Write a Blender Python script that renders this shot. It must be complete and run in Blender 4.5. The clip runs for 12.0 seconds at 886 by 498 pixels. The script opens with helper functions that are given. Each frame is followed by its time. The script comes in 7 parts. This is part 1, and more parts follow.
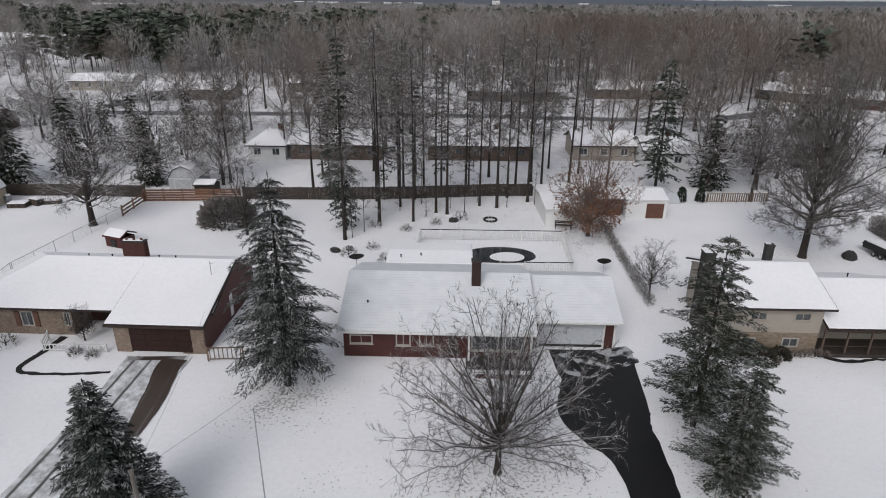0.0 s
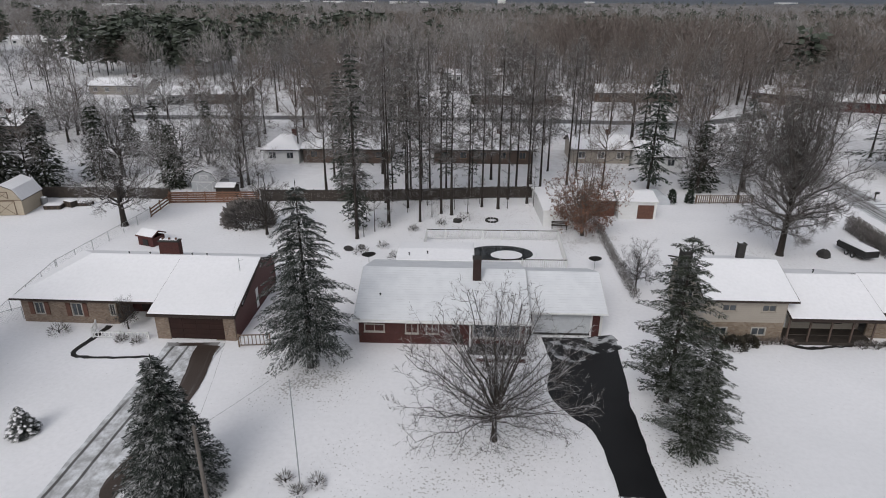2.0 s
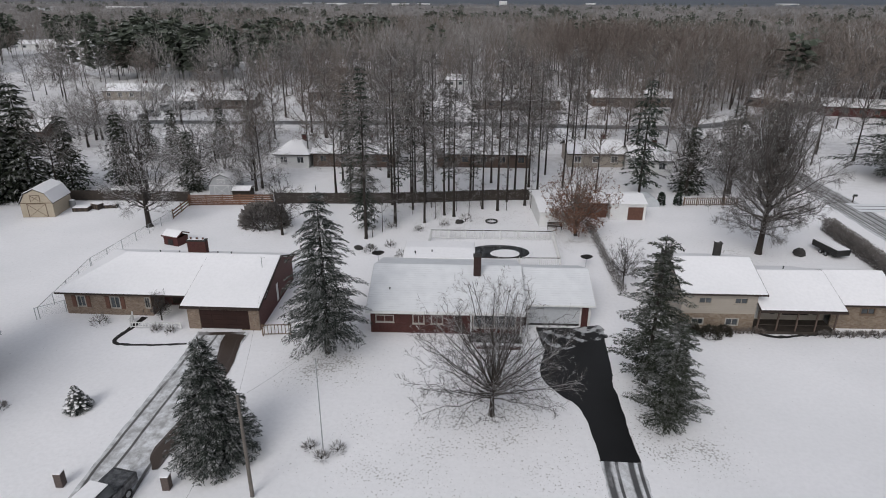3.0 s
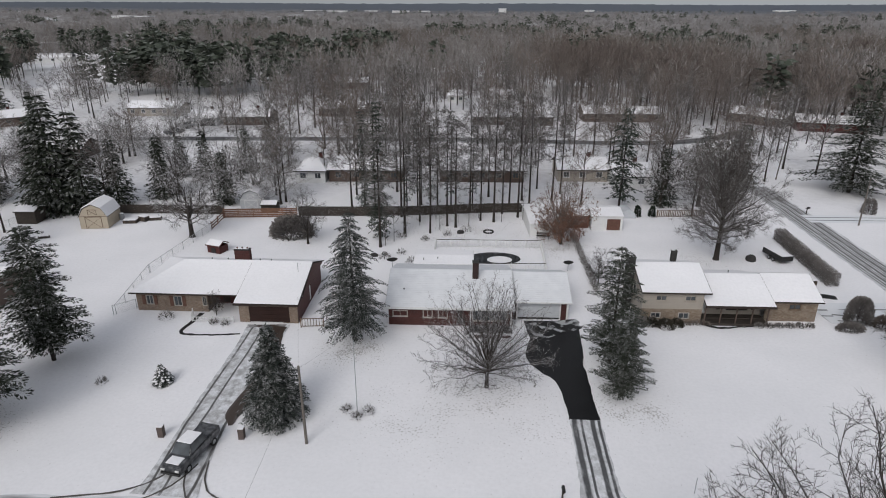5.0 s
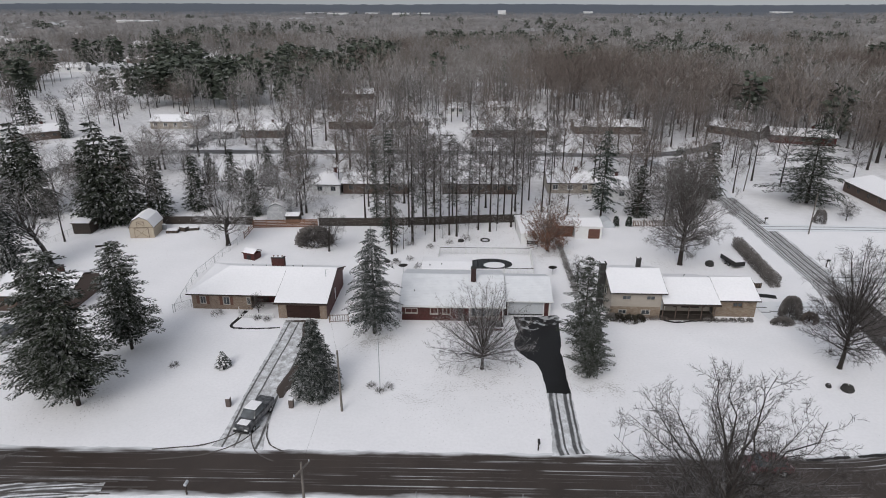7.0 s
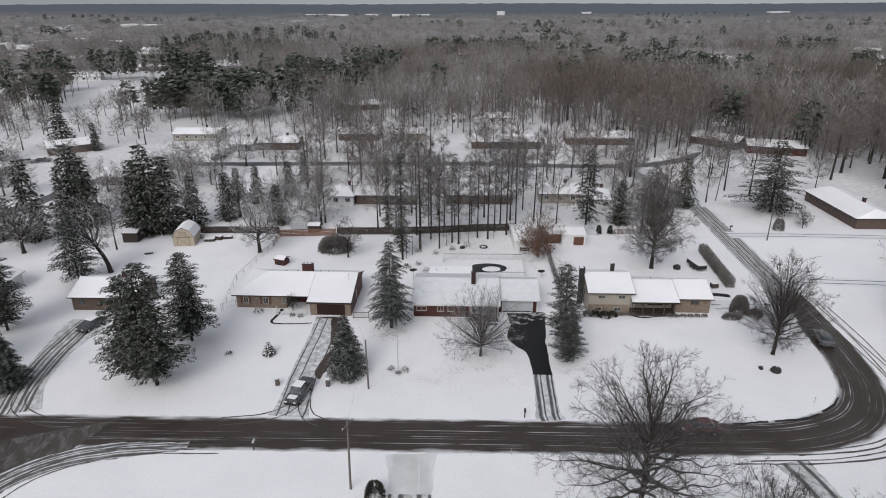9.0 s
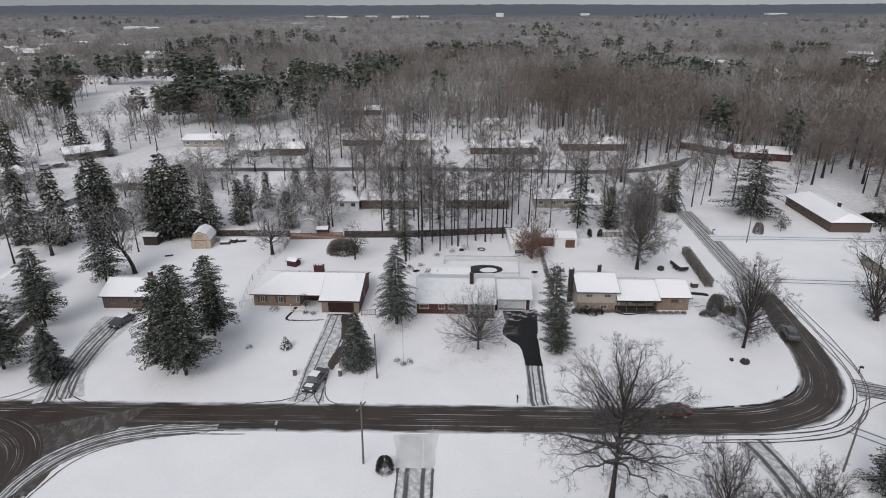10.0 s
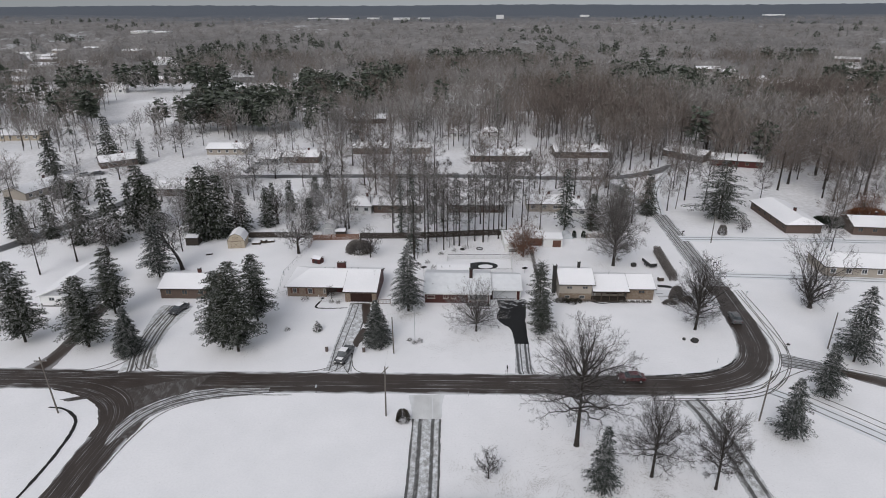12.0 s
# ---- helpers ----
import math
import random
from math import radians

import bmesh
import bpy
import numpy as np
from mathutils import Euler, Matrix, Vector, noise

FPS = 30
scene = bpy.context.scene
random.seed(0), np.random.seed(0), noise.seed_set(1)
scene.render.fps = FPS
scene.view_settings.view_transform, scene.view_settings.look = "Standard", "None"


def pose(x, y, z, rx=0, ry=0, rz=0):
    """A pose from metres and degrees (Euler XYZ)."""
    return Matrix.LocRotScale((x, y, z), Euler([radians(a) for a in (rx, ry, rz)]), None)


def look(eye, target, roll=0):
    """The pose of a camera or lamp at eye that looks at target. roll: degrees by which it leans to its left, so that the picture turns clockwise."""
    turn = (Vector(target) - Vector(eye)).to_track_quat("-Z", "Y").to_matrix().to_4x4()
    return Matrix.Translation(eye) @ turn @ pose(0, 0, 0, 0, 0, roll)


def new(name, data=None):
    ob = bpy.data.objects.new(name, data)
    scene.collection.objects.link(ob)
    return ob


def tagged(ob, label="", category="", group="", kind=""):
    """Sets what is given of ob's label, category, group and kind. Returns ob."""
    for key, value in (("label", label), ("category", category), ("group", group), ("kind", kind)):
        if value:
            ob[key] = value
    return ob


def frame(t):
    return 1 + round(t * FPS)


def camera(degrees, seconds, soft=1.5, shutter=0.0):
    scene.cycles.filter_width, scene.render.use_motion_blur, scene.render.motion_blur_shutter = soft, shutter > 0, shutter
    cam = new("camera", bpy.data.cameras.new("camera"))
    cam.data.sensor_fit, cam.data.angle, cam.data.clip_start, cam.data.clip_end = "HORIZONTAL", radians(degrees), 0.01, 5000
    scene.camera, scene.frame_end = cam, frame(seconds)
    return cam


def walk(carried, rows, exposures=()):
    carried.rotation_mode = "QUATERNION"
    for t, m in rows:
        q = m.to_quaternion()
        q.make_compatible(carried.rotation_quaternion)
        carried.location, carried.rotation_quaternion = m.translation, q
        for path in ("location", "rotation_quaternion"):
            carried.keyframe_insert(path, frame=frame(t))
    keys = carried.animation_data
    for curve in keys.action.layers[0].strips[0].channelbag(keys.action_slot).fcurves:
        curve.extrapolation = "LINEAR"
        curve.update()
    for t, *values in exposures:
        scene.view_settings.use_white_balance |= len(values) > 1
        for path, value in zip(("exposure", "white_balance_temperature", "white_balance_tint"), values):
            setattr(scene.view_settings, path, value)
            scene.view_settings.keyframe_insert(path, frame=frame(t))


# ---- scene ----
cam = camera(71.5, 12.0, soft=1.0)
PATH = [
    (0, (-2.052, 11.445, 24.609), (-2.142, 13.295, 23.856), 0.6),
    (0.5, (-1.895, 10.355, 25.137), (-1.993, 12.204, 24.382), 0.5),
    (1, (-1.827, 9.147, 25.716), (-1.929, 10.994, 24.957), 0.5),
    (1.5, (-1.745, 7.795, 26.193), (-1.851, 9.642, 25.434), 0.4),
    (2, (-1.687, 6.29, 26.716), (-1.795, 8.138, 25.958), 0.4),
    (2.5, (-1.542, 3.931, 27.645), (-1.657, 5.777, 26.884), 0.4),
    (3, (-1.536, 1.087, 28.602), (-1.65, 2.935, 27.847), 0.3),
    (4.8, (-1.366, -9.496, 33.109), (-1.479, -7.642, 32.367), 0.3),
    (5, (-1.306, -10.682, 33.745), (-1.421, -8.828, 33.004), 0.2),
    (5.5, (-1.155, -13.789, 35.367), (-1.273, -11.935, 34.624), 0.1),
    (6, (-1.187, -17.009, 36.932), (-1.302, -15.155, 36.19), 0.2),
    (6.5, (-0.99, -20.367, 38.586), (-1.106, -18.513, 37.844), 0.1),
    (7, (-0.977, -23.876, 40.297), (-1.092, -22.022, 39.555), 0.1),
    (9, (-0.847, -38.553, 47.769), (-0.962, -36.701, 47.023), -0.1),
    (9.5, (-0.768, -42.531, 49.512), (-0.882, -40.677, 48.769), -0.2),
    (10, (-0.576, -46.792, 51.548), (-0.689, -44.939, 50.803), -0.1),
    (10.5, (-0.423, -51.414, 53.465), (-0.536, -49.561, 52.72), -0.2),
    (11, (-0.119, -56.232, 55.511), (-0.233, -54.38, 54.765), -0.2),
    (11.5, (-0.018, -61.07, 57.528), (-0.132, -59.22, 56.779), -0.3),
    (12, (-0.003, -66.206, 59.366), (-0.119, -64.354, 58.619), -0.2),
]
walk(cam, [(t, look(eye, target, roll)) for t, eye, target, roll in PATH],
     exposures=((0.0, 0.22), (2.5, 0.18), (5.0, 0.17), (7.0, 0.30), (10.0, 0.28), (12.0, 0.21)))

# ---- world, sun, exposure ----
world = bpy.data.worlds.new("overcast_sky")
scene.world = world
world.use_nodes = True
wn, wl = world.node_tree.nodes, world.node_tree.links
sky = wn.new("ShaderNodeTexSky")
sky.sky_type, sky.sun_disc = "NISHITA", False
sky.sun_elevation, sky.sun_rotation = radians(38), radians(200)
sky.air_density, sky.dust_density, sky.ozone_density = 1.0, 1.2, 1.0
way = wn.new("ShaderNodeTexCoord")
split = wn.new("ShaderNodeSeparateXYZ")
level = wn.new("ShaderNodeMath")
level.operation = "MAXIMUM"
level.inputs[1].default_value = 0.16
joined = wn.new("ShaderNodeCombineXYZ")
wl.new(way.outputs["Generated"], split.inputs[0])
wl.new(split.outputs["X"], joined.inputs["X"])
wl.new(split.outputs["Y"], joined.inputs["Y"])
wl.new(split.outputs["Z"], level.inputs[0])
wl.new(level.outputs[0], joined.inputs["Z"])
wl.new(joined.outputs[0], sky.inputs["Vector"])
grey = wn.new("ShaderNodeHueSaturation")
grey.inputs["Saturation"].default_value = 0.25
wl.new(sky.outputs[0], grey.inputs["Color"])
wl.new(grey.outputs[0], wn["Background"].inputs[0])
# an overcast sky is darker towards the horizon than overhead
fade = wn.new("ShaderNodeMath")
fade.operation = "MULTIPLY_ADD"
fade.inputs[1].default_value, fade.inputs[2].default_value = 0.125, 0.05
above = wn.new("ShaderNodeMath")
above.operation = "MAXIMUM"
above.inputs[1].default_value = 0.0
wl.new(split.outputs["Z"], above.inputs[0])
wl.new(above.outputs[0], fade.inputs[0])
wl.new(fade.outputs[0], wn["Background"].inputs[1])
sun = new("sun", bpy.data.lights.new("sun", "SUN"))
sun.data.energy, sun.data.angle, sun.data.color = 1.0, radians(30), (1.0, 0.97, 0.93)
sun.matrix_world = look((0, 0, 100), (40, 120, 0))


# ---- materials ----
class Nodes:
    """A small builder for node materials."""

    def __init__(self, name, rough=0.8, metal=0.0, spec=0.3):
        self.mat = bpy.data.materials.new(name)
        self.mat.use_nodes = True
        self.tree = self.mat.node_tree
        self.bsdf = self.tree.nodes["Principled BSDF"]
        self.bsdf.inputs["Roughness"].default_value = rough
        self.bsdf.inputs["Metallic"].default_value = metal
        self.bsdf.inputs["Specular IOR Level"].default_value = spec

    def put(self, kind, **inputs):
        n = self.tree.nodes.new(kind)
        for key, v in inputs.items():
            self.join(v, n.inputs[key.replace("_", " ")])
        return n

    def join(self, v, socket):
        if isinstance(v, bpy.types.NodeSocket):
            self.tree.links.new(v, socket)
        else:
            socket.default_value = (*v, 1) if isinstance(v, tuple) and len(v) == 3 and socket.type == "RGBA" else v

    def place(self):
        return self.put("ShaderNodeNewGeometry").outputs["Position"]

    def local(self):
        return self.put("ShaderNodeTexCoord").outputs["Object"]

    def noise(self, scale, vec=None, detail=4.0, stretch=None, rough=0.55):
        v = vec if vec is not None else self.place()
        if stretch:
            m = self.put("ShaderNodeMapping")
            m.inputs["Scale"].default_value = stretch
            self.join(v, m.inputs["Vector"])
            v = m.outputs[0]
        n = self.put("ShaderNodeTexNoise", Vector=v, Scale=scale, Detail=detail, Roughness=rough)
        return n.outputs["Fac"]

    def ramp(self, v, lo, hi, a=0.0, b=1.0):
        n = self.put("ShaderNodeMapRange", Value=v, From_Min=lo, From_Max=hi, To_Min=a, To_Max=b)
        return n.outputs[0]

    def math(self, op, a, b=0.0):
        n = self.put("ShaderNodeMath")
        n.operation = op
        self.join(a, n.inputs[0])
        self.join(b, n.inputs[1])
        return n.outputs[0]

    def mix(self, fac, a, b):
        n = self.tree.nodes.new("ShaderNodeMix")
        n.data_type = "RGBA"
        self.join(fac, n.inputs[0])
        self.join(a, n.inputs[6])
        self.join(b, n.inputs[7])
        return n.outputs[2]

    def bump(self, height, strength=0.4, distance=0.05):
        n = self.put("ShaderNodeBump", Strength=strength, Distance=distance, Height=height)
        self.tree.links.new(n.outputs[0], self.bsdf.inputs["Normal"])

    def colour(self, c):
        self.join(c, self.bsdf.inputs["Base Color"])
        return self.mat


SNOW = (0.862, 0.852, 0.878)


def two_tone(name, a, b, scale=6.0, rough=0.8, metal=0.0, fine=60.0, relief=0.3):
    n = Nodes(name, rough, metal)
    c = n.mix(n.ramp(n.noise(scale, n.local()), 0.3, 0.7), a, b)
    c = n.mix(n.ramp(n.noise(fine, n.local()), 0.35, 0.75, 0.0, 0.35), c, tuple(v * 0.55 for v in a))
    n.bump(n.noise(fine, n.local()), relief, 0.01)
    return n.colour(c)


def snow_material(name, stains=(), thin=0.0):
    """Snow; stains are (x, y, radius, strength) where litter and grass show through."""
    n = Nodes(name, 0.75, 0.0, 0.25)
    p = n.place()
    flat = n.put("ShaderNodeVectorMath")
    flat.operation = "MULTIPLY"
    n.join(p, flat.inputs[0])
    flat.inputs[1].default_value = (1, 1, 0)
    p2 = flat.outputs[0]
    c = n.mix(n.ramp(n.noise(0.12, p2, 5), 0.35, 0.7), SNOW, (0.80, 0.795, 0.82))
    c = n.mix(n.ramp(n.noise(3.0, p2, 6), 0.4, 0.8, 0.0, 0.35), c, (0.675, 0.67, 0.69))
    total = None
    for x, y, r, s in stains:
        d = n.put("ShaderNodeVectorMath")
        d.operation = "DISTANCE"
        n.join(p2, d.inputs[0])
        d.inputs[1].default_value = (x, y, 0)
        m = n.ramp(d.outputs["Value"], r * 0.25, r, s, 0.0)
        total = m if total is None else n.math("MAXIMUM", total, m)
    if total is not None:
        cover = n.math("MULTIPLY", total, n.ramp(n.noise(0.35, p2, 5), 0.25, 0.62))
        fleck = n.math("GREATER_THAN", n.math("ADD", n.noise(5.2, p2, 4), n.math("MULTIPLY", cover, 0.2)), 0.72)
        fine = n.math("MULTIPLY", n.ramp(n.noise(16, p2, 3), 0.5, 0.65), n.math("MULTIPLY", cover, 0.12))
        c = n.mix(n.math("MAXIMUM", n.math("MULTIPLY", fleck, 0.6), fine), c, (0.19, 0.17, 0.15))
    if stains:
        sep = n.put("ShaderNodeSeparateXYZ", Vector=p2)
        wood = n.math("MAXIMUM", n.math("MAXIMUM", n.math("MULTIPLY", n.ramp(sep.outputs["Y"], 205, 260), n.ramp(sep.outputs["X"], -110, -60)), n.ramp(sep.outputs["Y"], 93, 115, 0.0, 0.3)), n.math("MULTIPLY", n.ramp(sep.outputs["X"], 55, 75), n.ramp(sep.outputs["Y"], 165, 185)))
        patch = n.math("MULTIPLY", wood, n.math("MULTIPLY", n.ramp(n.noise(0.02, p2, 4), 0.62, 0.52), n.ramp(n.noise(0.7, p2, 6), 0.38, 0.6, 0.35, 0.95)))
        c = n.mix(patch, c, (0.20, 0.175, 0.155))
    if thin:
        c = n.mix(n.ramp(n.noise(1.3, p2, 6), 0.5, 0.72, 0.0, thin), c, (0.16, 0.14, 0.11))
    n.bump(n.noise(2.0, p2, 8), 0.25, 0.08)
    return n.colour(c)


STAINS = [(0, 38, 9, 0.9), (-6, 34, 10, 0.7), (4, 33, 8, 0.6), (-14, 45, 6.5, 1.1), (11.8, 41, 5.5, 1.3), (13, 36, 6, 1.0),
          (-45, 30, 8, 0.8), (-73, 30, 7, 0.8), (-63, 27, 5, 0.8), (14.6, 5, 9, 0.8), (11, 77, 9, 1.1), (31, 73, 8, 0.7),
          (-5, 84, 16, 0.9), (6, 86, 12, 0.8), (24, -3, 16, 1.0), (34, -8, 14, 1.0), (8, -5, 15, 1.0), (2, -1, 12, 0.8), (45, 10, 6, 1.0), (-30, 77, 5, 0.9)]
M_SNOW = snow_material("snow_lawn", STAINS)
M_ROOFSNOW = snow_material("snow_on_roof")


def roof_snow_thin():
    n = Nodes("thin_snow_over_shingles", 0.8, 0.0, 0.2)
    p = n.local()
    w = n.put("ShaderNodeTexWave", Vector=p, Scale=1.1, Distortion=0.6, Detail=2.0)
    w.bands_direction = "Y"
    c = n.mix(n.ramp(n.noise(0.8, p, 5), 0.3, 0.8), (0.70, 0.71, 0.735), (0.60, 0.61, 0.64))
    c = n.mix(n.math("MULTIPLY", n.ramp(w.outputs["Fac"], 0.72, 1.0), n.ramp(n.noise(1.5, p, 4), 0.4, 0.7, 0.0, 0.3)), c, (0.36, 0.35, 0.36))
    n.bump(n.noise(6, p, 6), 0.2, 0.03)
    return n.colour(c)


M_THINSNOW = roof_snow_thin()


def road_material(name, base, snow_edge=0.55, streak=0.5, half=3.0, tracks=(), spec=0.25, veil=(0.74, 0.75, 0.78), blotch=0.0, fine=2.6):
    """Asphalt along a ribbon: UV x runs across in metres, y along."""
    n = Nodes(name, 0.5, 0.0, spec)
    uv = n.put("ShaderNodeUVMap").outputs[0]
    sep = n.put("ShaderNodeSeparateXYZ", Vector=uv)
    across = sep.outputs["X"]
    off = n.math("ABSOLUTE", across)
    c = n.mix(n.ramp(n.noise(0.25, uv, 5), 0.3, 0.7), base, tuple(v * 1.5 for v in base))
    c = n.mix(n.ramp(n.noise(9, uv, 4), 0.4, 0.7, 0.0, 0.4), c, tuple(v * 0.6 for v in base))
    long = n.noise(1.0, uv, 4, (fine, 0.05 * 2.6 / fine, 1))
    patch = n.noise(0.6, uv, 6, (1.2, 0.35, 1))
    edge = n.ramp(n.math("ADD", off, n.math("MULTIPLY", n.math("SUBTRACT", patch, 0.5), 1.6)), half - 0.7, half - 0.1)
    s = n.math("MAXIMUM", n.math("MULTIPLY", edge, snow_edge), n.math("MULTIPLY", n.ramp(long, 0.56, 0.68), n.math("MULTIPLY", n.ramp(patch, 0.4, 0.6), streak)))
    if tracks:
        dark = None
        wob = n.math("MULTIPLY", n.math("SUBTRACT", n.noise(0.12, uv, 2, (0.01, 1, 1)), 0.5), 0.6)
        for u, w in tracks:
            d = n.math("ABSOLUTE", n.math("SUBTRACT", n.math("ADD", across, wob), u))
            m = n.ramp(d, w * 0.6, w * 1.1, 1.0, 0.0)
            dark = m if dark is None else n.math("MAXIMUM", dark, m)
        keep = n.math("MULTIPLY", dark, n.ramp(patch, 0.25, 0.45))
        s = n.math("SUBTRACT", 1.0, n.math("MULTIPLY", keep, 0.9))
    if blotch:
        s = n.math("MAXIMUM", s, n.math("MULTIPLY", n.ramp(n.noise(0.75, uv, 5), 0.5, 0.56), blotch))
    n.join(n.ramp(s, 0, 0.6, 0.42, 0.8), n.bsdf.inputs["Roughness"])
    n.bump(n.math("ADD", n.noise(20, uv, 3), n.math("MULTIPLY", s, 2.0)), 0.35, 0.02)
    return n.colour(n.mix(s, c, n.mix(n.ramp(n.noise(1.1, uv, 8, (1.0, 0.8, 1), 0.7), 0.4, 0.62), veil, (0.74, 0.75, 0.78))))


ASPHALT = (0.042, 0.033, 0.029)
M_ROAD = road_material("wet_asphalt_with_snow_streaks", ASPHALT, 0.9, 0.7, 3.2, fine=5.5)
M_BACKROAD = road_material("asphalt_with_thin_snow", (0.07, 0.07, 0.075), 0.9, 0.9, 2.8)
M_DRIVE = road_material("fresh_black_asphalt", (0.012, 0.012, 0.013), 0.0, 0.0, 40, spec=0.15)
M_MELT = road_material("asphalt_with_melting_snow", (0.012, 0.012, 0.013), 0.3, 0.0, 3.2, spec=0.15, blotch=0.55)
M_TRACKS = road_material("snow_with_tyre_tracks", (0.03, 0.03, 0.032), tracks=((-1.15, 0.14), (-0.6, 0.24), (0.35, 0.12), (0.95, 0.28)), veil=(0.45, 0.45, 0.465))
M_RUTS = road_material("snowy_road_with_wheel_ruts", (0.05, 0.045, 0.043), tracks=((-2.1, 0.1), (-1.65, 0.16), (-1.05, 0.24), (-0.6, 0.09), (-0.1, 0.24), (0.4, 0.1), (0.95, 0.3), (1.45, 0.1), (1.9, 0.2)), veil=(0.42, 0.42, 0.43))
M_TRACK2 = road_material("snow_with_two_tyre_tracks", (0.05, 0.05, 0.052), tracks=((-0.75, 0.16), (0.75, 0.16)))
M_LDRIVE = road_material("concrete_drive_with_tyre_tracks", (0.05, 0.046, 0.044), tracks=((-1.85, 0.14), (0.35, 0.12), (1.55, 0.12)), veil=(0.36, 0.358, 0.365))
M_BROWNDRIVE = road_material("bare_wet_concrete", (0.05, 0.037, 0.031), 0.3, 0.25, 1.6)
M_PATH = road_material("wet_path", (0.022, 0.021, 0.021), 0.0, 0.12, 5.0, spec=0.1)
M_RUT = road_material("dark_tyre_line", (0.085, 0.078, 0.074), 0.0, 1.0, 9, spec=0.1)
M_SLUSH = road_material("grey_slush", (0.055, 0.047, 0.043), 0.0, 0.6, 40, veil=(0.17, 0.166, 0.164), blotch=0.12, fine=5.0)
M_CHURN = road_material("churned_snow_with_tyre_tracks", (0.06, 0.052, 0.048), tracks=((-1.75, 0.14), (-1.15, 0.26), (-0.45, 0.12), (0.35, 0.24), (0.95, 0.12), (1.5, 0.24)), veil=(0.42, 0.415, 0.41))
M_VEILED = road_material("concrete_under_thin_snow", (0.52, 0.52, 0.525), 0.6, 1.0, 2.6)
M_WORN = road_material("drive_under_worn_snow", (0.05, 0.048, 0.046), tracks=((-2.1, 0.22), (-1.0, 0.3), (0.9, 0.34), (2.1, 0.24)), veil=(0.34, 0.337, 0.335))


def brick_material(name, a, b, mortar, scale=4.6):
    n = Nodes(name, 0.85)
    p = n.local()
    sep = n.put("ShaderNodeSeparateXYZ", Vector=p)
    comb = n.put("ShaderNodeCombineXYZ", X=n.math("ADD", sep.outputs["X"], sep.outputs["Y"]), Y=sep.outputs["Z"], Z=0.0)
    t = n.put("ShaderNodeTexBrick", Vector=comb.outputs[0], Color1=a, Color2=b, Mortar=mortar, Scale=scale)
    t.inputs["Mortar Size"].default_value = 0.015
    c = n.mix(n.ramp(n.noise(1.7, p, 5), 0.3, 0.75, 0.0, 0.5), t.outputs["Color"], tuple(v * 0.6 for v in b))
    n.bump(t.outputs["Fac"], 0.3, 0.01)
    return n.colour(c)


M_REDBRICK = brick_material("dark_red_brick", (0.085, 0.027, 0.023), (0.06, 0.022, 0.02), (0.09, 0.065, 0.06))
M_DARKBRICK = brick_material("sooty_dark_brick", (0.05, 0.026, 0.024), (0.035, 0.02, 0.019), (0.05, 0.04, 0.038))
M_TANBRICK = brick_material("tan_brick", (0.29, 0.225, 0.175), (0.17, 0.122, 0.093), (0.23, 0.21, 0.19), 3.0)
M_STONE = brick_material("tan_flagstone", (0.29, 0.235, 0.18), (0.18, 0.13, 0.095), (0.28, 0.25, 0.22), 2.0)


def siding_material(name, base):
    n = Nodes(name, 0.6)
    p = n.local()
    w = n.put("ShaderNodeTexWave", Vector=p, Scale=1.6)
    w.wave_profile, w.bands_direction = "SAW", "Z"
    c = n.mix(n.ramp(w.outputs["Fac"], 0.9, 1.0, 0.0, 0.5), base, tuple(v * 0.5 for v in base))
    c = n.mix(n.ramp(n.noise(1.2, p, 5), 0.35, 0.75, 0.0, 0.3), c, tuple(v * 0.7 for v in base))
    n.bump(w.outputs["Fac"], 0.4, 0.02)
    return n.colour(c)


M_BEIGE = siding_material("beige_lap_siding", (0.34, 0.305, 0.265))
M_REDSIDE = siding_material("dark_red_siding", (0.075, 0.022, 0.020))
M_GREYSIDE = siding_material("grey_siding", (0.42, 0.43, 0.45))
M_WHITESIDE = siding_material("white_siding", (0.70, 0.70, 0.70))
M_BROWNSIDE = siding_material("brown_siding", (0.105, 0.075, 0.062))
M_YELLOWSIDE = siding_material("pale_yellow_boards", (0.43, 0.37, 0.29))
M_WHITE = two_tone("white_paint", (0.72, 0.72, 0.72), (0.62, 0.62, 0.62), 3)
M_GREYPAINT = two_tone("pale_grey_paint", (0.55, 0.57, 0.60), (0.47, 0.49, 0.52), 3)
M_DARKTRIM = two_tone("dark_brown_trim", (0.045, 0.032, 0.027), (0.03, 0.022, 0.02), 3)
M_BROWNDOOR = two_tone("dark_brown_garage_door", (0.035, 0.016, 0.013), (0.025, 0.012, 0.010), 2)
M_SHINGLE = two_tone("grey_shingle", (0.09, 0.085, 0.085), (0.06, 0.058, 0.06), 2)
M_WOOD = two_tone("weathered_wood", (0.20, 0.14, 0.10), (0.13, 0.095, 0.07), 2.5)
M_REDWOOD = two_tone("reddish_fence_wood", (0.22, 0.115, 0.075), (0.14, 0.08, 0.055), 2.5)
M_DARKWOOD = two_tone("dark_wet_wood", (0.06, 0.048, 0.04), (0.035, 0.03, 0.027), 2.5)
M_POLE = two_tone("utility_pole_wood", (0.17, 0.15, 0.135), (0.11, 0.10, 0.09), 2.0)
M_PALETRIM = two_tone("weathered_pale_trim", (0.42, 0.40, 0.37), (0.33, 0.31, 0.285), 4)
M_METAL = two_tone("galvanised_metal", (0.42, 0.43, 0.44), (0.33, 0.34, 0.35), 5, 0.5, 0.5)
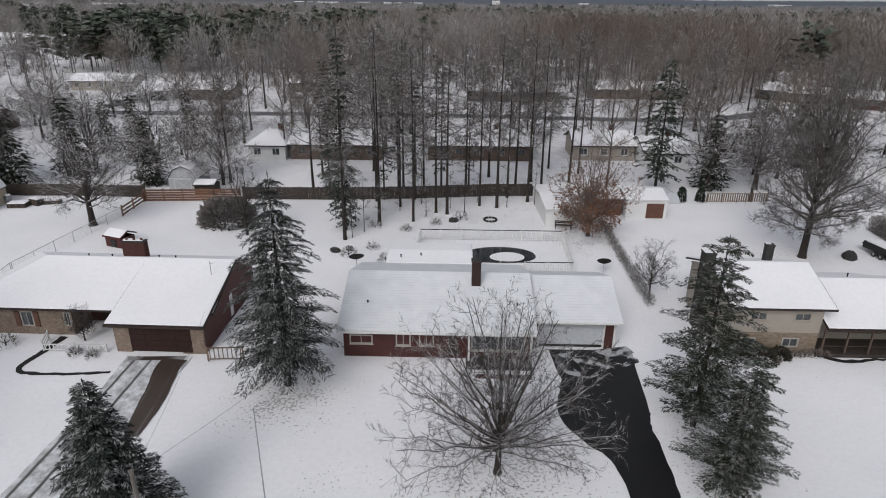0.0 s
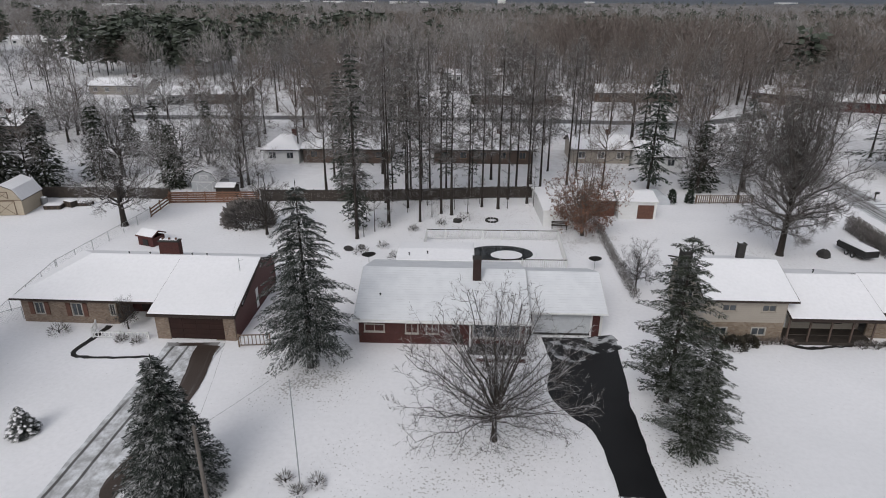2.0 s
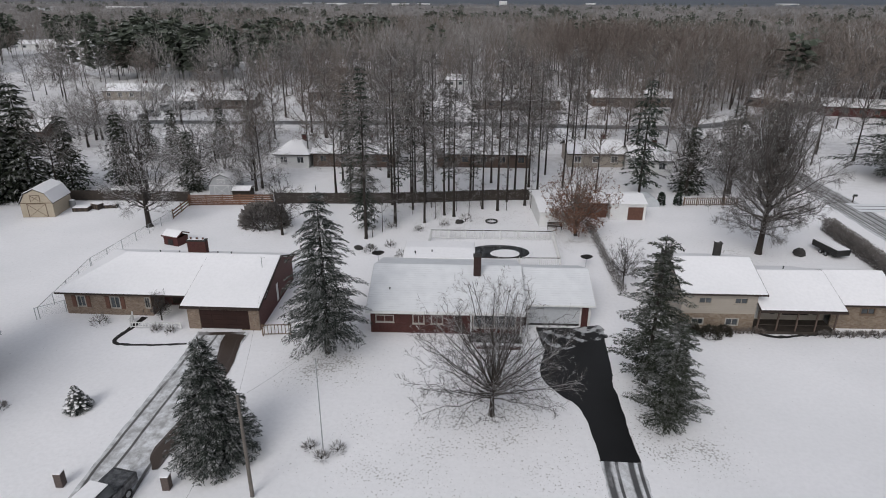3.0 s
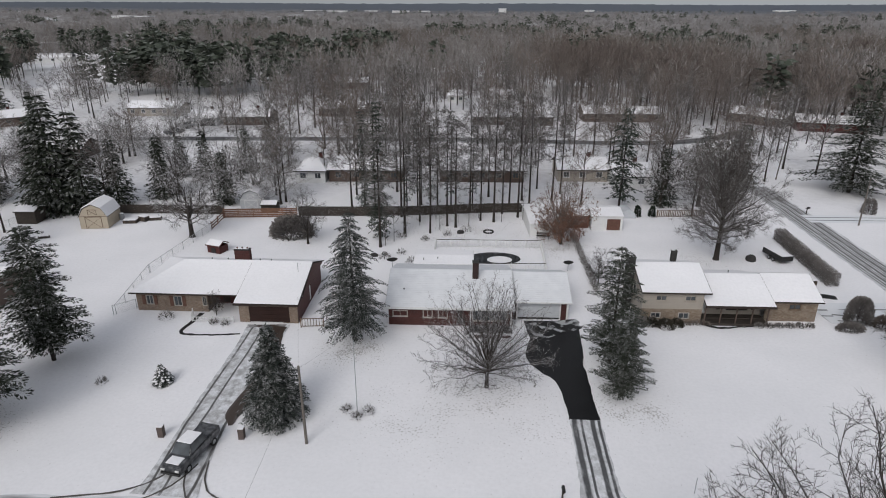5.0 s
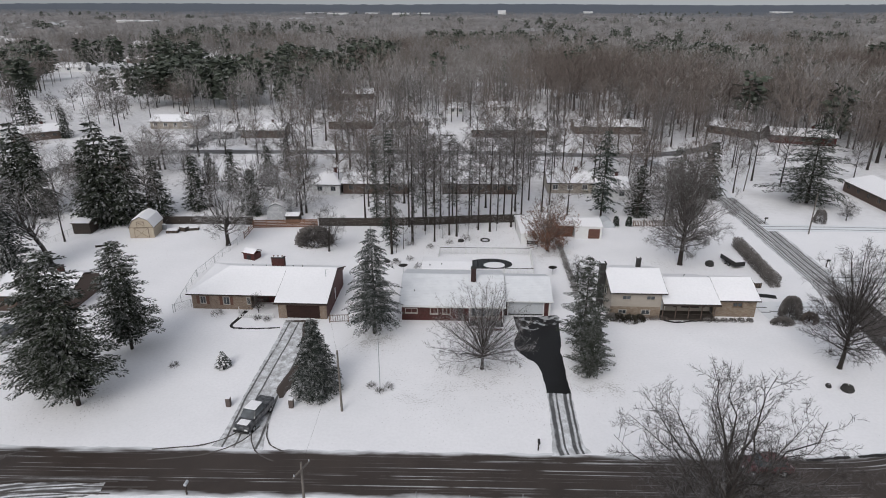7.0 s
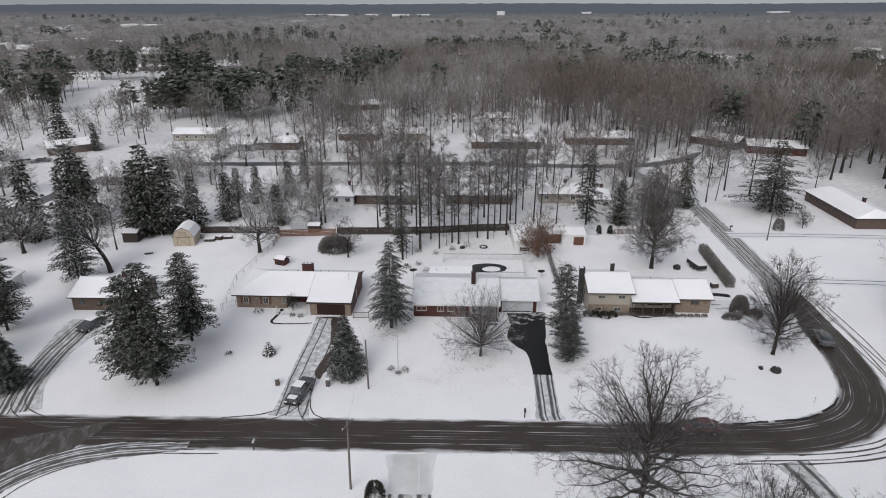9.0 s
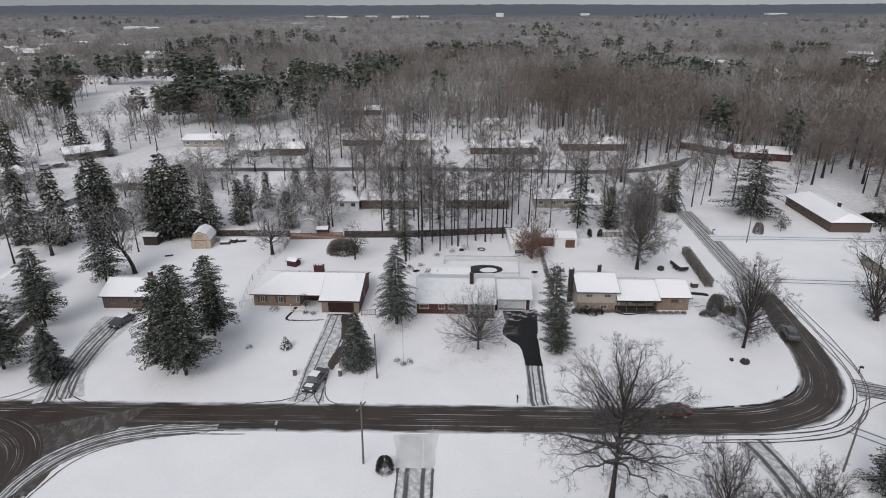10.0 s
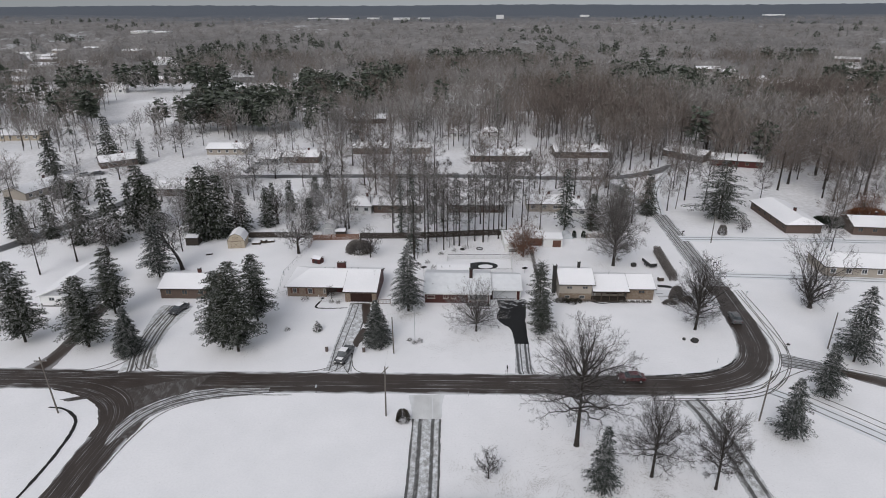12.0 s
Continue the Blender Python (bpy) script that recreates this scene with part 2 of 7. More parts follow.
M_BLACK = two_tone("black_plastic", (0.02, 0.02, 0.02), (0.03, 0.03, 0.03), 5, 0.5)
M_RUBBER = two_tone("tyre_rubber", (0.02, 0.02, 0.02), (0.03, 0.03, 0.03), 5, 0.9)
M_PILLAR = two_tone("weathered_brick_pillar", (0.13, 0.10, 0.09), (0.08, 0.065, 0.06), 9)
M_STONEGREY = two_tone("grey_boulder", (0.05, 0.047, 0.045), (0.025, 0.024, 0.023), 3)
M_RUST = two_tone("rust_brown_panel", (0.15, 0.075, 0.055), (0.10, 0.05, 0.038), 3)


def glass_material(name):
    n = Nodes(name, 0.08, 0.0, 0.6)
    return n.colour(n.mix(n.ramp(n.noise(0.7, n.local(), 2), 0.35, 0.7), (0.03, 0.035, 0.04), (0.09, 0.10, 0.11)))


M_GLASS = glass_material("dark_window_glass")


def paint_material(name, base, rough=0.3):
    n = Nodes(name, rough, 0.3, 0.5)
    return n.colour(n.mix(n.ramp(n.noise(3, n.local(), 4), 0.4, 0.75, 0.0, 0.4), base, (0.4, 0.4, 0.41)))


M_REDCAR = paint_material("dark_red_car_paint", (0.085, 0.010, 0.014))
M_DARKCAR = paint_material("dark_grey_car_paint", (0.035, 0.037, 0.042))
M_GREYCAR = paint_material("mid_grey_car_paint", (0.10, 0.10, 0.105))
M_SILVER = paint_material("silver_car_paint", (0.35, 0.36, 0.37))


def bark_material(name, base, snow=0.35):
    n = Nodes(name, 0.9)
    p = n.place()
    g = n.put("ShaderNodeNewGeometry")
    up = n.put("ShaderNodeSeparateXYZ", Vector=g.outputs["Normal"]).outputs["Z"]
    c = n.mix(n.ramp(n.noise(2.5, p, 5), 0.3, 0.7), base, tuple(v * 0.55 for v in base))
    lie = n.math("MULTIPLY", n.ramp(up, 0.25, 0.75), n.ramp(n.noise(1.6, p, 4), 0.36, 0.56, 0.0, snow))
    n.bump(n.noise(14, p, 5, (1, 1, 0.2)), 0.6, 0.03)
    return n.colour(n.mix(lie, c, SNOW))


M_BARK = bark_material("grey_brown_bark", (0.042, 0.034, 0.030), 0.25)
M_GREYBARK = bark_material("pale_grey_bark", (0.10, 0.086, 0.079), 0.2)
# Grey lightened in the colour itself to give distance haze.
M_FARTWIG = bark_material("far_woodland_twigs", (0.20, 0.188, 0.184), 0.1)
M_TWIG = bark_material("bare_twigs", (0.05, 0.042, 0.038), 0.15)
M_LAWNTWIG = bark_material("snow_lined_twigs", (0.062, 0.052, 0.047), 0.6)
# Woodland twig colours lightened towards grey for distance haze, on top of their snow.
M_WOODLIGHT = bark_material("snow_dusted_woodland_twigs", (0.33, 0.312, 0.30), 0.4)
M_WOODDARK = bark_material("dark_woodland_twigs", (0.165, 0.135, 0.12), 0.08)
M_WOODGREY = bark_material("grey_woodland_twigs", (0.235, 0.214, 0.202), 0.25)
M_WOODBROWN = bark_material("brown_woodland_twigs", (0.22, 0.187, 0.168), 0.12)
M_DENSETWIG = bark_material("grey_brown_dense_twigs", (0.115, 0.102, 0.095), 0.3)
M_LIMB = bark_material("dark_limbs_under_snow", (0.075, 0.065, 0.06), 1.0)
M_PALETWIG = bark_material("pale_snowy_twigs", (0.185, 0.172, 0.164), 0.9)
M_GREYTWIG = bark_material("grey_twigs", (0.125, 0.112, 0.105), 0.4)
M_BROWNTWIG = bark_material("brown_twigs", (0.175, 0.142, 0.124), 0.25)


def foliage_material(name, a, b, snow):
    n = Nodes(name, 0.8, 0.0, 0.15)
    g = n.put("ShaderNodeNewGeometry")
    up = n.put("ShaderNodeSeparateXYZ", Vector=g.outputs["Normal"]).outputs["Z"]
    isl = g.outputs["Random Per Island"]
    c = n.mix(isl, a, b)
    c = n.mix(n.ramp(n.noise(0.9, g.outputs["Position"], 3), 0.35, 0.7, 0.0, 0.6), c, tuple(v * 0.5 for v in a))
    lie = n.math("MULTIPLY", n.ramp(up, 0.55, 0.95), n.ramp(n.math("ADD", n.noise(1.6, g.outputs["Position"], 5), n.math("MULTIPLY", isl, 0.3)), 0.62, 0.9, 0.0, snow))
    return n.colour(n.mix(lie, c, SNOW))


M_SPRUCE = foliage_material("snow_dusted_spruce_needles", (0.022, 0.029, 0.025), (0.047, 0.055, 0.047), 0.52)
M_PINE = foliage_material("snow_dusted_pine_needles", (0.021, 0.027, 0.018), (0.046, 0.053, 0.037), 0.36)
M_DARKGREEN = foliage_material("dark_green_needles", (0.022, 0.032, 0.023), (0.04, 0.052, 0.037), 0.25)
# Far copy of the dark needles; the paleness of distance is in its colour.
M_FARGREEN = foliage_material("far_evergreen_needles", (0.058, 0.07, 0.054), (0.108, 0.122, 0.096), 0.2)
M_SHRUB = foliage_material("snowy_shrub", (0.15, 0.137, 0.13), (0.27, 0.25, 0.24), 1.0)
M_SNOWBUSH = foliage_material("snow_capped_clipped_foliage", (0.035, 0.032, 0.024), (0.07, 0.062, 0.05), 1.0)
M_LEAF = foliage_material("dry_copper_leaves", (0.22, 0.10, 0.058), (0.15, 0.075, 0.048), 0.15)


def canopy_material():
    n = Nodes("far_woodland_canopy", 1.0, 0.0, 0.0)
    p = n.place()
    c = n.mix(n.ramp(n.noise(0.004, p, 5), 0.35, 0.65), (0.27, 0.258, 0.255), (0.205, 0.196, 0.196))
    c = n.mix(n.ramp(n.noise(0.07, p, 6, None, 0.7), 0.45, 0.66, 0.0, 0.6), c, (0.12, 0.115, 0.112))
    c = n.mix(n.ramp(n.noise(0.11, p, 4), 0.58, 0.7, 0.0, 0.7), c, (0.30, 0.29, 0.29))
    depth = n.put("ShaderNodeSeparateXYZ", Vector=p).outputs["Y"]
    # Blue-grey haze painted into the colour, growing with distance.
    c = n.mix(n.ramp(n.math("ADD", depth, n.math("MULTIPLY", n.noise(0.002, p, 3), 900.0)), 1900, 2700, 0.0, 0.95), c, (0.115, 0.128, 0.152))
    near = n.ramp(depth, 1500, 1900, 1.0, 0.0)
    c = n.mix(n.math("MULTIPLY", near, n.math("MULTIPLY", n.ramp(n.noise(0.0035, p, 3, (1, 0.6, 1)), 0.54, 0.62), n.ramp(n.noise(0.05, p, 4), 0.56, 0.66, 0.0, 0.8))), c, (0.55, 0.56, 0.58))
    n.bump(n.noise(0.25, p, 6), 1.0, 2.0)
    return n.colour(c)


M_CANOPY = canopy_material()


# ---- building helpers ----
def part(name, bm, material, parent, label="", kind=""):
    me = bpy.data.meshes.new(name)
    bm.normal_update()
    bm.to_mesh(me)
    bm.free()
    me.materials.append(material)
    ob = new(name, me)
    ob.parent = parent
    return tagged(ob, label, kind=kind)


def np_mesh(name, verts, tris, material, quads=False):
    k = 4 if quads else 3
    verts, tris = np.asarray(verts, np.float32), np.asarray(tris, np.int32)
    me = bpy.data.meshes.new(name)
    me.vertices.add(len(verts))
    me.vertices.foreach_set("co", verts.ravel())
    me.loops.add(tris.size)
    me.loops.foreach_set("vertex_index", tris.ravel())
    me.polygons.add(len(tris))
    me.polygons.foreach_set("loop_start", np.arange(0, tris.size, k, dtype=np.int32))
    me.polygons.foreach_set("loop_total", np.full(len(tris), k, np.int32))
    me.update(calc_edges=True)
    me.validate()
    me.materials.append(material)
    return me


def thing(name, label, category, x, y, z=0.0, rz=0.0, group="", kind=""):
    ob = new(name)
    ob.empty_display_size = 0.3
    ob.matrix_basis = pose(x, y, z, 0, 0, rz)
    return tagged(ob, label, category, group, kind)


def box(bm, x0, y0, z0, x1, y1, z1):
    v = [bm.verts.new((x, y, z)) for z in (z0, z1) for y in (y0, y1) for x in (x0, x1)]
    for f in ((0, 2, 3, 1), (4, 5, 7, 6), (0, 1, 5, 4), (2, 6, 7, 3), (0, 4, 6, 2), (1, 3, 7, 5)):
        bm.faces.new([v[i] for i in f])
    return v


def boxes(*specs, bevel=0.0):
    bm = bmesh.new()
    for s in specs:
        box(bm, *s)
    if bevel:
        bmesh.ops.bevel(bm, geom=bm.edges[:], offset=bevel, segments=1, affect="EDGES")
    return bm


def tube(bm, a, b, r0, r1=None, n=8):
    a, b = Vector(a), Vector(b)
    r1 = r0 if r1 is None else r1
    d = (b - a).normalized()
    u = d.orthogonal().normalized()
    w = d.cross(u)
    rings = [[bm.verts.new(p + (u * math.cos(2 * math.pi * k / n) + w * math.sin(2 * math.pi * k / n)) * r) for k in range(n)] for p, r in ((a, r0), (b, r1))]
    for k in range(n):
        bm.faces.new((rings[0][k], rings[0][(k + 1) % n], rings[1][(k + 1) % n], rings[1][k]))
    bm.faces.new(rings[0][::-1])
    bm.faces.new(rings[1])


def tubes(*specs, n=8):
    bm = bmesh.new()
    for s in specs:
        tube(bm, *s, n=n)
    return bm


def smooth_line(pts, step=1.0):
    """Catmull-Rom through pts, about one point a step."""
    p = [Vector(q) for q in pts]
    p = [2 * p[0] - p[1]] + p + [2 * p[-1] - p[-2]]
    out = []
    for i in range(1, len(p) - 2):
        a, b, c, d = p[i - 1:i + 3]
        k = max(2, int((c - b).length / step))
        for j in range(k):
            t = j / k
            out.append(0.5 * ((2 * b) + (c - a) * t + (2 * a - 5 * b + 4 * c - d) * t * t + (3 * b - a - 3 * c + d) * t ** 3))
    out.append(p[-2])
    return out


def ribbon(name, pts, widths, z, material, label, category="road", jitter=0.15, step=1.0, seed=0):
    """A thin slab along a line, with UVs in metres (x across, y along)."""
    rnd = random.Random(seed)
    line = smooth_line([(x, y, w) for (x, y), w in zip(pts, widths)], step)
    across, verts, uvs, run = 6, [], [], 0.0
    for i, q in enumerate(line):
        a, b = line[max(0, i - 1)], line[min(len(line) - 1, i + 1)]
        t = (b - a).to_2d()
        t = t.normalized() if t.length > 0 else Vector((1, 0))
        nrm = Vector((t.y, -t.x))
        if i:
            run += (q - line[i - 1]).to_2d().length
        w0, w1 = q.z / 2 + rnd.uniform(-jitter, jitter), q.z / 2 + rnd.uniform(-jitter, jitter)
        for k in range(across + 1):
            u = -w0 + (w0 + w1) * k / across
            verts.append((q.x + nrm.x * u, q.y + nrm.y * u, z))
            uvs.append((u, run))
    faces = [(i * (across + 1) + k, i * (across + 1) + k + 1, (i + 1) * (across + 1) + k + 1, (i + 1) * (across + 1) + k) for i in range(len(line) - 1) for k in range(across)]
    me = bpy.data.meshes.new(name)
    me.from_pydata(verts, [], faces)
    layer = me.uv_layers.new(name="UVMap")
    for lp in me.loops:
        layer.data[lp.index].uv = uvs[lp.vertex_index]
    me.materials.append(material)
    ob = new(name, me)
    mod = ob.modifiers.new("thickness", "SOLIDIFY")
    mod.thickness, mod.offset = 0.03, -1
    return tagged(ob, label, category, kind="structure")


# ---- ground, roads, drives ----
def ground():
    u = np.linspace(-1, 1, 170)
    g = 5300 * np.sinh(6.2 * u) / np.sinh(6.2)
    gx, gy = np.meshgrid(g, g + 50)
    r = np.hypot(gx, gy)
    far = np.clip((r - 1500) / 3300, 0, 1)
    z = 22 * far * far * (3 - 2 * far) + 3 * far * np.sin(gx / 420 + np.cos(gy / 700))
    near = np.clip(1 - r / 400, 0, 1)
    z = z - 0.035 - 0.02 * near * (np.sin(gx * 0.31 + gy * 0.17) * np.sin(gy * 0.23 - gx * 0.11))
    n = len(u)
    idx = np.arange(n * n).reshape(n, n)
    q = np.stack([idx[:-1, :-1], idx[:-1, 1:], idx[1:, 1:], idx[1:, :-1]], -1).reshape(-1, 4)
    me = np_mesh("ground", np.stack([gx, gy, z], -1).reshape(-1, 3), q, M_SNOW, quads=True)
    me.polygons.foreach_set("use_smooth", np.ones(len(q), bool))
    return tagged(new("ground", me), "snow-covered lawns with leaf litter showing through", "ground", kind="structure")


ground()
ribbon("road", [(-140, 15.5), (-84, 18.1), (-50, 19.0), (-6, 20.8), (15, 21.6), (30, 22.3), (39, 23.6), (46, 27), (50.2, 33), (52, 41), (53, 55), (53.2, 64)],
       [6.2, 6.2, 6.2, 6.2, 6.2, 6.2, 6.2, 6.4, 6.2, 5.8, 5.2, 5.2], 0.012, M_ROAD, "wet dark asphalt street with snow streaks", seed=1)
ribbon("road", [(53.15, 62), (53.2, 75), (53.4, 100), (52.5, 118), (46, 140), (42, 152)], [5.2, 5.2, 5, 5, 4.6, 4.6], 0.016, M_RUTS, "snow-covered street with dark wheel ruts", seed=21)
ribbon("road", [(53.4, 112), (58, 135), (66, 155), (76, 172), (82, 180)], [4, 3, 3, 3, 3], 0.026, M_TRACK2, "snowy track up to the wood", seed=22)
ribbon("road", [(-55.6, 17.2), (-55.0, 15.6), (-54.7, 13.6), (-54.3, 10.6), (-53.9, 7.3), (-53.85, 3.5)], [24, 18, 13, 9, 6.8, 6.0], 0.016, M_SLUSH, "grey slush in the mouth of the side street", "road", 0.2, 0.6, 2)
ribbon("road", [(-54.2, 2.5), (-54.6, 6.5), (-56.0, 10.5), (-58.8, 13.6), (-63.5, 15.8), (-70, 16.9)], [4.6, 4.6, 4.8, 4.8, 4.0, 2.6], 0.020, M_ROAD, "dark wheel-cleared turn out of the side street", "road", 0.12, 0.6, 47)
ribbon("road", [(-53.2, 2.5), (-52.9, 6.5), (-51.2, 10.6), (-47.6, 13.8), (-42, 15.9), (-34, 17.2)], [0.5, 2.4, 3.2, 3.2, 2.8, 1.4], 0.024, M_RUTS, "rutted turn into the side street", "road", 0.12, 0.6, 48)
ribbon("road", [(-53.85, 4.2), (-53.8, -1.2), (-53.4, -8), (-53.2, -20), (-53, -60)], [6.0, 5.6, 5.4, 5.4, 5.4], 0.022, M_ROAD, "side street of wet asphalt joining the main street", seed=25)
ribbon("road", [(54.0, 31.4), (58, 30.2), (63, 27.8)], [5.2, 3.8, 3.2], 0.024, M_RUTS, "snowy mouth of the side street beyond the bend", seed=3)
ribbon("road", [(62.4, 28.1), (66, 26.3), (72, 23.4), (84, 18.6), (110, 8)], [2.0, 3.0, 3.2, 3.2, 3.2], 0.03, M_BROWNDRIVE, "bare wet side street beyond the bend", seed=49)
for k, pts in enumerate(([(30.6, 25.0), (33.4, 25.5), (35.0, 25.8)], [(35.8, 25.9), (39.4, 26.5), (42.0, 27.7)], [(42.6, 28.1), (44.6, 29.5), (46.2, 31.4)])):
    ribbon("path", pts, [0.34] * 3, 0.02, M_PATH, "dark wet gutter along the snowy verge", "path", 0.08, 0.5, 50 + k)
ribbon("driveway", [(48, 21.8), (51, 19.4), (55, 15.5), (62, 8), (80, -12)], [2.4, 2.6, 3, 3.2, 3.2], 0.03, M_TRACK2, "snowy drive with tyre tracks", "driveway", seed=4)
ribbon("road", [(55, 68.2), (75, 67.8), (95, 67), (140, 66)], [3.2, 3.2, 3.2, 3.2], 0.02, M_TRACK2, "snow-covered lane with tyre tracks", seed=5)
ribbon("road", [(54, 92), (75, 92.5), (110, 92), (150, 92)], [4, 3.4, 3.4, 3.4], 0.02, M_TRACK2, "far lane with dark wet ruts", seed=6)
ribbon("road", [(-130, 60), (-124, 75), (-116, 98), (-112, 122), (-106, 140), (-92, 147), (-70, 149), (-13, 152.5), (40, 152), (62, 160), (75, 172)], [5] * 11, 0.02, M_BACKROAD, "far street with thin snow", seed=7)
ribbon("driveway", [(7.1, 52.4), (7.2, 50), (7.3, 48.3), (7.0, 46), (6.85, 44.5), (7.2, 43), (7.8, 41.5), (8.1, 40), (8.25, 37.3), (8.4, 34.4)], [6.0, 5.8, 5.5, 5.8, 5.9, 5.0, 3.8, 3.1, 2.7, 2.7], 0.014, M_DRIVE, "fresh black asphalt driveway beside the brick house", "driveway", 0.05, 0.5, 8)
ribbon("driveway", [(7.1, 52.3), (7.5, 51.0), (8.3, 49.6)], [5.8, 6.4, 5.2], 0.022, M_MELT, "band of melting snow before the garage", "driveway", 0.2, 0.4, 23)
ribbon("driveway", [(8.4, 34.4), (8.35, 30), (8.3, 26), (8.5, 24.4)], [2.7, 2.8, 3.1, 4.0], 0.018, M_TRACKS, "snowy drive apron with dark tyre tracks", "driveway", 0.06, 0.5, 9)
ribbon("driveway", [(-24.7, 49.3), (-24.6, 45), (-24.6, 40), (-24.6, 35), (-24.4, 30), (-24, 25), (-24, 23.3)], [4.8, 4.2, 4.0, 3.9, 3.9, 4.4, 5.2], 0.02, M_LDRIVE, "concrete driveway under blown snow", "driveway", 0.04, 0.6, 10)
ribbon("driveway", [(-24.8, 49.3), (-24.75, 48.8)], [4.3, 4.0], 0.027, M_BROWNDRIVE, "dark wet strip of concrete at the garage door", "driveway", 0.05, 0.4, 55)
ribbon("driveway", [(-23.4, 49.0), (-23.4, 47.8), (-22.9, 45.5), (-22.5, 43), (-22.2, 40.5)], [1.9, 1.8, 1.6, 1.5, 0.9], 0.03, M_BROWNDRIVE, "bare wet concrete before the garage", "driveway", 0.03, 0.5, 11)
ribbon("driveway", [(-21.9, 38.6), (-22.2, 36.6), (-22.4, 34.4), (-22.5, 33.0), (-22.2, 31.6)], [1.0, 1.3, 1.6, 1.3, 0.3], 0.032, M_BROWNDRIVE, "bare wet patch of concrete beside the spruce", "driveway", 0.05, 0.5, 41)
ribbon("driveway", [(38.9, 56.6), (44, 57), (50.6, 57.4)], [5.2, 5.0, 5.4], 0.014, M_TRACK2, "snowy drive at the end of the split-level house", "driveway", 0.1, 0.6, 44)
ribbon("driveway", [(40.2, 61.5), (41.6, 61.3), (43.2, 61.0)], [1.2, 1.5, 1.1], 0.012, M_DRIVE, "bare dark patch of paving", "driveway", 0.15, 0.5, 45)
ribbon("path", [(-33.4, 51.6), (-33.6, 49.4), (-33.9, 47.2), (-33.2, 46.65), (-31.1, 46.6), (-29, 46.8), (-27.2, 47.1)], [0.6, 0.5, 0.42, 0.34, 0.3, 0.26, 0.2], 0.016, M_PATH, "wet garden path edged with snow", "path", 0.06, 0.4, 12)
ribbon("driveway", [(-8, 17.4), (-7.7, 14), (-7.45, 11.2)], [5.8, 4.8, 4.5], 0.028, M_VEILED, "snow-covered mouth of a concrete driveway", "driveway", 0.1, 0.6, 46)
ribbon("driveway", [(-7.45, 11.2), (-7.3, 8), (-6.8, -3), (-6.75, -7.9)], [4.5, 4.4, 4.5, 4.5], 0.03, M_WORN, "concrete driveway with worn snow", "driveway", 0.05, 0.6, 13)
ribbon("driveway", [(-58.8, 21.8), (-61, 28), (-62.5, 36), (-63, 43), (-63, 46)], [6.5, 4.4, 4.8, 6.6, 6.6], 0.022, M_CHURN, "snowy driveway with tyre tracks", "driveway", 0.1, 0.6, 14)
ribbon("driveway", [(-76.5, 21.2), (-76, 26), (-77, 35), (-79, 46)], [5, 3, 3, 3.4], 0.022, M_BROWNDRIVE, "wet driveway between pines", "driveway", 0.1, 0.6, 15)
ribbon("path", [(-67.4, 10.8), (-64.5, 10.4), (-60.9, 7.5), (-59.4, 1.2), (-58.9, -8), (-58.8, -30)], [0.3, 0.4, 0.5, 0.5, 0.45, 0.4], 0.012, M_PATH, "wet gutter line in the snow", "path", 0.06, 0.6, 16)
ribbon("driveway", [(34.5, 18.6), (35.5, 14.5), (36.5, 6), (37, -2), (38, -14)], [4, 3.4, 3.2, 3.2, 3.2], 0.012, M_WORN, "shaded driveway beneath bare trees", "driveway", 0.1, 0.6, 17)
ribbon("driveway", [(40.2, 55.5), (45, 55.2), (51, 54.6)], [4.6, 4.2, 5], 0.016, M_TRACK2, "snowy drive at the house end", "driveway", 0.1, 0.6, 18)
ribbon("path", [(24.6, 52.6), (25.8, 52.1), (28.4, 52.5), (30.9, 52.9), (34.1, 53.3)], [0.45, 0.35, 0.22, 0.18, 0.14], 0.016, M_PATH, "dark wet edge of a flower bed", "path", 0.12, 0.4, 54)


def tyre_lines(pts, seed, gauge=1.5):
    """Two dark wheel lines along one path."""
    line = smooth_line([(x, y, 0) for x, y in pts], 1.5)
    for sg in (-0.5, 0.5):
        side = []
        for i, q in enumerate(line):
            t = (line[min(i + 1, len(line) - 1)] - line[max(i - 1, 0)]).normalized()
            side.append((q.x + t.y * sg * gauge, q.y - t.x * sg * gauge))
        ribbon("tyre_track", side, [0.13] * len(side), 0.034 + 0.0012 * (seed % 12), M_RUT, "dark curved tyre line in the snow", "track", 0.03, 0.6, seed)


for k, pts in enumerate(([(-23.6, 27), (-24.5, 24.8), (-27, 22.9), (-32, 21.8)], [(-22.9, 27), (-22.3, 24.8), (-21.2, 23.2), (-19.6, 22.4)], [(-30, 16.9), (-41, 15.9), (-48.6, 11.6), (-51, 5), (-51.6, -3)],
                         [(-33, 17.4), (-43.5, 16.6), (-50.4, 12), (-52.6, 5)], [(28, 18.6), (40, 19.6), (48.6, 22.5), (55, 31.5), (57, 44), (57.2, 60)], [(30, 19.2), (41, 20.4), (49.5, 24), (55.5, 34), (56, 48), (56.4, 60)], [(36, 19), (46, 21), (53, 27), (60, 29.5), (70, 26)],
                         [(-61, 30), (-59.5, 24), (-55, 21), (-48, 20)], [(-62, 32), (-63, 25), (-67, 21), (-74, 19.5)], [(54, 21), (62, 12.5), (76, -4)])):
    tyre_lines(pts, 30 + k)


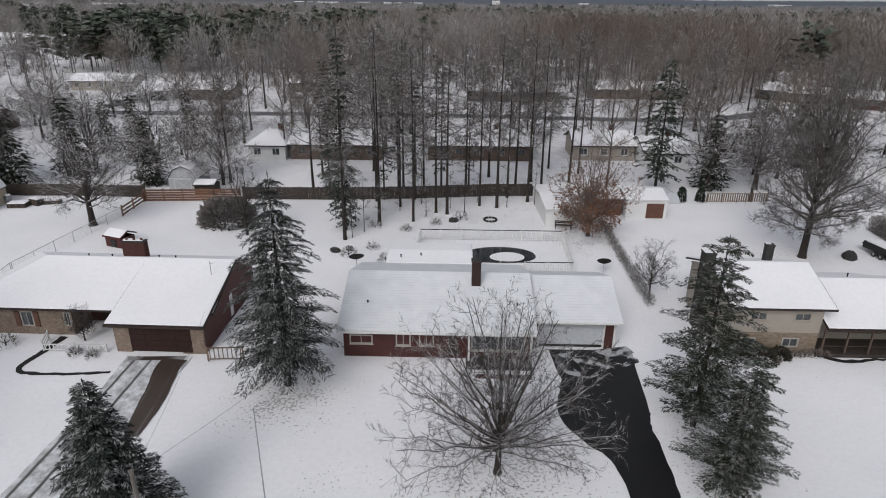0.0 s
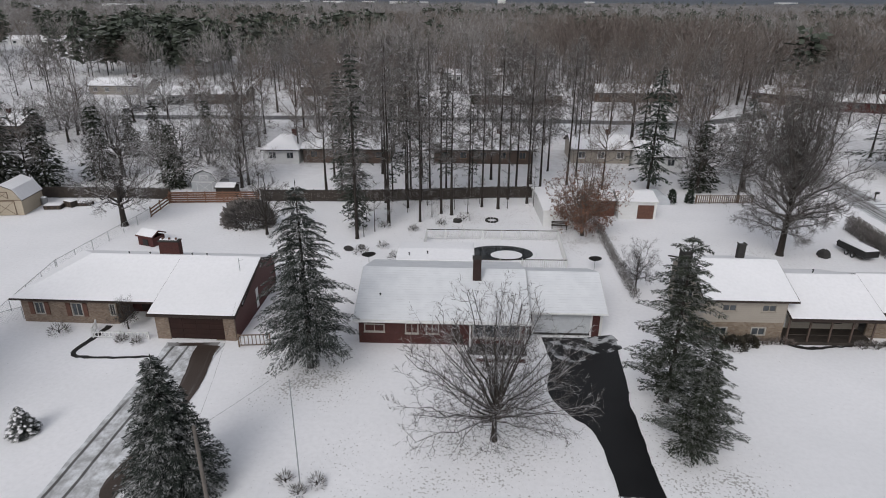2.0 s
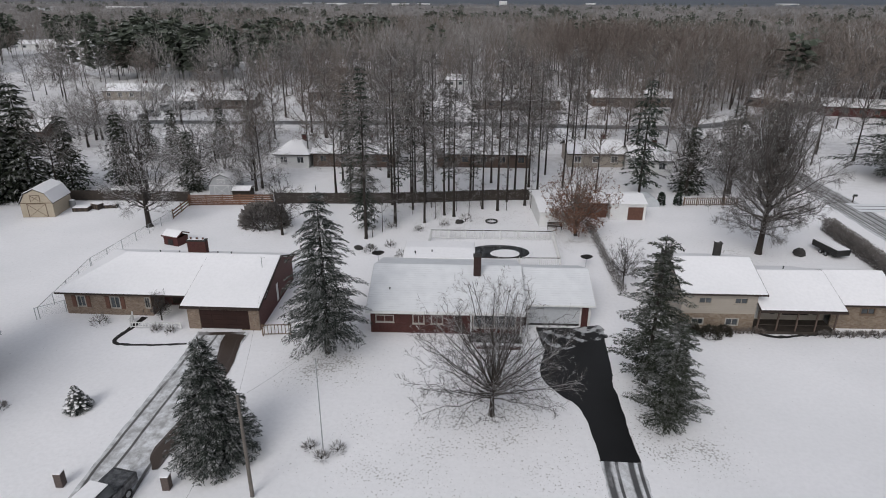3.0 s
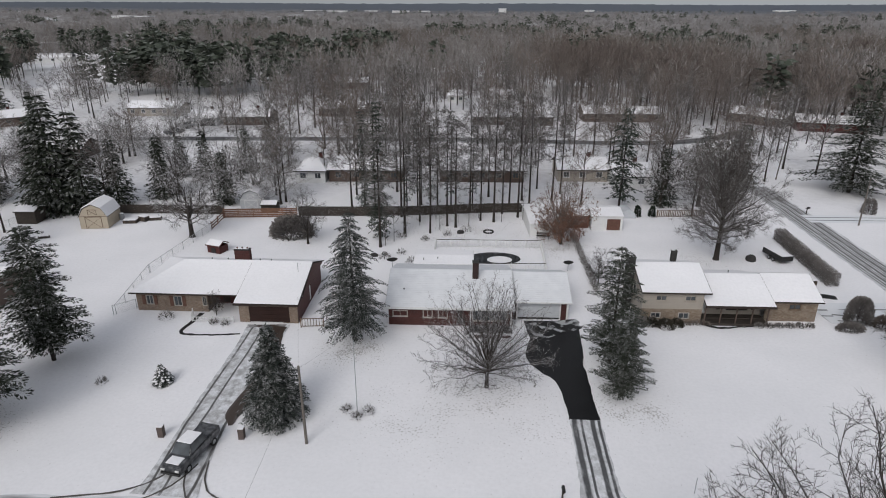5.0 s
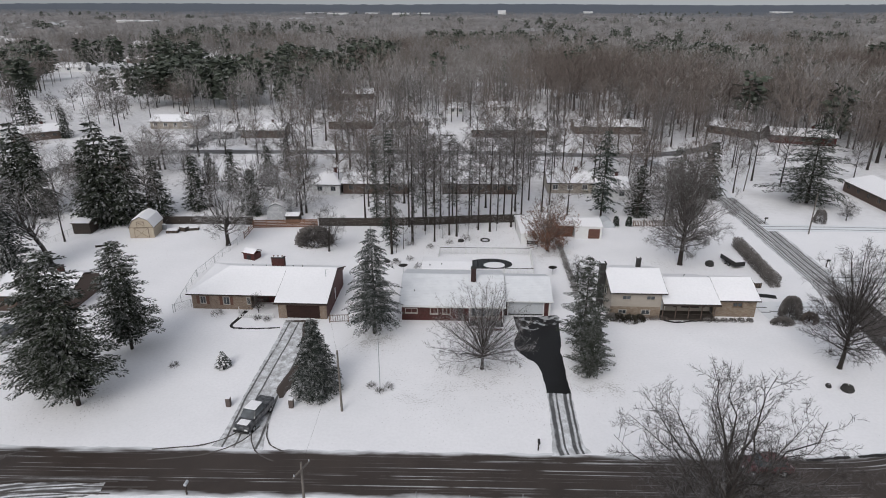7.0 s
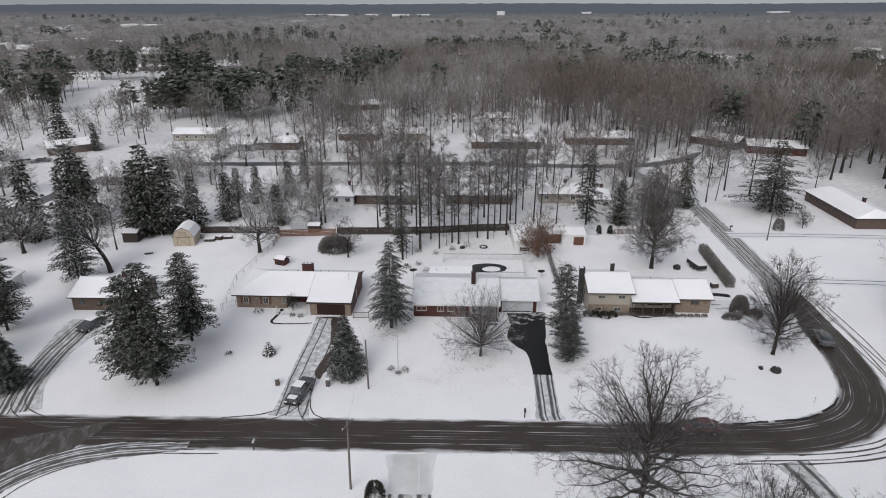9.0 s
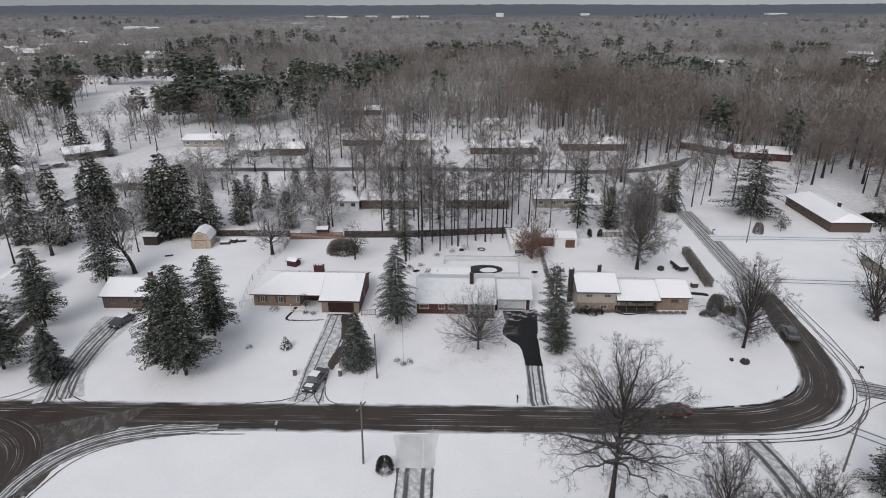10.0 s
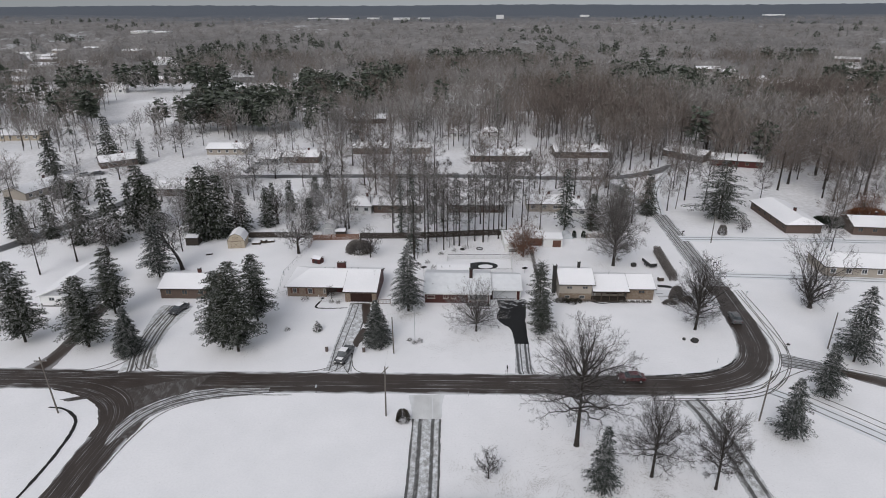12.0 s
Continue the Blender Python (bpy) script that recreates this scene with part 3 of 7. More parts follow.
# ---- trees ----
class Mesher:
    """Collects triangles for a tree."""

    def __init__(self):
        self.v, self.f = [], []

    def strip(self, pts, radii, n=3):
        base = len(self.v)
        for i, (p, r) in enumerate(zip(pts, radii)):
            d = (pts[min(i + 1, len(pts) - 1)] - pts[max(i - 1, 0)])
            d = d.normalized() if d.length > 1e-6 else Vector((0, 0, 1))
            u = d.orthogonal().normalized()
            w = d.cross(u)
            if i == len(pts) - 1 and r < 0.012:
                self.v.append(tuple(p))
                last = len(self.v) - 1
                a = base + (i - 1) * n
                self.f += [(a + k, a + (k + 1) % n, last) for k in range(n)]
                return
            self.v += [tuple(p + (u * math.cos(2 * math.pi * k / n) + w * math.sin(2 * math.pi * k / n)) * r) for k in range(n)]
            if i:
                a, b = base + (i - 1) * n, base + i * n
                for k in range(n):
                    k2 = (k + 1) % n
                    self.f += [(a + k, a + k2, b + k2), (a + k, b + k2, b + k)]

    def leaf(self, p, d, side, length, width, sag=0.0):
        """A narrow four-sided blade, folded along its middle."""
        base = len(self.v)
        m = p + d * length * 0.5
        tip = p + d * length + Vector((0, 0, -sag))
        up = Vector((0, 0, width * 0.25))
        self.v += [tuple(p), tuple(m + side * width - up), tuple(tip), tuple(m - side * width - up)]
        self.f += [(base, base + 1, base + 2), (base, base + 2, base + 3)]

    def mesh(self, name, material):
        return np_mesh(name, self.v, self.f, material)


def turned(d, angle, rnd):
    """d turned by an angle about a random axis at right angles to it."""
    u = d.orthogonal().normalized()
    w = d.cross(u)
    a = rnd.uniform(0, 2 * math.pi)
    return (d * math.cos(angle) + (u * math.cos(a) + w * math.sin(a)) * math.sin(angle)).normalized()


def limbed_tree(seed, height, clear, radius, limbs=12, leader=0.2, trunk_r=0.25, fine=0.01, subs=10, shoots=7, twigs=5, twig=0.6, low=0.4, base=0.6, arch=0.0, crook=0.03, leaves=0, lean=(0.0, 0.0), light=False, fill=0.66):
    """Trunk and crown of a leafless tree: limbs that fan out to a crown outline, each with branches, shoots and fine twigs; its foot at the origin."""
    rnd = random.Random(seed)
    trunk, crown, dry = Mesher(), Mesher(), Mesher()
    top = clear + leader * (height - clear)
    sway = [rnd.uniform(-0.02, 0.02) * height for _ in range(4)]

    def stem(z):
        f = max(0.0, z / top)
        return Vector((lean[0] * 0.5 * f * f + sway[0] * f * (1 - f) + sway[2] * 0.4 * f * f, lean[1] * 0.5 * f * f + sway[1] * f * (1 - f) + sway[3] * 0.4 * f * f, z))

    tip_r = trunk_r * (0.62 if leader < 0.5 else 0.14)
    zs = [-0.1, 0.25, top * 0.25, top * 0.5, top * 0.75, top]
    trunk.strip([stem(max(z, 0)) + Vector((0, 0, min(z, 0))) for z in zs], [trunk_r * 1.5, trunk_r * 1.1] + [trunk_r + (tip_r - trunk_r) * f for f in (0.25, 0.5, 0.75, 1.0)], 6 if light else 9)

    def blade(p, d, length, w):
        side = d.cross(Vector((rnd.gauss(0, 1), rnd.gauss(0, 1), rnd.gauss(0, 1)))).normalized() * w
        k = len(crown.v)
        crown.v += [tuple(p - side), tuple(p + side), tuple(p + d * length)]
        crown.f.append((k, k + 1, k + 2))

    def forked(t, angle, out, lift):
        d = turned(t, angle, rnd) + out * 0.25 + Vector((0, 0, lift))
        return d.normalized()

    for i in range(limbs):
        u = 0.04 + 0.96 * ((i + rnd.uniform(0.2, 0.8)) / limbs) ** 0.85
        a = i * 2.39996 + rnd.uniform(-0.35, 0.35)
        wide = base + (1 - base) * math.sin(math.pi / 2 * min(1, u / low)) if u < low else math.cos(math.pi / 2 * (u - low) / (1 - low)) ** 0.6
        rr = radius * wide * rnd.uniform(fill, 0.96) * (1 + 0.1 * math.sin(3 * a + seed))
        z0 = clear * 0.9 + (top - clear * 0.9) * min(1.0, u * rnd.uniform(0.75, 1.1))
        p = stem(z0)
        q = Vector((rr * math.cos(a) + lean[0] * (0.5 + 0.5 * u), rr * math.sin(a) + lean[1] * (0.5 + 0.5 * u), clear + u * (height - clear) * rnd.uniform(0.84, 0.94)))
        span = q - p
        run = span.length
        mid = p + Vector((span.x * 0.5, span.y * 0.5, span.z * 0.5 + arch * run))
        r0 = min(trunk_r * 0.42, 0.012 + 0.011 * run * trunk_r / 0.25)
        n = 4 if light else 6
        path = [p * (1 - t) ** 2 + mid * 2 * t * (1 - t) + q * t * t + Vector((rnd.gauss(0, crook), rnd.gauss(0, crook), rnd.gauss(0, crook))) * run * (0 < k < n) for k, t in ((k, k / n) for k in range(n + 1))]
        rad = [r0 * (1 - k / n) ** 1.5 + fine * 1.4 for k in range(n + 1)]
        crown.strip(path, rad, 4 if light else 6)
        for j in range(subs):
            s = 0.16 + 0.82 * (j + rnd.random()) / subs
            k = min(n - 1, int(s * n))
            t = (path[k + 1] - path[k]).normalized()
            p1 = path[k].lerp(path[k + 1], s * n - k)
            out = Vector((p1.x, p1.y, 0)) / max(radius, 0.1)
            d1 = forked(t, rnd.uniform(0.55, 1.15), out, 0.1)
            l1 = run * (0.22 * (1 - s) + 0.17) * rnd.uniform(0.65, 1.2)
            r1 = max(fine * 1.5, rad[k] * 0.42)
            bow = turned(d1, 1.57, rnd) * l1 * 0.09
            way1 = [p1, p1 + d1 * l1 * 0.5 + bow, p1 + d1 * l1 + Vector((0, 0, 0.1 * l1))]
            crown.strip(way1[::2] if light else way1, [r1, 0.004] if light else [r1, r1 * 0.6, fine * 0.8], 3)
            for m in range(shoots):
                s2 = 0.2 + 0.8 * ((m + rnd.random()) / shoots) ** 0.75
                p2 = way1[0].lerp(way1[1], s2 * 2) if s2 < 0.5 else way1[1].lerp(way1[2], s2 * 2 - 1)
                d2 = forked(d1, rnd.uniform(0.55, 1.25), out * 0.4, 0.1)
                l2 = (l1 * (0.26 * (1 - s2) + 0.15) + twig * 0.4) * rnd.uniform(0.6, 1.2)
                if light:
                    blade(p2, d2, l2, fine)
                else:
                    crown.strip([p2, p2 + d2 * l2 * 0.5 + bow * 0.15, p2 + d2 * l2], [fine, fine * 0.8, 0.003], 3)
                for _ in range(twigs):
                    p3 = p2 + d2 * l2 * rnd.uniform(0.15, 1.0)
                    d3 = forked(d2, rnd.uniform(0.4, 1.1), out * 0.4, 0.1)
                    blade(p3, d3, twig * rnd.uniform(0.45, 1.1), fine * 0.75)
                    if leaves and p3.z < height * rnd.uniform(0.25, 0.75):
                        for _ in range(leaves):
                            e = turned(d3, 1.3, rnd)
                            dry.leaf(p3 + d3 * twig * rnd.random() * 0.6, e, e.orthogonal().normalized(), rnd.uniform(0.16, 0.28), 0.08, 0.06)
    return (trunk, crown, dry) if leaves else (trunk, crown)


def conifer(seed, height, radius, gap=0.08, droop=0.25, dense=1.0, power=0.85, blade=0.5, trunk_r=0.2, ragged=0.2, spacing=0.42, sprays=1, slim=0.2, tier=1.0, skirt=0.55):
    """Trunk and needle-foliage meshes of an evergreen."""
    rnd = random.Random(seed)
    trunk, crown = Mesher(), Mesher()
    trunk.strip([Vector((0, 0, -0.1)), Vector((rnd.gauss(0, .05), rnd.gauss(0, .05), height * 0.5)), Vector((0, 0, height * 0.97))], [trunk_r, trunk_r * 0.55, 0.015], 7)
    z = height * gap
    while z < height * 0.985:
        f = (z / height - gap) / (1 - gap)
        reach = radius * (1 - f) ** power * min(1.0, skirt + f * 8.0 * skirt) + 0.12
        n = max(3, int((3.5 + 3.5 * (1 - f)) * dense))
        a0 = rnd.uniform(0, 6.28)
        for k in range(n):
            a = a0 + 6.283 * k / n + rnd.uniform(-0.35, 0.35)
            length = reach * rnd.uniform(1 - 2.2 * ragged, 1 + ragged)
            out = Vector((math.cos(a), math.sin(a), 0))
            side = Vector((-out.y, out.x, 0))
            rise = rnd.uniform(0.1, 0.35) * (0.4 + f)
            steps = max(2, int(length / (blade * spacing)))
            path = []
            for i in range(steps + 1):
                s = i / steps
                path.append(Vector((0, 0, z + rnd.uniform(-.05, .05))) + out * length * s + Vector((0, 0, length * (rise * s - (droop + rise) * s * s * (1.0 if s < 0.75 else 0.93)))))
            if length > 0.6:
                crown.strip([path[0], path[len(path) // 2], path[-1]], [0.028, 0.018, 0.004], 3)
            for i in range(steps):
                s = (i + 0.5) / steps
                if s < 0.16:
                    continue
                fan = min(1.0, 0.35 + 1.4 * s) * (1.25 - 0.6 * s)
                for sg in (-1, 1):
                    for _ in range(sprays):
                        p = path[i].lerp(path[i + 1], rnd.random()) + side * sg * rnd.uniform(0, 0.32) * length * 0.45 * fan
                        w = blade * (1.15 - 0.45 * s) * rnd.uniform(0.6, 1.3)
                        d = (out * rnd.uniform(0.4, 1.0) + side * sg * rnd.uniform(0.25, 0.95) + Vector((0, 0, rnd.uniform(-0.55, 0.15)))).normalized()
                        p.z -= abs((p - path[i]).dot(side)) * droop * 0.6
                        crown.leaf(p, d, d.cross(Vector((rnd.gauss(0, .5), rnd.gauss(0, .5), 1))).normalized(), w, w * slim, w * droop * 0.5)
            d = (path[-1] - path[-2]).normalized()
            crown.leaf(path[-1] - d * 0.1, d, side, blade * 0.7, blade * 0.15, 0.03)
        z += (height * 0.017 + rnd.uniform(0.05, 0.16) + 0.05 * (1 - f)) * tier
    crown.leaf(Vector((0, 0, height * 0.96)), Vector((0, 0, 1)), Vector((1, 0, 0)), height * 0.04, 0.04)
    return trunk, crown


def tree_thing(kind, meshes, x, y, label, size=1.0, turn=0.0, wide=None, group=""):
    root = thing(kind, label, "tree", x, y, -0.03, 0, group)
    for nm, me in zip(("trunk", "crown", "foliage"), meshes):
        ob = new(nm, me)
        ob.parent = root
    w = size if wide is None else wide
    root.matrix_basis = pose(x, y, -0.03, 0, 0, turn) @ Matrix.Diagonal((w, w, size, 1))
    return root


def made(pair, names, mats):
    return [m.mesh(n, k) for m, n, k in zip(pair, names, mats)]


TC = ("trunk", "crown")
SPREADING = made(limbed_tree(11, 12.0, 1.5, 7.7, 46, 0.12, 0.19, 0.0125, 12, 5, 4, 0.42, 0.36, 0.72, 0.0, 0.014), TC, (M_BARK, M_LAWNTWIG))
ROUND = made(limbed_tree(23, 14.8, 2.8, 6.6, 32, 0.4, 0.20, 0.014, 14, 6, 4, 0.55, 0.45, 0.7, -0.04, 0.03, fill=0.4), TC, (M_BARK, M_TWIG))
DENSE = made(limbed_tree(29, 21.5, 2.6, 7.6, 54, 0.35, 0.36, 0.016, 12, 7, 6, 0.9, 0.3, 0.8, -0.03, 0.018, fill=0.45), TC, (M_BARK, M_DENSETWIG))
TALL = made(limbed_tree(5, 22.2, 5.6, 10.8, 44, 0.5, 0.34, 0.0125, 17, 8, 4, 0.4, 0.48, 0.62, -0.02, 0.024, fill=0.62), TC, (M_BARK, M_TWIG))
OVAL = made(limbed_tree(31, 17.5, 1.9, 6.3, 50, 0.34, 0.25, 0.014, 12, 6, 4, 0.7, 0.36, 0.65, -0.06, 0.014), TC, (M_BARK, M_TWIG))
STEMMED = made(limbed_tree(33, 18.9, 0.8, 7.3, 18, 0.06, 0.42, 0.017, 16, 6, 4, 0.8, 0.7, 0.3, -0.05, 0.03), TC, (M_BARK, M_TWIG))
PALE = made(limbed_tree(47, 13.5, 2.4, 7.6, 18, 0.15, 0.38, 0.017, 12, 6, 4, 0.8, 0.45, 0.75, 0.02, 0.05, fill=0.5), TC, (M_BARK, M_LIMB))
LEANING = made(limbed_tree(48, 17.5, 5.0, 6.6, 16, 0.15, 0.42, 0.018, 12, 6, 4, 0.8, 0.5, 0.5, 0.0, 0.05, lean=(-6.0, 0.0)), TC, (M_BARK, M_LIMB))
COPPER = made(limbed_tree(53, 12.2, 0.9, 4.9, 34, 0.06, 0.2, 0.014, 8, 5, 4, 0.75, 0.55, 0.65, -0.03, 0.014, leaves=1), ("trunk", "crown", "leaves"), (M_BARK, M_BROWNTWIG, M_LEAF))
SMALL = made(limbed_tree(61, 5.4, 0.9, 2.4, 18, 0.15, 0.09, 0.009, 8, 5, 4, 0.45, 0.45, 0.7, 0.0, 0.03), TC, (M_BARK, M_TWIG))
SLIM = [made(limbed_tree(70 + i, 21.5, 6.5, 3.0, 22, 0.9, 0.19, 0.021, 5, 5, 5, 1.2, 0.6, 0.6, -0.08, 0.03, light=True), TC, (M_BARK, M_GREYTWIG)) for i in range(4)]
WOOD = [made(limbed_tree(80 + i, 18, 4.6, 4.8, 15, 0.5, 0.2, 0.021, 6, 5, 5, 1.4, 0.55, 0.55, -0.09, 0.03, light=True), TC, (M_BARK, M_BROWNTWIG if i % 2 else M_GREYTWIG)) for i in range(5)]
BIGBROWN = [made(limbed_tree(120 + i, 20, 5.5, 6.2, 19, 0.45, 0.34, 0.022, 7, 6, 6, 1.6, 0.6, 0.5, -0.1, 0.03, light=True), TC, (M_BARK, M_BROWNTWIG)) for i in range(2)]
LOWPALE = [made(limbed_tree(90 + i, 11.5, 2.2, 5.8, 14, 0.15, 0.22, 0.02, 7, 5, 5, 1.1, 0.5, 0.7, 0.0, 0.05, light=True), TC, (M_BARK, M_PALETWIG)) for i in range(3)]
SAPLING = [made(limbed_tree(140 + i, 6.5, 0.8, 1.0, 7, 0.9, 0.04, 0.011, 4, 3, 3, 0.5, 0.5, 0.5, -0.05, 0.03, light=True), TC, (M_BARK, M_GREYTWIG)) for i in range(2)]
SLIMFIR = made(conifer(111, 17.5, 1.7, 0.2, 0.25, 0.62, 0.5, 0.6, 0.16, 0.4, 0.5, 2, 0.16, 1.5), TC, (M_BARK, M_DARKGREEN))
SPRUCE = made(conifer(101, 9.0, 2.9, 0.03, 0.2, 2.6, 0.8, 0.25, 0.16, 0.12, 0.5, 8, 0.13, 1.5), TC, (M_BARK, M_SPRUCE))
BIGPINE = made(conifer(102, 14.6, 4.2, 0.14, 0.32, 1.7, 0.7, 0.32, 0.27, 0.17, 0.42, 7, 0.10, 1.7), TC, (M_BARK, M_SPRUCE))
PINE_A = made(conifer(103, 13.5, 3.2, 0.09, 0.02, 1.7, 0.48, 0.32, 0.22, 0.32, 0.48, 8, 0.12, 2.1), TC, (M_BARK, M_PINE))
PINE_B = made(conifer(104, 16.5, 4.0, 0.13, 0.12, 1.9, 0.46, 0.48, 0.22, 0.28, 0.42, 3, 0.19, 1.6, 0.5), TC, (M_BARK, M_PINE))
MIDSPRUCE = made(conifer(108, 14.6, 4.3, 0.12, 0.16, 1.3, 0.72, 0.55, 0.2, 0.25, 0.45, 3, 0.16, 1.25), TC, (M_BARK, M_SPRUCE))
FAR_PINE = made(conifer(105, 16, 3.6, 0.12, 0.2, 0.9, 0.6, 0.8, 0.22, 0.34, 0.42, 2, 0.15, 1.3), TC, (M_BARK, M_DARKGREEN))
COLUMN = made(conifer(106, 20, 1.7, 0.05, 0.25, 1.1, 0.5, 0.5, 0.18, 0.4, 0.45, 2, 0.18, 1.15), TC, (M_BARK, M_DARKGREEN))
BLUE = made(conifer(107, 11, 3.0, 0.04, 0.25, 1.4, 0.7, 0.75, 0.18, 0.24, 0.55, 2, 0.2, 1.7), TC, (M_BARK, M_PINE))
CEDAR = made(conifer(112, 18.0, 6.9, 0.08, 0.12, 1.3, 0.62, 0.7, 0.3, 0.35, 0.45, 3, 0.14, 1.4), TC, (M_BARK, M_PINE))

tree_thing("bare_tree", SPREADING, -0.2, 38.9, "wide-spreading bare tree on the snowy front lawn", 1.0, 40)
tree_thing("bare_tree", TALL, 14.6, 6.5, "tall bare tree beside the street", 1.0, 10)
tree_thing("bare_tree", OVAL, 42.3, 41.8, "oval-crowned bare tree on the corner lawn", 1.0, 80)
tree_thing("bare_tree", STEMMED, 69.0, 52.6, "many-stemmed bare tree on a snowy lot", 1.0, 200)
tree_thing("bare_tree", DENSE, 32.5, 72.6, "large dense-twigged bare tree behind the split-level house", 1.0, 130)
tree_thing("bare_tree", COPPER, 11.1, 77.2, "bare tree with copper leaves on its lower branches", 1.0, 0)
tree_thing("bare_tree", ROUND, 23.8, 0.7, "bare tree in a shaded front garden", 1.0, 20)
tree_thing("bare_tree", ROUND, 31.6, -1.1, "bare tree beside a shaded driveway", 1.0, 210, 0.85)
tree_thing("bare_tree", SMALL, 1.9, -0.9, "small bare ornamental tree on the lawn", 1.0, 0)
tree_thing("bare_tree", PALE, -45.7, 76.2, "pale-barked bare tree with snowy limbs by the fence", 1.0, 0)
tree_thing("bare_tree", LEANING, -70.7, 64.6, "leaning bare tree with snowy limbs", 1.0, 0)
tree_thing("bare_tree", SMALL, -27, 74.5, "bare tree beside a dense bush", 1.7, 60)
tree_thing("bare_tree", SMALL, 14.2, 62.5, "small bare tree behind the chimney", 1.05, 90)
tree_thing("bare_tree", SMALL, -31.5, 51.2, "small shrub-like bare tree by the porch", 0.62, 30)

tree_thing("spruce_tree", SPRUCE, -18.6, 33.0, "dense blue-green spruce with snow on its branches", 1.05, 0, 1.1)
tree_thing("pine_tree", BIGPINE, -14.3, 46.5, "tall drooping spruce beside the brick house", 1.04)
tree_thing("pine_tree", PINE_A, 12.2, 43.9, "tall dark evergreen beside the driveway", 0.95)
tree_thing("pine_tree", PINE_A, 12.4, 38.4, "shorter dark evergreen by the driveway bend", 0.62, 100, 0.8)
for x, y, h, w in ((-46.9, 30.2, 15.6, 1.05), (-43.6, 29.0, 18, 1.2), (-44.0, 40.6, 14.6, 1.0)):
    tree_thing("pine_tree", PINE_B, x, y, "tall pine in a snowy clump by the street", h / 16.5, x * 37, w, "pine clump")
for x, y, h, w, m in ((-63.2, 27.3, 9.6, 1.1, SPRUCE), (-72, 29, 14.5, 1.15, PINE_B), (-74.3, 42.0, 14.6, 1.0, PINE_B), (-85.0, 30.0, 16.6, 1.15, PINE_B)):
    top = {id(SPRUCE): 9.0, id(PINE_B): 16.5}[id(m)]
    tree_thing("pine_tree", m, x, y, "snow-dusted evergreen beside a driveway", h / top, x * 53, w)
for x, y, h in ((-74.0, 60.0, 15.2), (66.6, 31.6, 14.9), (56, 20.4, 10.5), (45.7, 9.9, 10.4), (16.5, -3, 10.9)):
    tree_thing("pine_tree", MIDSPRUCE, x, y, "snow-dusted spruce on a snowy lot", h / 14.6, x * 41, h / 14.6 * (0.8 if x == 16.5 else 1.0))
for x, y, h in ((23.6, 96.4, 18.3), (41, 106, 13)):
    tree_thing("pine_tree", FAR_PINE, x, y, "dark pine behind the gardens", h / 16, x * 29, 1.0)
for x, y, h in ((-12.2, 92.6, 17.2), (-6.3, 92, 17.8), (-13.6, 88.6, 14.5), (-9.6, 89, 15.5), (-2.6, 94, 15)):
    tree_thing("spruce_tree", SLIMFIR, x, y, "thin ragged spruce among slim bare trees", h / 17.5, x * 61, h / 17.5, "thin spruces behind the fence")
tree_thing("pine_tree", CEDAR, 70.0, 109.0, "broad layered dark evergreen beside the rutted street", 1.0, 40, 1.25)
tree_thing("spruce_tree", BLUE, 31.5, 98, "broad spruce behind the fence", 1.0, 20)
for x, y, h in ((-21.1, 90.0, 18), (-16.4, 77, 21.6)):
    tree_thing("cypress_tree", COLUMN, x, y, "narrow dark evergreen column behind the garden", h / 20, x * 31)

rnd = random.Random(9)
for x, y in ((-11.8, 95), (-6.5, 84), (-11.2, 86), (-5.1, 83.5), (-1.1, 87.2), (1.1, 86.6), (4.0, 96.3), (5.2, 89.3), (9.8, 107), (11.9, 99), (-15.9, 74), (-13, 80), (-8.5, 90), (-3, 92), (2.6, 91), (7.5, 95), (-19, 88), (-9, 80.5), (14, 104), (-14.5, 88)):
    tree_thing("bare_tree", SLIM[rnd.randrange(4)], x, y, "tall slim bare tree behind the back fence", rnd.uniform(0.85, 1.1), rnd.uniform(0, 360), rnd.uniform(0.8, 1.1), "slim trees behind the fence")
for x, y in ((-15.2, 74.6), (-14.2, 76.5), (-12.6, 78.6), (-13.4, 82.2), (-11.0, 84.0), (-9.4, 85.5), (-7.6, 82.4), (-4.8, 85.8), (-3.0, 84.2), (-15.8, 79.8), (-16.8, 83.5), (-1.4, 88.6), (2.4, 86.8), (-18.4, 81.0), (6.0, 88.0), (-8.6, 87.2)):
    tree_thing("bare_tree", SAPLING[rnd.randrange(2)], x, y, "thin leafless sapling before the back fence", rnd.uniform(0.7, 1.3), rnd.uniform(0, 360), rnd.uniform(0.8, 1.3), "saplings before the fence")
for x, y, s in ((-23.4, 90.2, 1.05), (-47.2, 95, 1.0), (-46.4, 132, 1.1), (-24.9, 152, 1.1), (43, 140, 1.0), (31, 97, 1.0), (43.7, 104, 1.1), (35, 92, 0.9), (38, 98, 1.0), (50, 115, 0.9), (-99, 68, 1.05), (-94, 73, 1.0), (-103, 60, 0.9), (-38, 96, 0.9), (-33, 110, 0.9), (-58, 98, 1.0), (-66, 88, 0.9), (-80, 92, 1.0), (-76, 76, 0.8)):
    tree_thing("bare_tree", WOOD[rnd.randrange(5)] if s != 1.0 else PALE, x, y, "bare deciduous tree in the back gardens", s, rnd.uniform(0, 360), s, "trees of the back gardens")
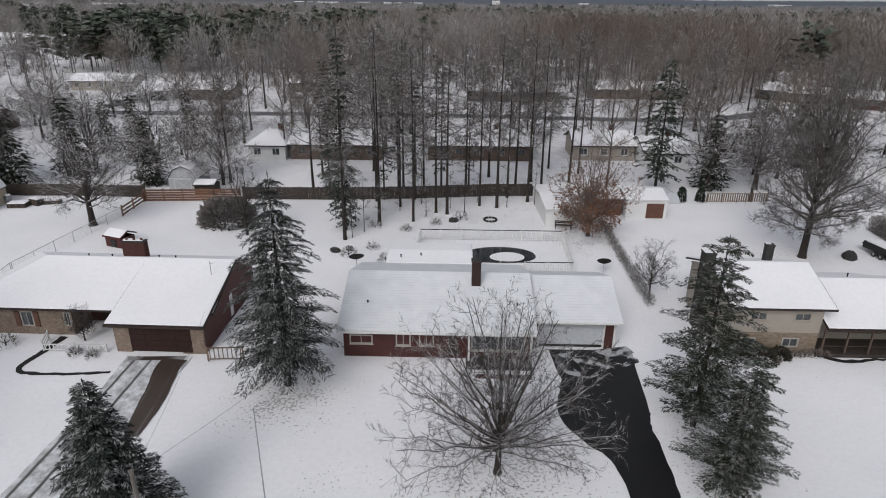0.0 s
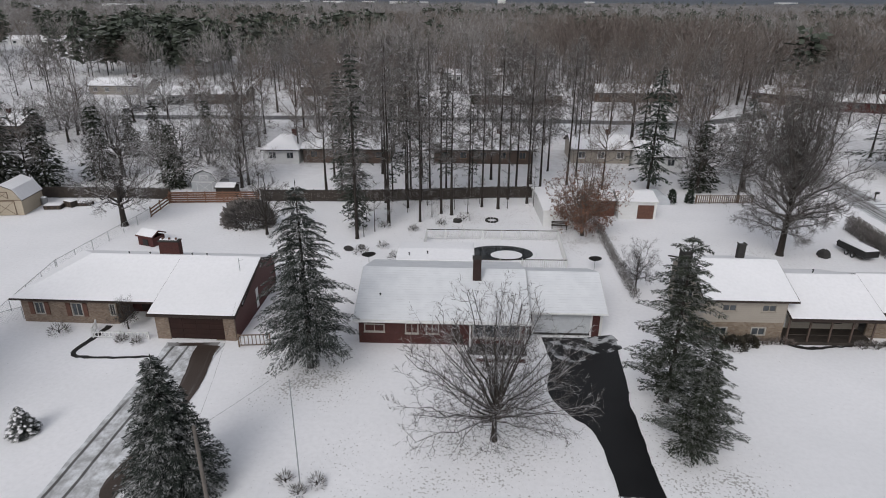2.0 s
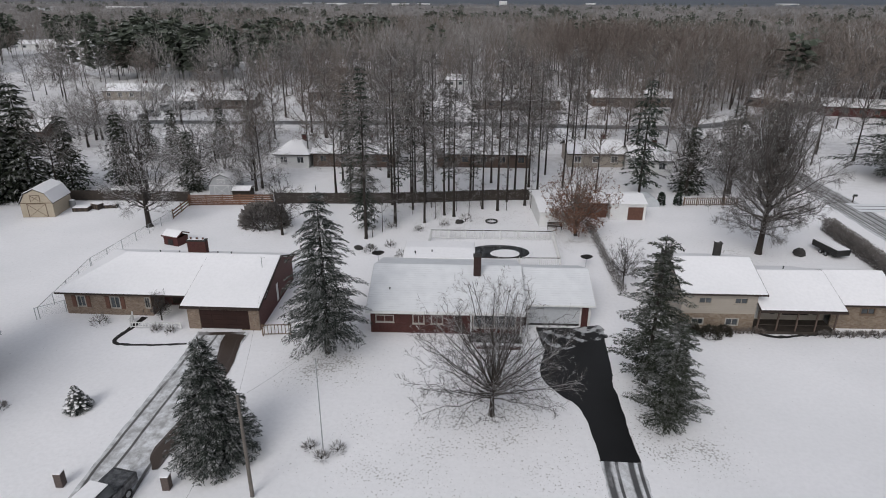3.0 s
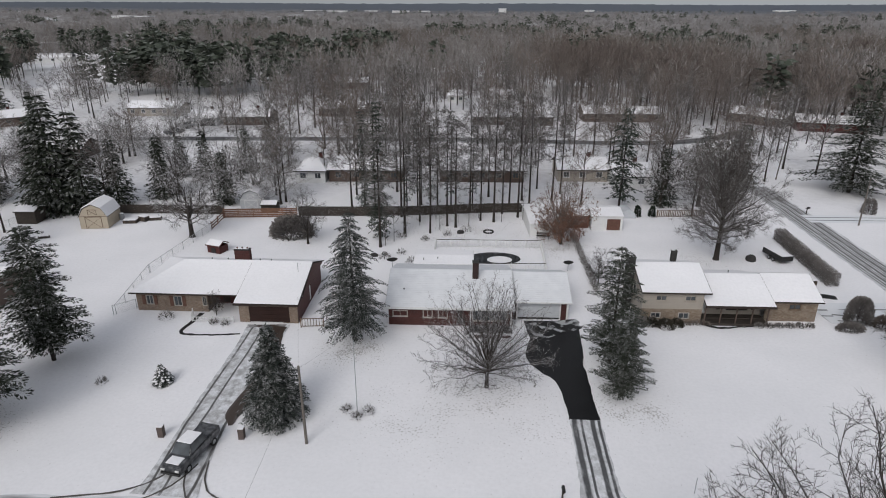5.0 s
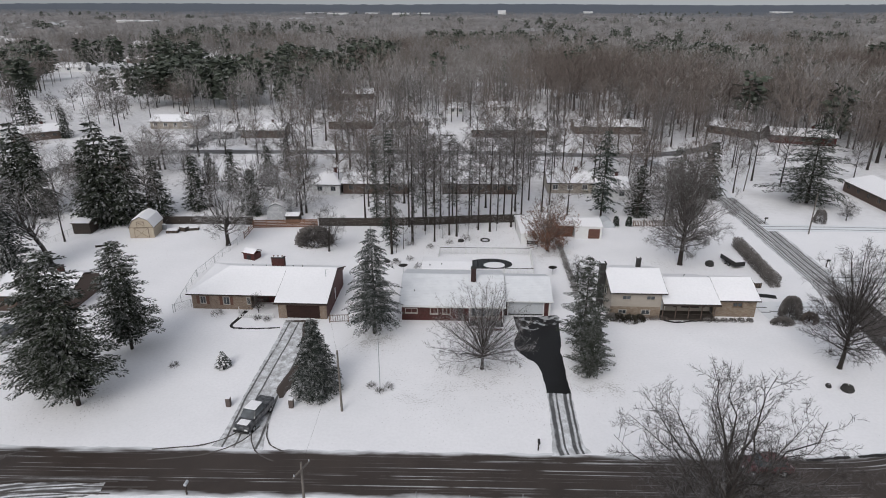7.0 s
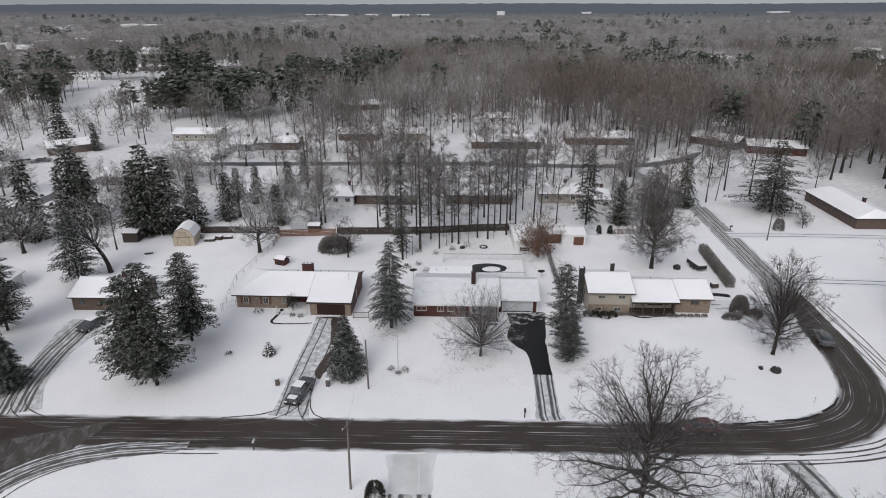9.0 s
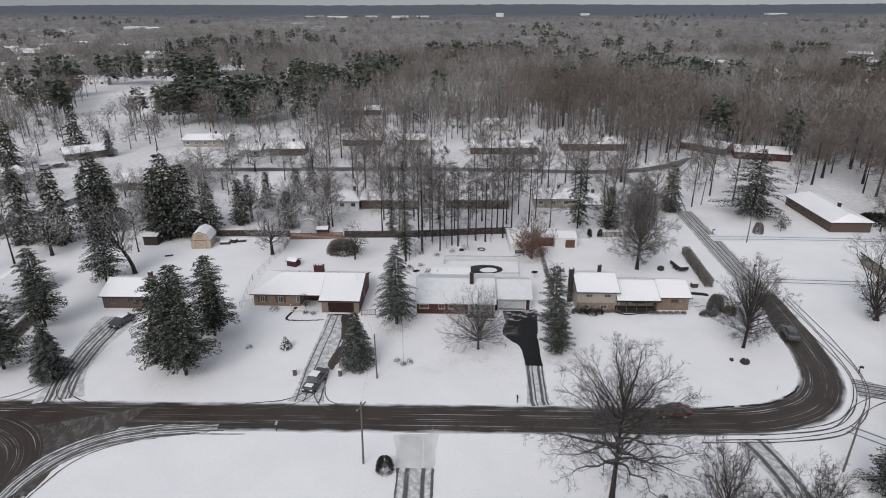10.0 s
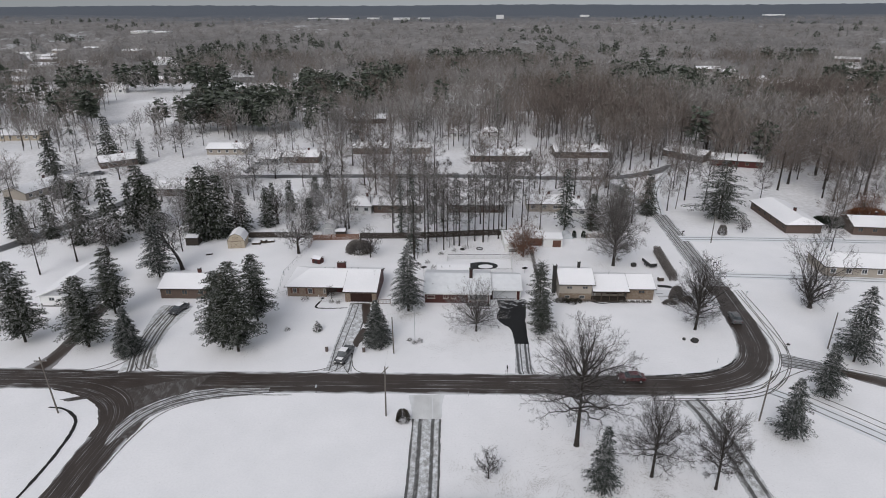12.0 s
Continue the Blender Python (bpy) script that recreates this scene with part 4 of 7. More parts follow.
for x, y, h in ((-158, 147, 17.5), (-152, 174, 18), (-134, 165, 10), (-137, 119.5, 12), (-105, 80.5, 17.5), (-97, 81, 18.5), (-94, 92, 19.5), (-116, 84, 12.5), (-120, 79.5, 11), (-73.4, 86.2, 21), (-70, 88, 18), (-77, 88, 17), (-65.7, 91, 12.5), (-60, 96, 12), (-57.4, 109, 10.5), (-51, 115, 10), (-51, 130, 9), (-63.4, 111, 9), (-90, 90, 17), (-96, 97, 15), (-126, 84, 12), (50, 112, 13), (-100, 96, 13), (-47, 93, 10)):
    tree_thing("spruce_tree", BLUE, x, y, "snow-dusted spruce in the far gardens", h / 11, x * 17, h / 11.5, "spruces of the far gardens")


# ---- far woods ----
def merged(variants, spots, name, material, label):
    """Many copies of light tree shapes in one mesh: spots are (x, y, z, height, width, turn, variant)."""
    vs, fs, base = [], [], 0
    for x, y, z, h, w, a, k in spots:
        v, f = variants[k]
        c, s = math.cos(a), math.sin(a)
        q = np.empty_like(v)
        q[:, 0] = (v[:, 0] * c - v[:, 1] * s) * w + x
        q[:, 1] = (v[:, 0] * s + v[:, 1] * c) * w + y
        q[:, 2] = v[:, 2] * h + z
        vs.append(q)
        fs.append(f + base)
        base += len(v)
    me = np_mesh(name, np.concatenate(vs), np.concatenate(fs), material)
    return tagged(new(name, me), label, "trees", kind="stuff")


def light_tree(seed, twigs, width=0.006, spread=0.27):
    """A bare tree of unit height: a stem, rising limbs and a brush of thin blades towards their ends."""
    r = random.Random(seed)
    m, stem = Mesher(), Mesher()
    stem.strip([Vector((0, 0, 0)), Vector((r.gauss(0, .012), r.gauss(0, .012), 0.38)), Vector((r.gauss(0, .03), r.gauss(0, .03), 0.8))], [0.011, 0.007, 0.002], 3)

    def blade(p, q, w):
        side = (q - p).cross(Vector((r.gauss(0, 1), r.gauss(0, 1), r.gauss(0, 1)))).normalized() * w
        b = len(m.v)
        m.v += [tuple(p - side), tuple(p + side), tuple(q)]
        m.f.append((b, b + 1, b + 2))

    limbs = []
    for i in range(9):
        a, u = i * 2.4 + r.uniform(-0.4, 0.4), (i + r.random()) / 9
        reach = spread * (0.45 + 0.55 * math.sin(math.pi * (0.2 + 0.62 * u))) * r.uniform(0.75, 1.05)
        p = Vector((0, 0, 0.26 + 0.3 * u))
        q = Vector((math.cos(a) * reach * (1.1 - 0.55 * u), math.sin(a) * reach * (1.1 - 0.55 * u), 0.55 + 0.42 * u))
        limbs.append((p, q))
        blade(p, q, 0.006)
    for i in range(twigs):
        p, q = limbs[i % 9]
        d = (q - p).normalized()
        f = r.random() ** 0.6
        o = p.lerp(q, 0.22 + 0.78 * f) + Vector((r.gauss(0, 0.022), r.gauss(0, 0.022), r.gauss(0, 0.022)))
        w = (d + Vector((r.gauss(0, 0.55), r.gauss(0, 0.55), r.uniform(0.05, 0.75)))).normalized()
        blade(o, o + w * r.uniform(0.06, 0.15), width * r.uniform(0.6, 1.1))
    return (np.array(m.v), np.array(m.f)), (np.array(stem.v), np.array(stem.f))


def light_conifer(seed, tiers=12, rounded=False):
    r = random.Random(seed)
    m = Mesher()
    for i in range(tiers):
        f = (0.3 if rounded else 0.12) + (0.64 if rounded else 0.86) * i / tiers
        reach = 0.21 * math.sqrt(max(0.08, 1 - ((f - 0.52) / 0.48) ** 2)) if rounded else 0.24 * (1 - f) ** 0.8 + 0.03
        for k in range(9 if rounded else 8):
            a = r.uniform(0, 6.28)
            out = Vector((math.cos(a), math.sin(a), r.uniform(-0.3, 0.4) if rounded else -0.25)).normalized()
            inner = out * reach * (r.uniform(0.0, 0.6) if rounded else 0.0)
            m.leaf(Vector((0, 0, f + r.uniform(-0.03, 0.06))) + inner, out, out.cross(Vector((r.gauss(0, 1), r.gauss(0, 1), r.gauss(0, 1)))).normalized() if rounded else Vector((-out.y, out.x, 0)), reach * r.uniform(0.5, 1.0 if rounded else 1.25), (0.042 if rounded else 0.04 * (1.1 - f)), 0.02)
    m.leaf(Vector((0, 0, 0.85)), Vector((0, 0, 1)), Vector((1, 0, 0)), 0.12, 0.02)
    m.leaf(Vector((0, 0, 0.0)), Vector((0, 0, 1)), Vector((1, 0, 0)), 0.6, 0.012)
    return np.array(m.v), np.array(m.f)


FAR_HOUSES = ((-548, 669), (-471, 597), (-498, 633), (-538, 718), (-340, 600), (-367, 407), (-284, 447), (-300, 330), (-340, 300), (-260, 360), (-247, 422), (-407, 468), (-290, 326), (-420, 520), (-400, 560), (-166, 364), (-137, 360), (-109, 392), (-230, 520), (-150, 480),
              (201, 514), (206, 486), (208, 437), (220, 413), (226, 397), (218, 322), (258, 374), (375, 618), (330, 520), (-520, 760), (-440, 720))


def before_house(x, y):
    """How open the ground is in front of the far houses, 0 to 1."""
    best = 0.0
    for hx, hy in FAR_HOUSES:
        u, v = abs(x - hx * (y + 60) / (hy + 60)), hy - y
        if u < 20 and -14 < v < 95:
            best = max(best, min(1.0, (20 - u) / 8) * min(1.0, (95 - v) / 50))
    return best


def clearing(x, y):
    """True where the far ground is open: gardens, lawns and streets."""
    if y < 215 and -170 < x < 48 + (y - 150) * 0.05:
        return True
    if y < 172 and x < 62:
        return True
    if 62 <= x < 92 and y < 188 or 92 <= x < 200 and y < 165 or x >= 200 and y < 120:
        return True
    if x < -130 and y < 250 and noise.noise(Vector((x * 0.05, y * 0.05, 2.0))) < -0.1:
        return True
    if noise.noise(Vector((x * 0.006, y * 0.004, 3.0))) > 0.36 and x < 0 and y > 340:
        return True
    if x < -90 and y > 380 and noise.noise(Vector((x * 0.016, y * 0.012, 11.0))) > 0.05:
        return True
    return noise.noise(Vector((x * 0.009, y * 0.005, 7.0))) > 0.42


def woods():
    r = random.Random(77)
    full = [light_tree(200 + i, 126, 0.0062) for i in range(6)]
    thin = [light_tree(300 + i, 46, 0.012, 0.3) for i in range(6)]
    fir = [light_conifer(400 + i, 11, i >= 2) for i in range(5)]
    groups = {"light": [], "grey": [], "brown": [], "dark": []}
    far = {"light": [], "grey": [], "dark": []}
    firs, total = [], 0
    for _ in range(90000):
        y = 110 + 460 * r.random() ** 0.85
        x = r.uniform(-1, 1) * (y + 75) * 0.86
        if total > 4600:
            break
        if clearing(x, y) or r.random() < 0.6 * before_house(x, y):
            continue
        pine_zone = -290 < x < -55 and 225 < y < 400
        pine = noise.noise(Vector((x * 0.012, y * 0.012, 1.0)))
        if (pine_zone and noise.noise(Vector((x * 0.025, y * 0.025, 8.0))) > -0.05 and r.random() < 0.62) or (pine > 0.38 and r.random() < 0.5) or r.random() < 0.03:
            s = r.uniform(13, 21)
            firs.append((x, y, -0.05, s, s * (r.uniform(0.95, 1.4) if pine_zone else r.uniform(0.9, 1.3)), r.uniform(0, 6.28), r.randrange(2, 5) if pine_zone else r.randrange(5)))
            continue
        total += 1
        edge = x > 25 and y < 330
        s = r.uniform(15, 22) if edge else r.uniform(11, 20)
        spot = (x, y, -0.05, s, s * (r.uniform(0.95, 1.35) if edge else r.uniform(0.8, 1.2)), r.uniform(0, 6.28), r.randrange(6))
        tone = noise.noise(Vector((x * 0.012, y * 0.012, 5.0))) + (0.3 if edge else -0.1) + r.gauss(0, 0.3)
        groups["light" if tone < -0.28 else "grey" if tone < 0.12 else "brown" if tone < 0.5 else "dark"].append(spot)
    twigs, stems = [f[0] for f in full], [f[1] for f in full]
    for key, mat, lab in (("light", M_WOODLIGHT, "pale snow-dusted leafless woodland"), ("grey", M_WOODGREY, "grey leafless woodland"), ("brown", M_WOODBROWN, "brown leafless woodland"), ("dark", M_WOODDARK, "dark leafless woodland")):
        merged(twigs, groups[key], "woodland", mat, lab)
    merged(stems, [q for g in groups.values() for q in g if q[1] < 330], "woodland", M_GREYBARK, "dark trunks of the leafless woodland")
    count = 0
    for _ in range(9000):
        y = 430 + 1500 * r.random() ** 1.3
        x = r.uniform(-1, 1) * (y + 75) * 0.8
        z = ground_height(x, y)
        if r.random() < 0.85 * before_house(x, y):
            continue
        if (noise.noise(Vector((x * 0.006, y * 0.004, 9.0))) > 0.26 and r.random() < 0.3) or r.random() < 0.005:
            s = r.uniform(13, 20)
            firs.append((x, y, z, s, s, 0.0, r.randrange(5)))
        elif count < 3600:
            count += 1
            s = r.uniform(12, 20)
            far["light" if r.random() < 0.22 else "grey" if r.random() < 0.6 else "dark"].append((x, y, z, s, s * r.uniform(1.0, 1.4), r.uniform(0, 6.28), r.randrange(6)))
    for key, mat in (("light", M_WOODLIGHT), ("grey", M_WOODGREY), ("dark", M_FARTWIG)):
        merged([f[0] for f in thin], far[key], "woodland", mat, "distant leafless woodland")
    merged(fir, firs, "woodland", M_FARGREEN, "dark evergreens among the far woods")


def ground_height(x, y):
    f = min(max((math.hypot(x, y) - 1500) / 3300, 0), 1)
    return 22 * f * f * (3 - 2 * f) + 3 * f * math.sin(x / 420 + math.cos(y / 700)) - 0.05


def canopy():
    """The closed tops of the far woods, a rough sheet over the land out to the skyline."""
    rows, cols = 230, 190
    ys = 420 * (4900 / 420) ** (np.arange(rows) / (rows - 1))
    r = np.random.default_rng(4)
    us = np.linspace(-1, 1, cols)
    gx = us[None, :] * (ys[:, None] + 90) * 0.84
    gy = ys[:, None] + 0 * gx
    f = np.clip((np.hypot(gx, gy) - 1500) / 3300, 0, 1)
    z = 22 * f * f * (3 - 2 * f) + 3 * f * np.sin(gx / 420 + np.cos(gy / 700))
    rough = r.uniform(0, 1, gx.shape) ** 1.5 * 5.0
    rise = np.clip((gy - 420) / 130, 0, 1)
    z = z + rise * (6.5 + 3.0 * np.sin(gx / 37 + gy / 61) * np.sin(gy / 83 - gx / 59)) + rough * rise - 0.5 * (1 - rise)
    low = np.array([before_house(a, b) if b < 800 else 0.0 for a, b in zip(gx.ravel(), gy.ravel())]).reshape(gx.shape)
    z = z - low * rise * 12.0
    idx = np.arange(rows * cols).reshape(rows, cols)
    q = np.stack([idx[:-1, :-1], idx[:-1, 1:], idx[1:, 1:], idx[1:, :-1]], -1).reshape(-1, 4)
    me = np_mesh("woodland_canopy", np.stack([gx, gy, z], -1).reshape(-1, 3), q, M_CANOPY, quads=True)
    tagged(new("woodland_canopy", me), "grey-brown tops of distant winter woods, painted haze-blue towards the skyline", "trees", kind="stuff")


canopy()
woods()


# ---- houses ----
def roof_shape(bm, x0, x1, y0, y1, ze, zr, th, hip0=0.0, hip1=0.0, ridge=None):
    ym = (y0 + y1) / 2 if ridge is None else ridge
    top = [(x0, y0, ze), (x1, y0, ze), (x1, y1, ze), (x0, y1, ze), (x0 + hip0, ym, zr), (x1 - hip1, ym, zr)]
    t = [bm.verts.new(p) for p in top]
    b = [bm.verts.new((x, y, z - th)) for x, y, z in top]
    faces = [(0, 1, 5, 4), (2, 3, 4, 5)] + ([(1, 2, 5)] if hip1 else []) + ([(3, 0, 4)] if hip0 else [])
    for f in faces:
        bm.faces.new([t[i] for i in f])
        bm.faces.new([b[i] for i in f[::-1]])
    loop = [0, 1] + ([] if hip1 else [5]) + [2, 3] + ([] if hip0 else [4])
    for i, j in zip(loop, loop[1:] + loop[:1]):
        bm.faces.new((t[i], b[i], b[j], t[j]))


def roof(parent, x0, x1, y0, y1, ze, zr, hip0=0.0, hip1=0.0, ridge=None, snow=None, fascia=None):
    bm = bmesh.new()
    roof_shape(bm, x0, x1, y0, y1, ze, zr, 0.13, hip0, hip1, ridge)
    part("roof", bm, fascia or M_DARKTRIM, parent)
    bm = bmesh.new()
    e = 0.05
    roof_shape(bm, x0 + e, x1 - e, y0 + e, y1 - e, ze + 0.075, zr + 0.075, 0.07, hip0, hip1, ridge)
    bmesh.ops.bevel(bm, geom=bm.edges[:], offset=0.03, segments=1, affect="EDGES")
    part("snow_cover", bm, snow or M_ROOFSNOW, parent, "even snow cover on the roof")


def wall(parent, x0, x1, y, z0, z1, holes, material, thick=0.2, name="wall", flip=False):
    """A wall along x whose outside faces -y at y; holes (u0, u1, v0, v1) go through it. flip: along y, outside at x."""
    us = sorted({x0, x1, *[h[0] for h in holes], *[h[1] for h in holes]})
    vs = sorted({z0, z1, *[h[2] for h in holes], *[h[3] for h in holes]})
    bm = bmesh.new()
    at = (lambda u, d, v: bm.verts.new((u, y + d, v))) if not flip else (lambda u, d, v: bm.verts.new((y - d, u, v)))

    def solid(i, j):
        if not (0 <= i < len(us) - 1 and 0 <= j < len(vs) - 1):
            return False
        u, v = (us[i] + us[i + 1]) / 2, (vs[j] + vs[j + 1]) / 2
        return not any(h[0] < u < h[1] and h[2] < v < h[3] for h in holes)

    for i in range(len(us) - 1):
        for j in range(len(vs) - 1):
            if not solid(i, j):
                continue
            a, b, c, d = us[i], us[i + 1], vs[j], vs[j + 1]
            bm.faces.new([at(a, 0, c), at(b, 0, c), at(b, 0, d), at(a, 0, d)])
            bm.faces.new([at(b, thick, c), at(a, thick, c), at(a, thick, d), at(b, thick, d)])
            if not solid(i - 1, j):
                bm.faces.new([at(a, thick, c), at(a, 0, c), at(a, 0, d), at(a, thick, d)])
            if not solid(i + 1, j):
                bm.faces.new([at(b, 0, c), at(b, thick, c), at(b, thick, d), at(b, 0, d)])
            if not solid(i, j - 1):
                bm.faces.new([at(a, thick, c), at(b, thick, c), at(b, 0, c), at(a, 0, c)])
            if not solid(i, j + 1):
                bm.faces.new([at(a, 0, d), at(b, 0, d), at(b, thick, d), at(a, thick, d)])
    bmesh.ops.remove_doubles(bm, verts=bm.verts, dist=0.0005)
    return part(name, bm, material, parent)


def window(parent, x0, x1, y, z0, z1, panes=2, frame=None, sill=True, f=0.045):
    """A framed window in a hole of a wall that faces -y."""
    win = part("window", boxes((x0 - 0.05, y - 0.03, z0 - 0.05, x0 + f, y + 0.1, z1 + 0.05), (x1 - f, y - 0.03, z0 - 0.05, x1 + 0.05, y + 0.1, z1 + 0.05),
                               (x0 + f, y - 0.03, z1 - f, x1 - f, y + 0.1, z1 + 0.05), (x0 + f, y - 0.03, z0 - 0.05, x1 - f, y + 0.1, z0 + f)), frame or M_WHITE, parent)
    w = (x1 - x0 - 2 * f) / panes
    for k in range(panes):
        a = x0 + f + k * w
        part("pane", boxes((a + 0.025, y + 0.05, z0 + f, a + w - 0.025, y + 0.07, z1 - f)), M_GLASS, win)
        if k:
            part("mullion", boxes((a - 0.025, y - 0.01, z0 + f, a + 0.025, y + 0.09, z1 - f)), frame or M_WHITE, win)
    if sill:
        part("sill", boxes((x0 - 0.1, y - 0.09, z0 - 0.11, x1 + 0.1, y - 0.031, z0 - 0.05)), frame or M_WHITE, win)
    return win


def garage_door(parent, x0, x1, y, z1, material, rows=4, cols=4):
    door = part("garage_door", boxes((x0, y + 0.08, 0.02, x1, y + 0.12, z1)), material, parent)
    w, h = (x1 - x0) / cols, z1 / rows
    for r in range(rows):
        for c in range(cols):
            part("panel", boxes((x0 + c * w + 0.06, y + 0.05, 0.04 + r * h + 0.04, x0 + (c + 1) * w - 0.06, y + 0.08, (r + 1) * h - 0.04)), material, door)
    return door


def gable(parent, x, y0, y1, z0, zr, material, thick=0.2, side=1):
    bm = bmesh.new()
    ym = (y0 + y1) / 2
    a = [bm.verts.new(p) for p in ((x, y0, z0), (x, y1, z0), (x, ym, zr))]
    b = [bm.verts.new((v.co.x - side * thick, v.co.y, v.co.z)) for v in a]
    bm.faces.new(a)
    bm.faces.new(b[::-1])
    for i in range(3):
        bm.faces.new((a[i], b[i], b[(i + 1) % 3], a[(i + 1) % 3]))
    bmesh.ops.recalc_face_normals(bm, faces=bm.faces[:])
    part("gable", bm, material, parent)


def chimney(parent, x0, x1, y0, y1, z0, z1, material, pots=0, cap=True):
    ch = part("chimney", boxes((x0, y0, z0, x1, y1, z1)), material, parent)
    part("chimney_cap", boxes((x0 - 0.06, y0 - 0.06, z1, x1 + 0.06, y1 + 0.06, z1 + 0.1), bevel=0.02), M_STONEGREY, ch)
    if cap:
        part("snow_patch", boxes((x0, y0 + 0.2, z1 + 0.1, x1 - 0.2, y1, z1 + 0.16), bevel=0.02), M_ROOFSNOW, ch)
    for k in range(pots):
        x = x0 + (x1 - x0) * (k + 0.5) / pots
        part("flue_pot", tubes((((x), (y0 + y1) / 2, z1 + 0.1), (x, (y0 + y1) / 2, z1 + 0.32), 0.11, 0.1), n=10), M_RUST, ch)
    return ch


def vents(parent, spots):
    for x, y, z in spots:
        part("roof_vent", tubes(((x, y, z - 0.2), (x, y, z + 0.16), 0.05, 0.05), ((x, y, z + 0.16), (x, y, z + 0.21), 0.09, 0.07)), M_BLACK, parent)


# brick ranch house in the middle
def ranch_house():
    h = thing("house", "single-storey dark brick ranch house with a snowy roof", "house", -4.2, 50.6, 0, 1.6)
    L, R, G = -7.0, 6.9, 13.4
    D = 11.0
    holes = [(L + 0.5, L + 2.1, 1.1, 1.75), (L + 3.9, L + 4.9, 1.0, 1.9), (L + 5.6, L + 6.6, 1.0, 1.9), (L + 7.7, L + 8.6, 0.1, 2.1), (R - 4.5, R - 0.6, 0.7, 2.0)]
    wall(h, L, R - 0.0, 0, -0.1, 0.98, [(a, b, c, d) for a, b, c, d in holes if c < 0.9], M_REDBRICK)
    wall(h, L, R, 0.003, 0.98, 2.32, [(a, b, max(c, 0.98), d) for a, b, c, d in holes], M_WHITESIDE)
    for a, b in ((L + 2.3, L + 3.8), (L + 5.0, L + 5.5), (L + 6.7, L + 7.6), (R - 5.6, R - 4.6)):
        part("brick_panel", boxes((a, -0.06, 0.98, b, -0.004, 2.3)), M_REDBRICK, h)
    for i, (a, b, c, d) in enumerate(holes):
        if i == 3:
            door = part("front_door", boxes((a, 0.06, 0.1, b, 0.11, 2.1)), M_DARKTRIM, h)
            part("door_handle", tubes(((a + 0.1, 0.0, 1.0), (a + 0.1, 0.06, 1.0), 0.03)), M_METAL, door)
        else:
            window(h, a, b, 0, c, d, 2 if i < 4 else 4, M_PALETRIM)
    wall(h, 0.2, D, L, -0.1, 2.32, [], M_REDBRICK, -0.2, flip=True)
    wall(h, 0.2, D, R, -0.1, 2.32, [], M_REDBRICK, flip=True)
    wall(h, L, R, D, -0.1, 2.32, [], M_REDBRICK, -0.2)
    gable(h, L, -0.3, D + 0.3, 2.32, 4.2, M_WHITESIDE, side=-1)
    gable(h, R, -0.3, D + 0.3, 2.32, 4.2, M_WHITESIDE)
    roof(h, L - 0.35, R + 0.2, -0.7, D + 0.6, 2.5, 4.45, snow=M_THINSNOW, fascia=M_WHITE)
    part("gutter", boxes((L - 0.35, -0.83, 2.33, R + 0.2, -0.71, 2.45), bevel=0.02), M_WHITE, h)
    for x in (R - 0.2, R - 4.7):
        part("porch_post", boxes((x - 0.07, -0.62, 0.15, x + 0.07, -0.48, 2.34)), M_WHITE, h)
    part("porch_slab", boxes((R - 4.9, -1.5, -0.05, R - 0.1, -0.01, 0.14), bevel=0.02), M_STONEGREY, h, "snowy concrete front step")
    part("step", boxes((R - 4.2, -2.6, -0.05, R - 0.3, -2.2, 0.10), bevel=0.02), M_REDBRICK, h)
    chimney(h, 2.4, 3.1, 3.9, 4.6, 3.4, 6.0, M_DARKBRICK, cap=False)
    vents(h, [(L + 1.6, 2.0, 3.4), (R - 1.1, 2.0, 3.4)])
    # garage wing
    wall(h, R + 0.02, G, 1.9, -0.1, 2.2, [(R + 0.75, R + 5.5, -0.05, 2.05)], M_WHITE)
    garage_door(h, R + 0.75, R + 5.5, 1.9, 2.05, M_GREYPAINT, 4, 4)
    # Black strip stands in for the shadow under the garage door.
    part("door_shadow_strip", boxes((R + 0.75, 1.93, 0.0, R + 5.5, 1.99, 0.2)), M_BLACK, h, "black strip painted for the shadow line below the garage door")
    part("brick_pier", boxes((R + 0.05, 1.78, -0.1, R + 0.55, 1.895, 2.2)), M_DARKBRICK, h)
    part("brick_pier", boxes((G - 0.85, 1.78, -0.1, G - 0.25, 1.895, 2.2)), M_REDBRICK, h)
    wall(h, 2.1, D - 1, G, -0.1, 2.2, [], M_WHITESIDE, flip=True)
    wall(h, R + 0.02, G, D - 1, -0.1, 2.2, [], M_WHITESIDE, -0.2)
    gable(h, G, 1.7, D - 0.8, 2.2, 3.9, M_WHITESIDE)
    roof(h, R + 0.22, G + 0.3, 1.3, D - 0.4, 2.4, 4.1, snow=M_THINSNOW, fascia=M_WHITE)
    # low wing behind
    wall(h, L + 2.2, L + 9.4, D + 4.6, -0.1, 2.5, [], M_WHITESIDE, -0.2)
    wall(h, D + 0.2, D + 4.4, L + 2.2, -0.1, 2.5, [], M_WHITESIDE, -0.2, flip=True)
    wall(h, D + 0.2, D + 4.4, L + 9.4, -0.1, 2.5, [], M_WHITESIDE, flip=True)
    roof(h, L + 1.9, L + 9.7, D + 0.0, D + 5.0, 2.75, 3.0, fascia=M_WHITE)
    vents(h, [(L + 3.2, D + 1.0, 3.0), (L + 5.0, D + 1.4, 3.0)])
    return h


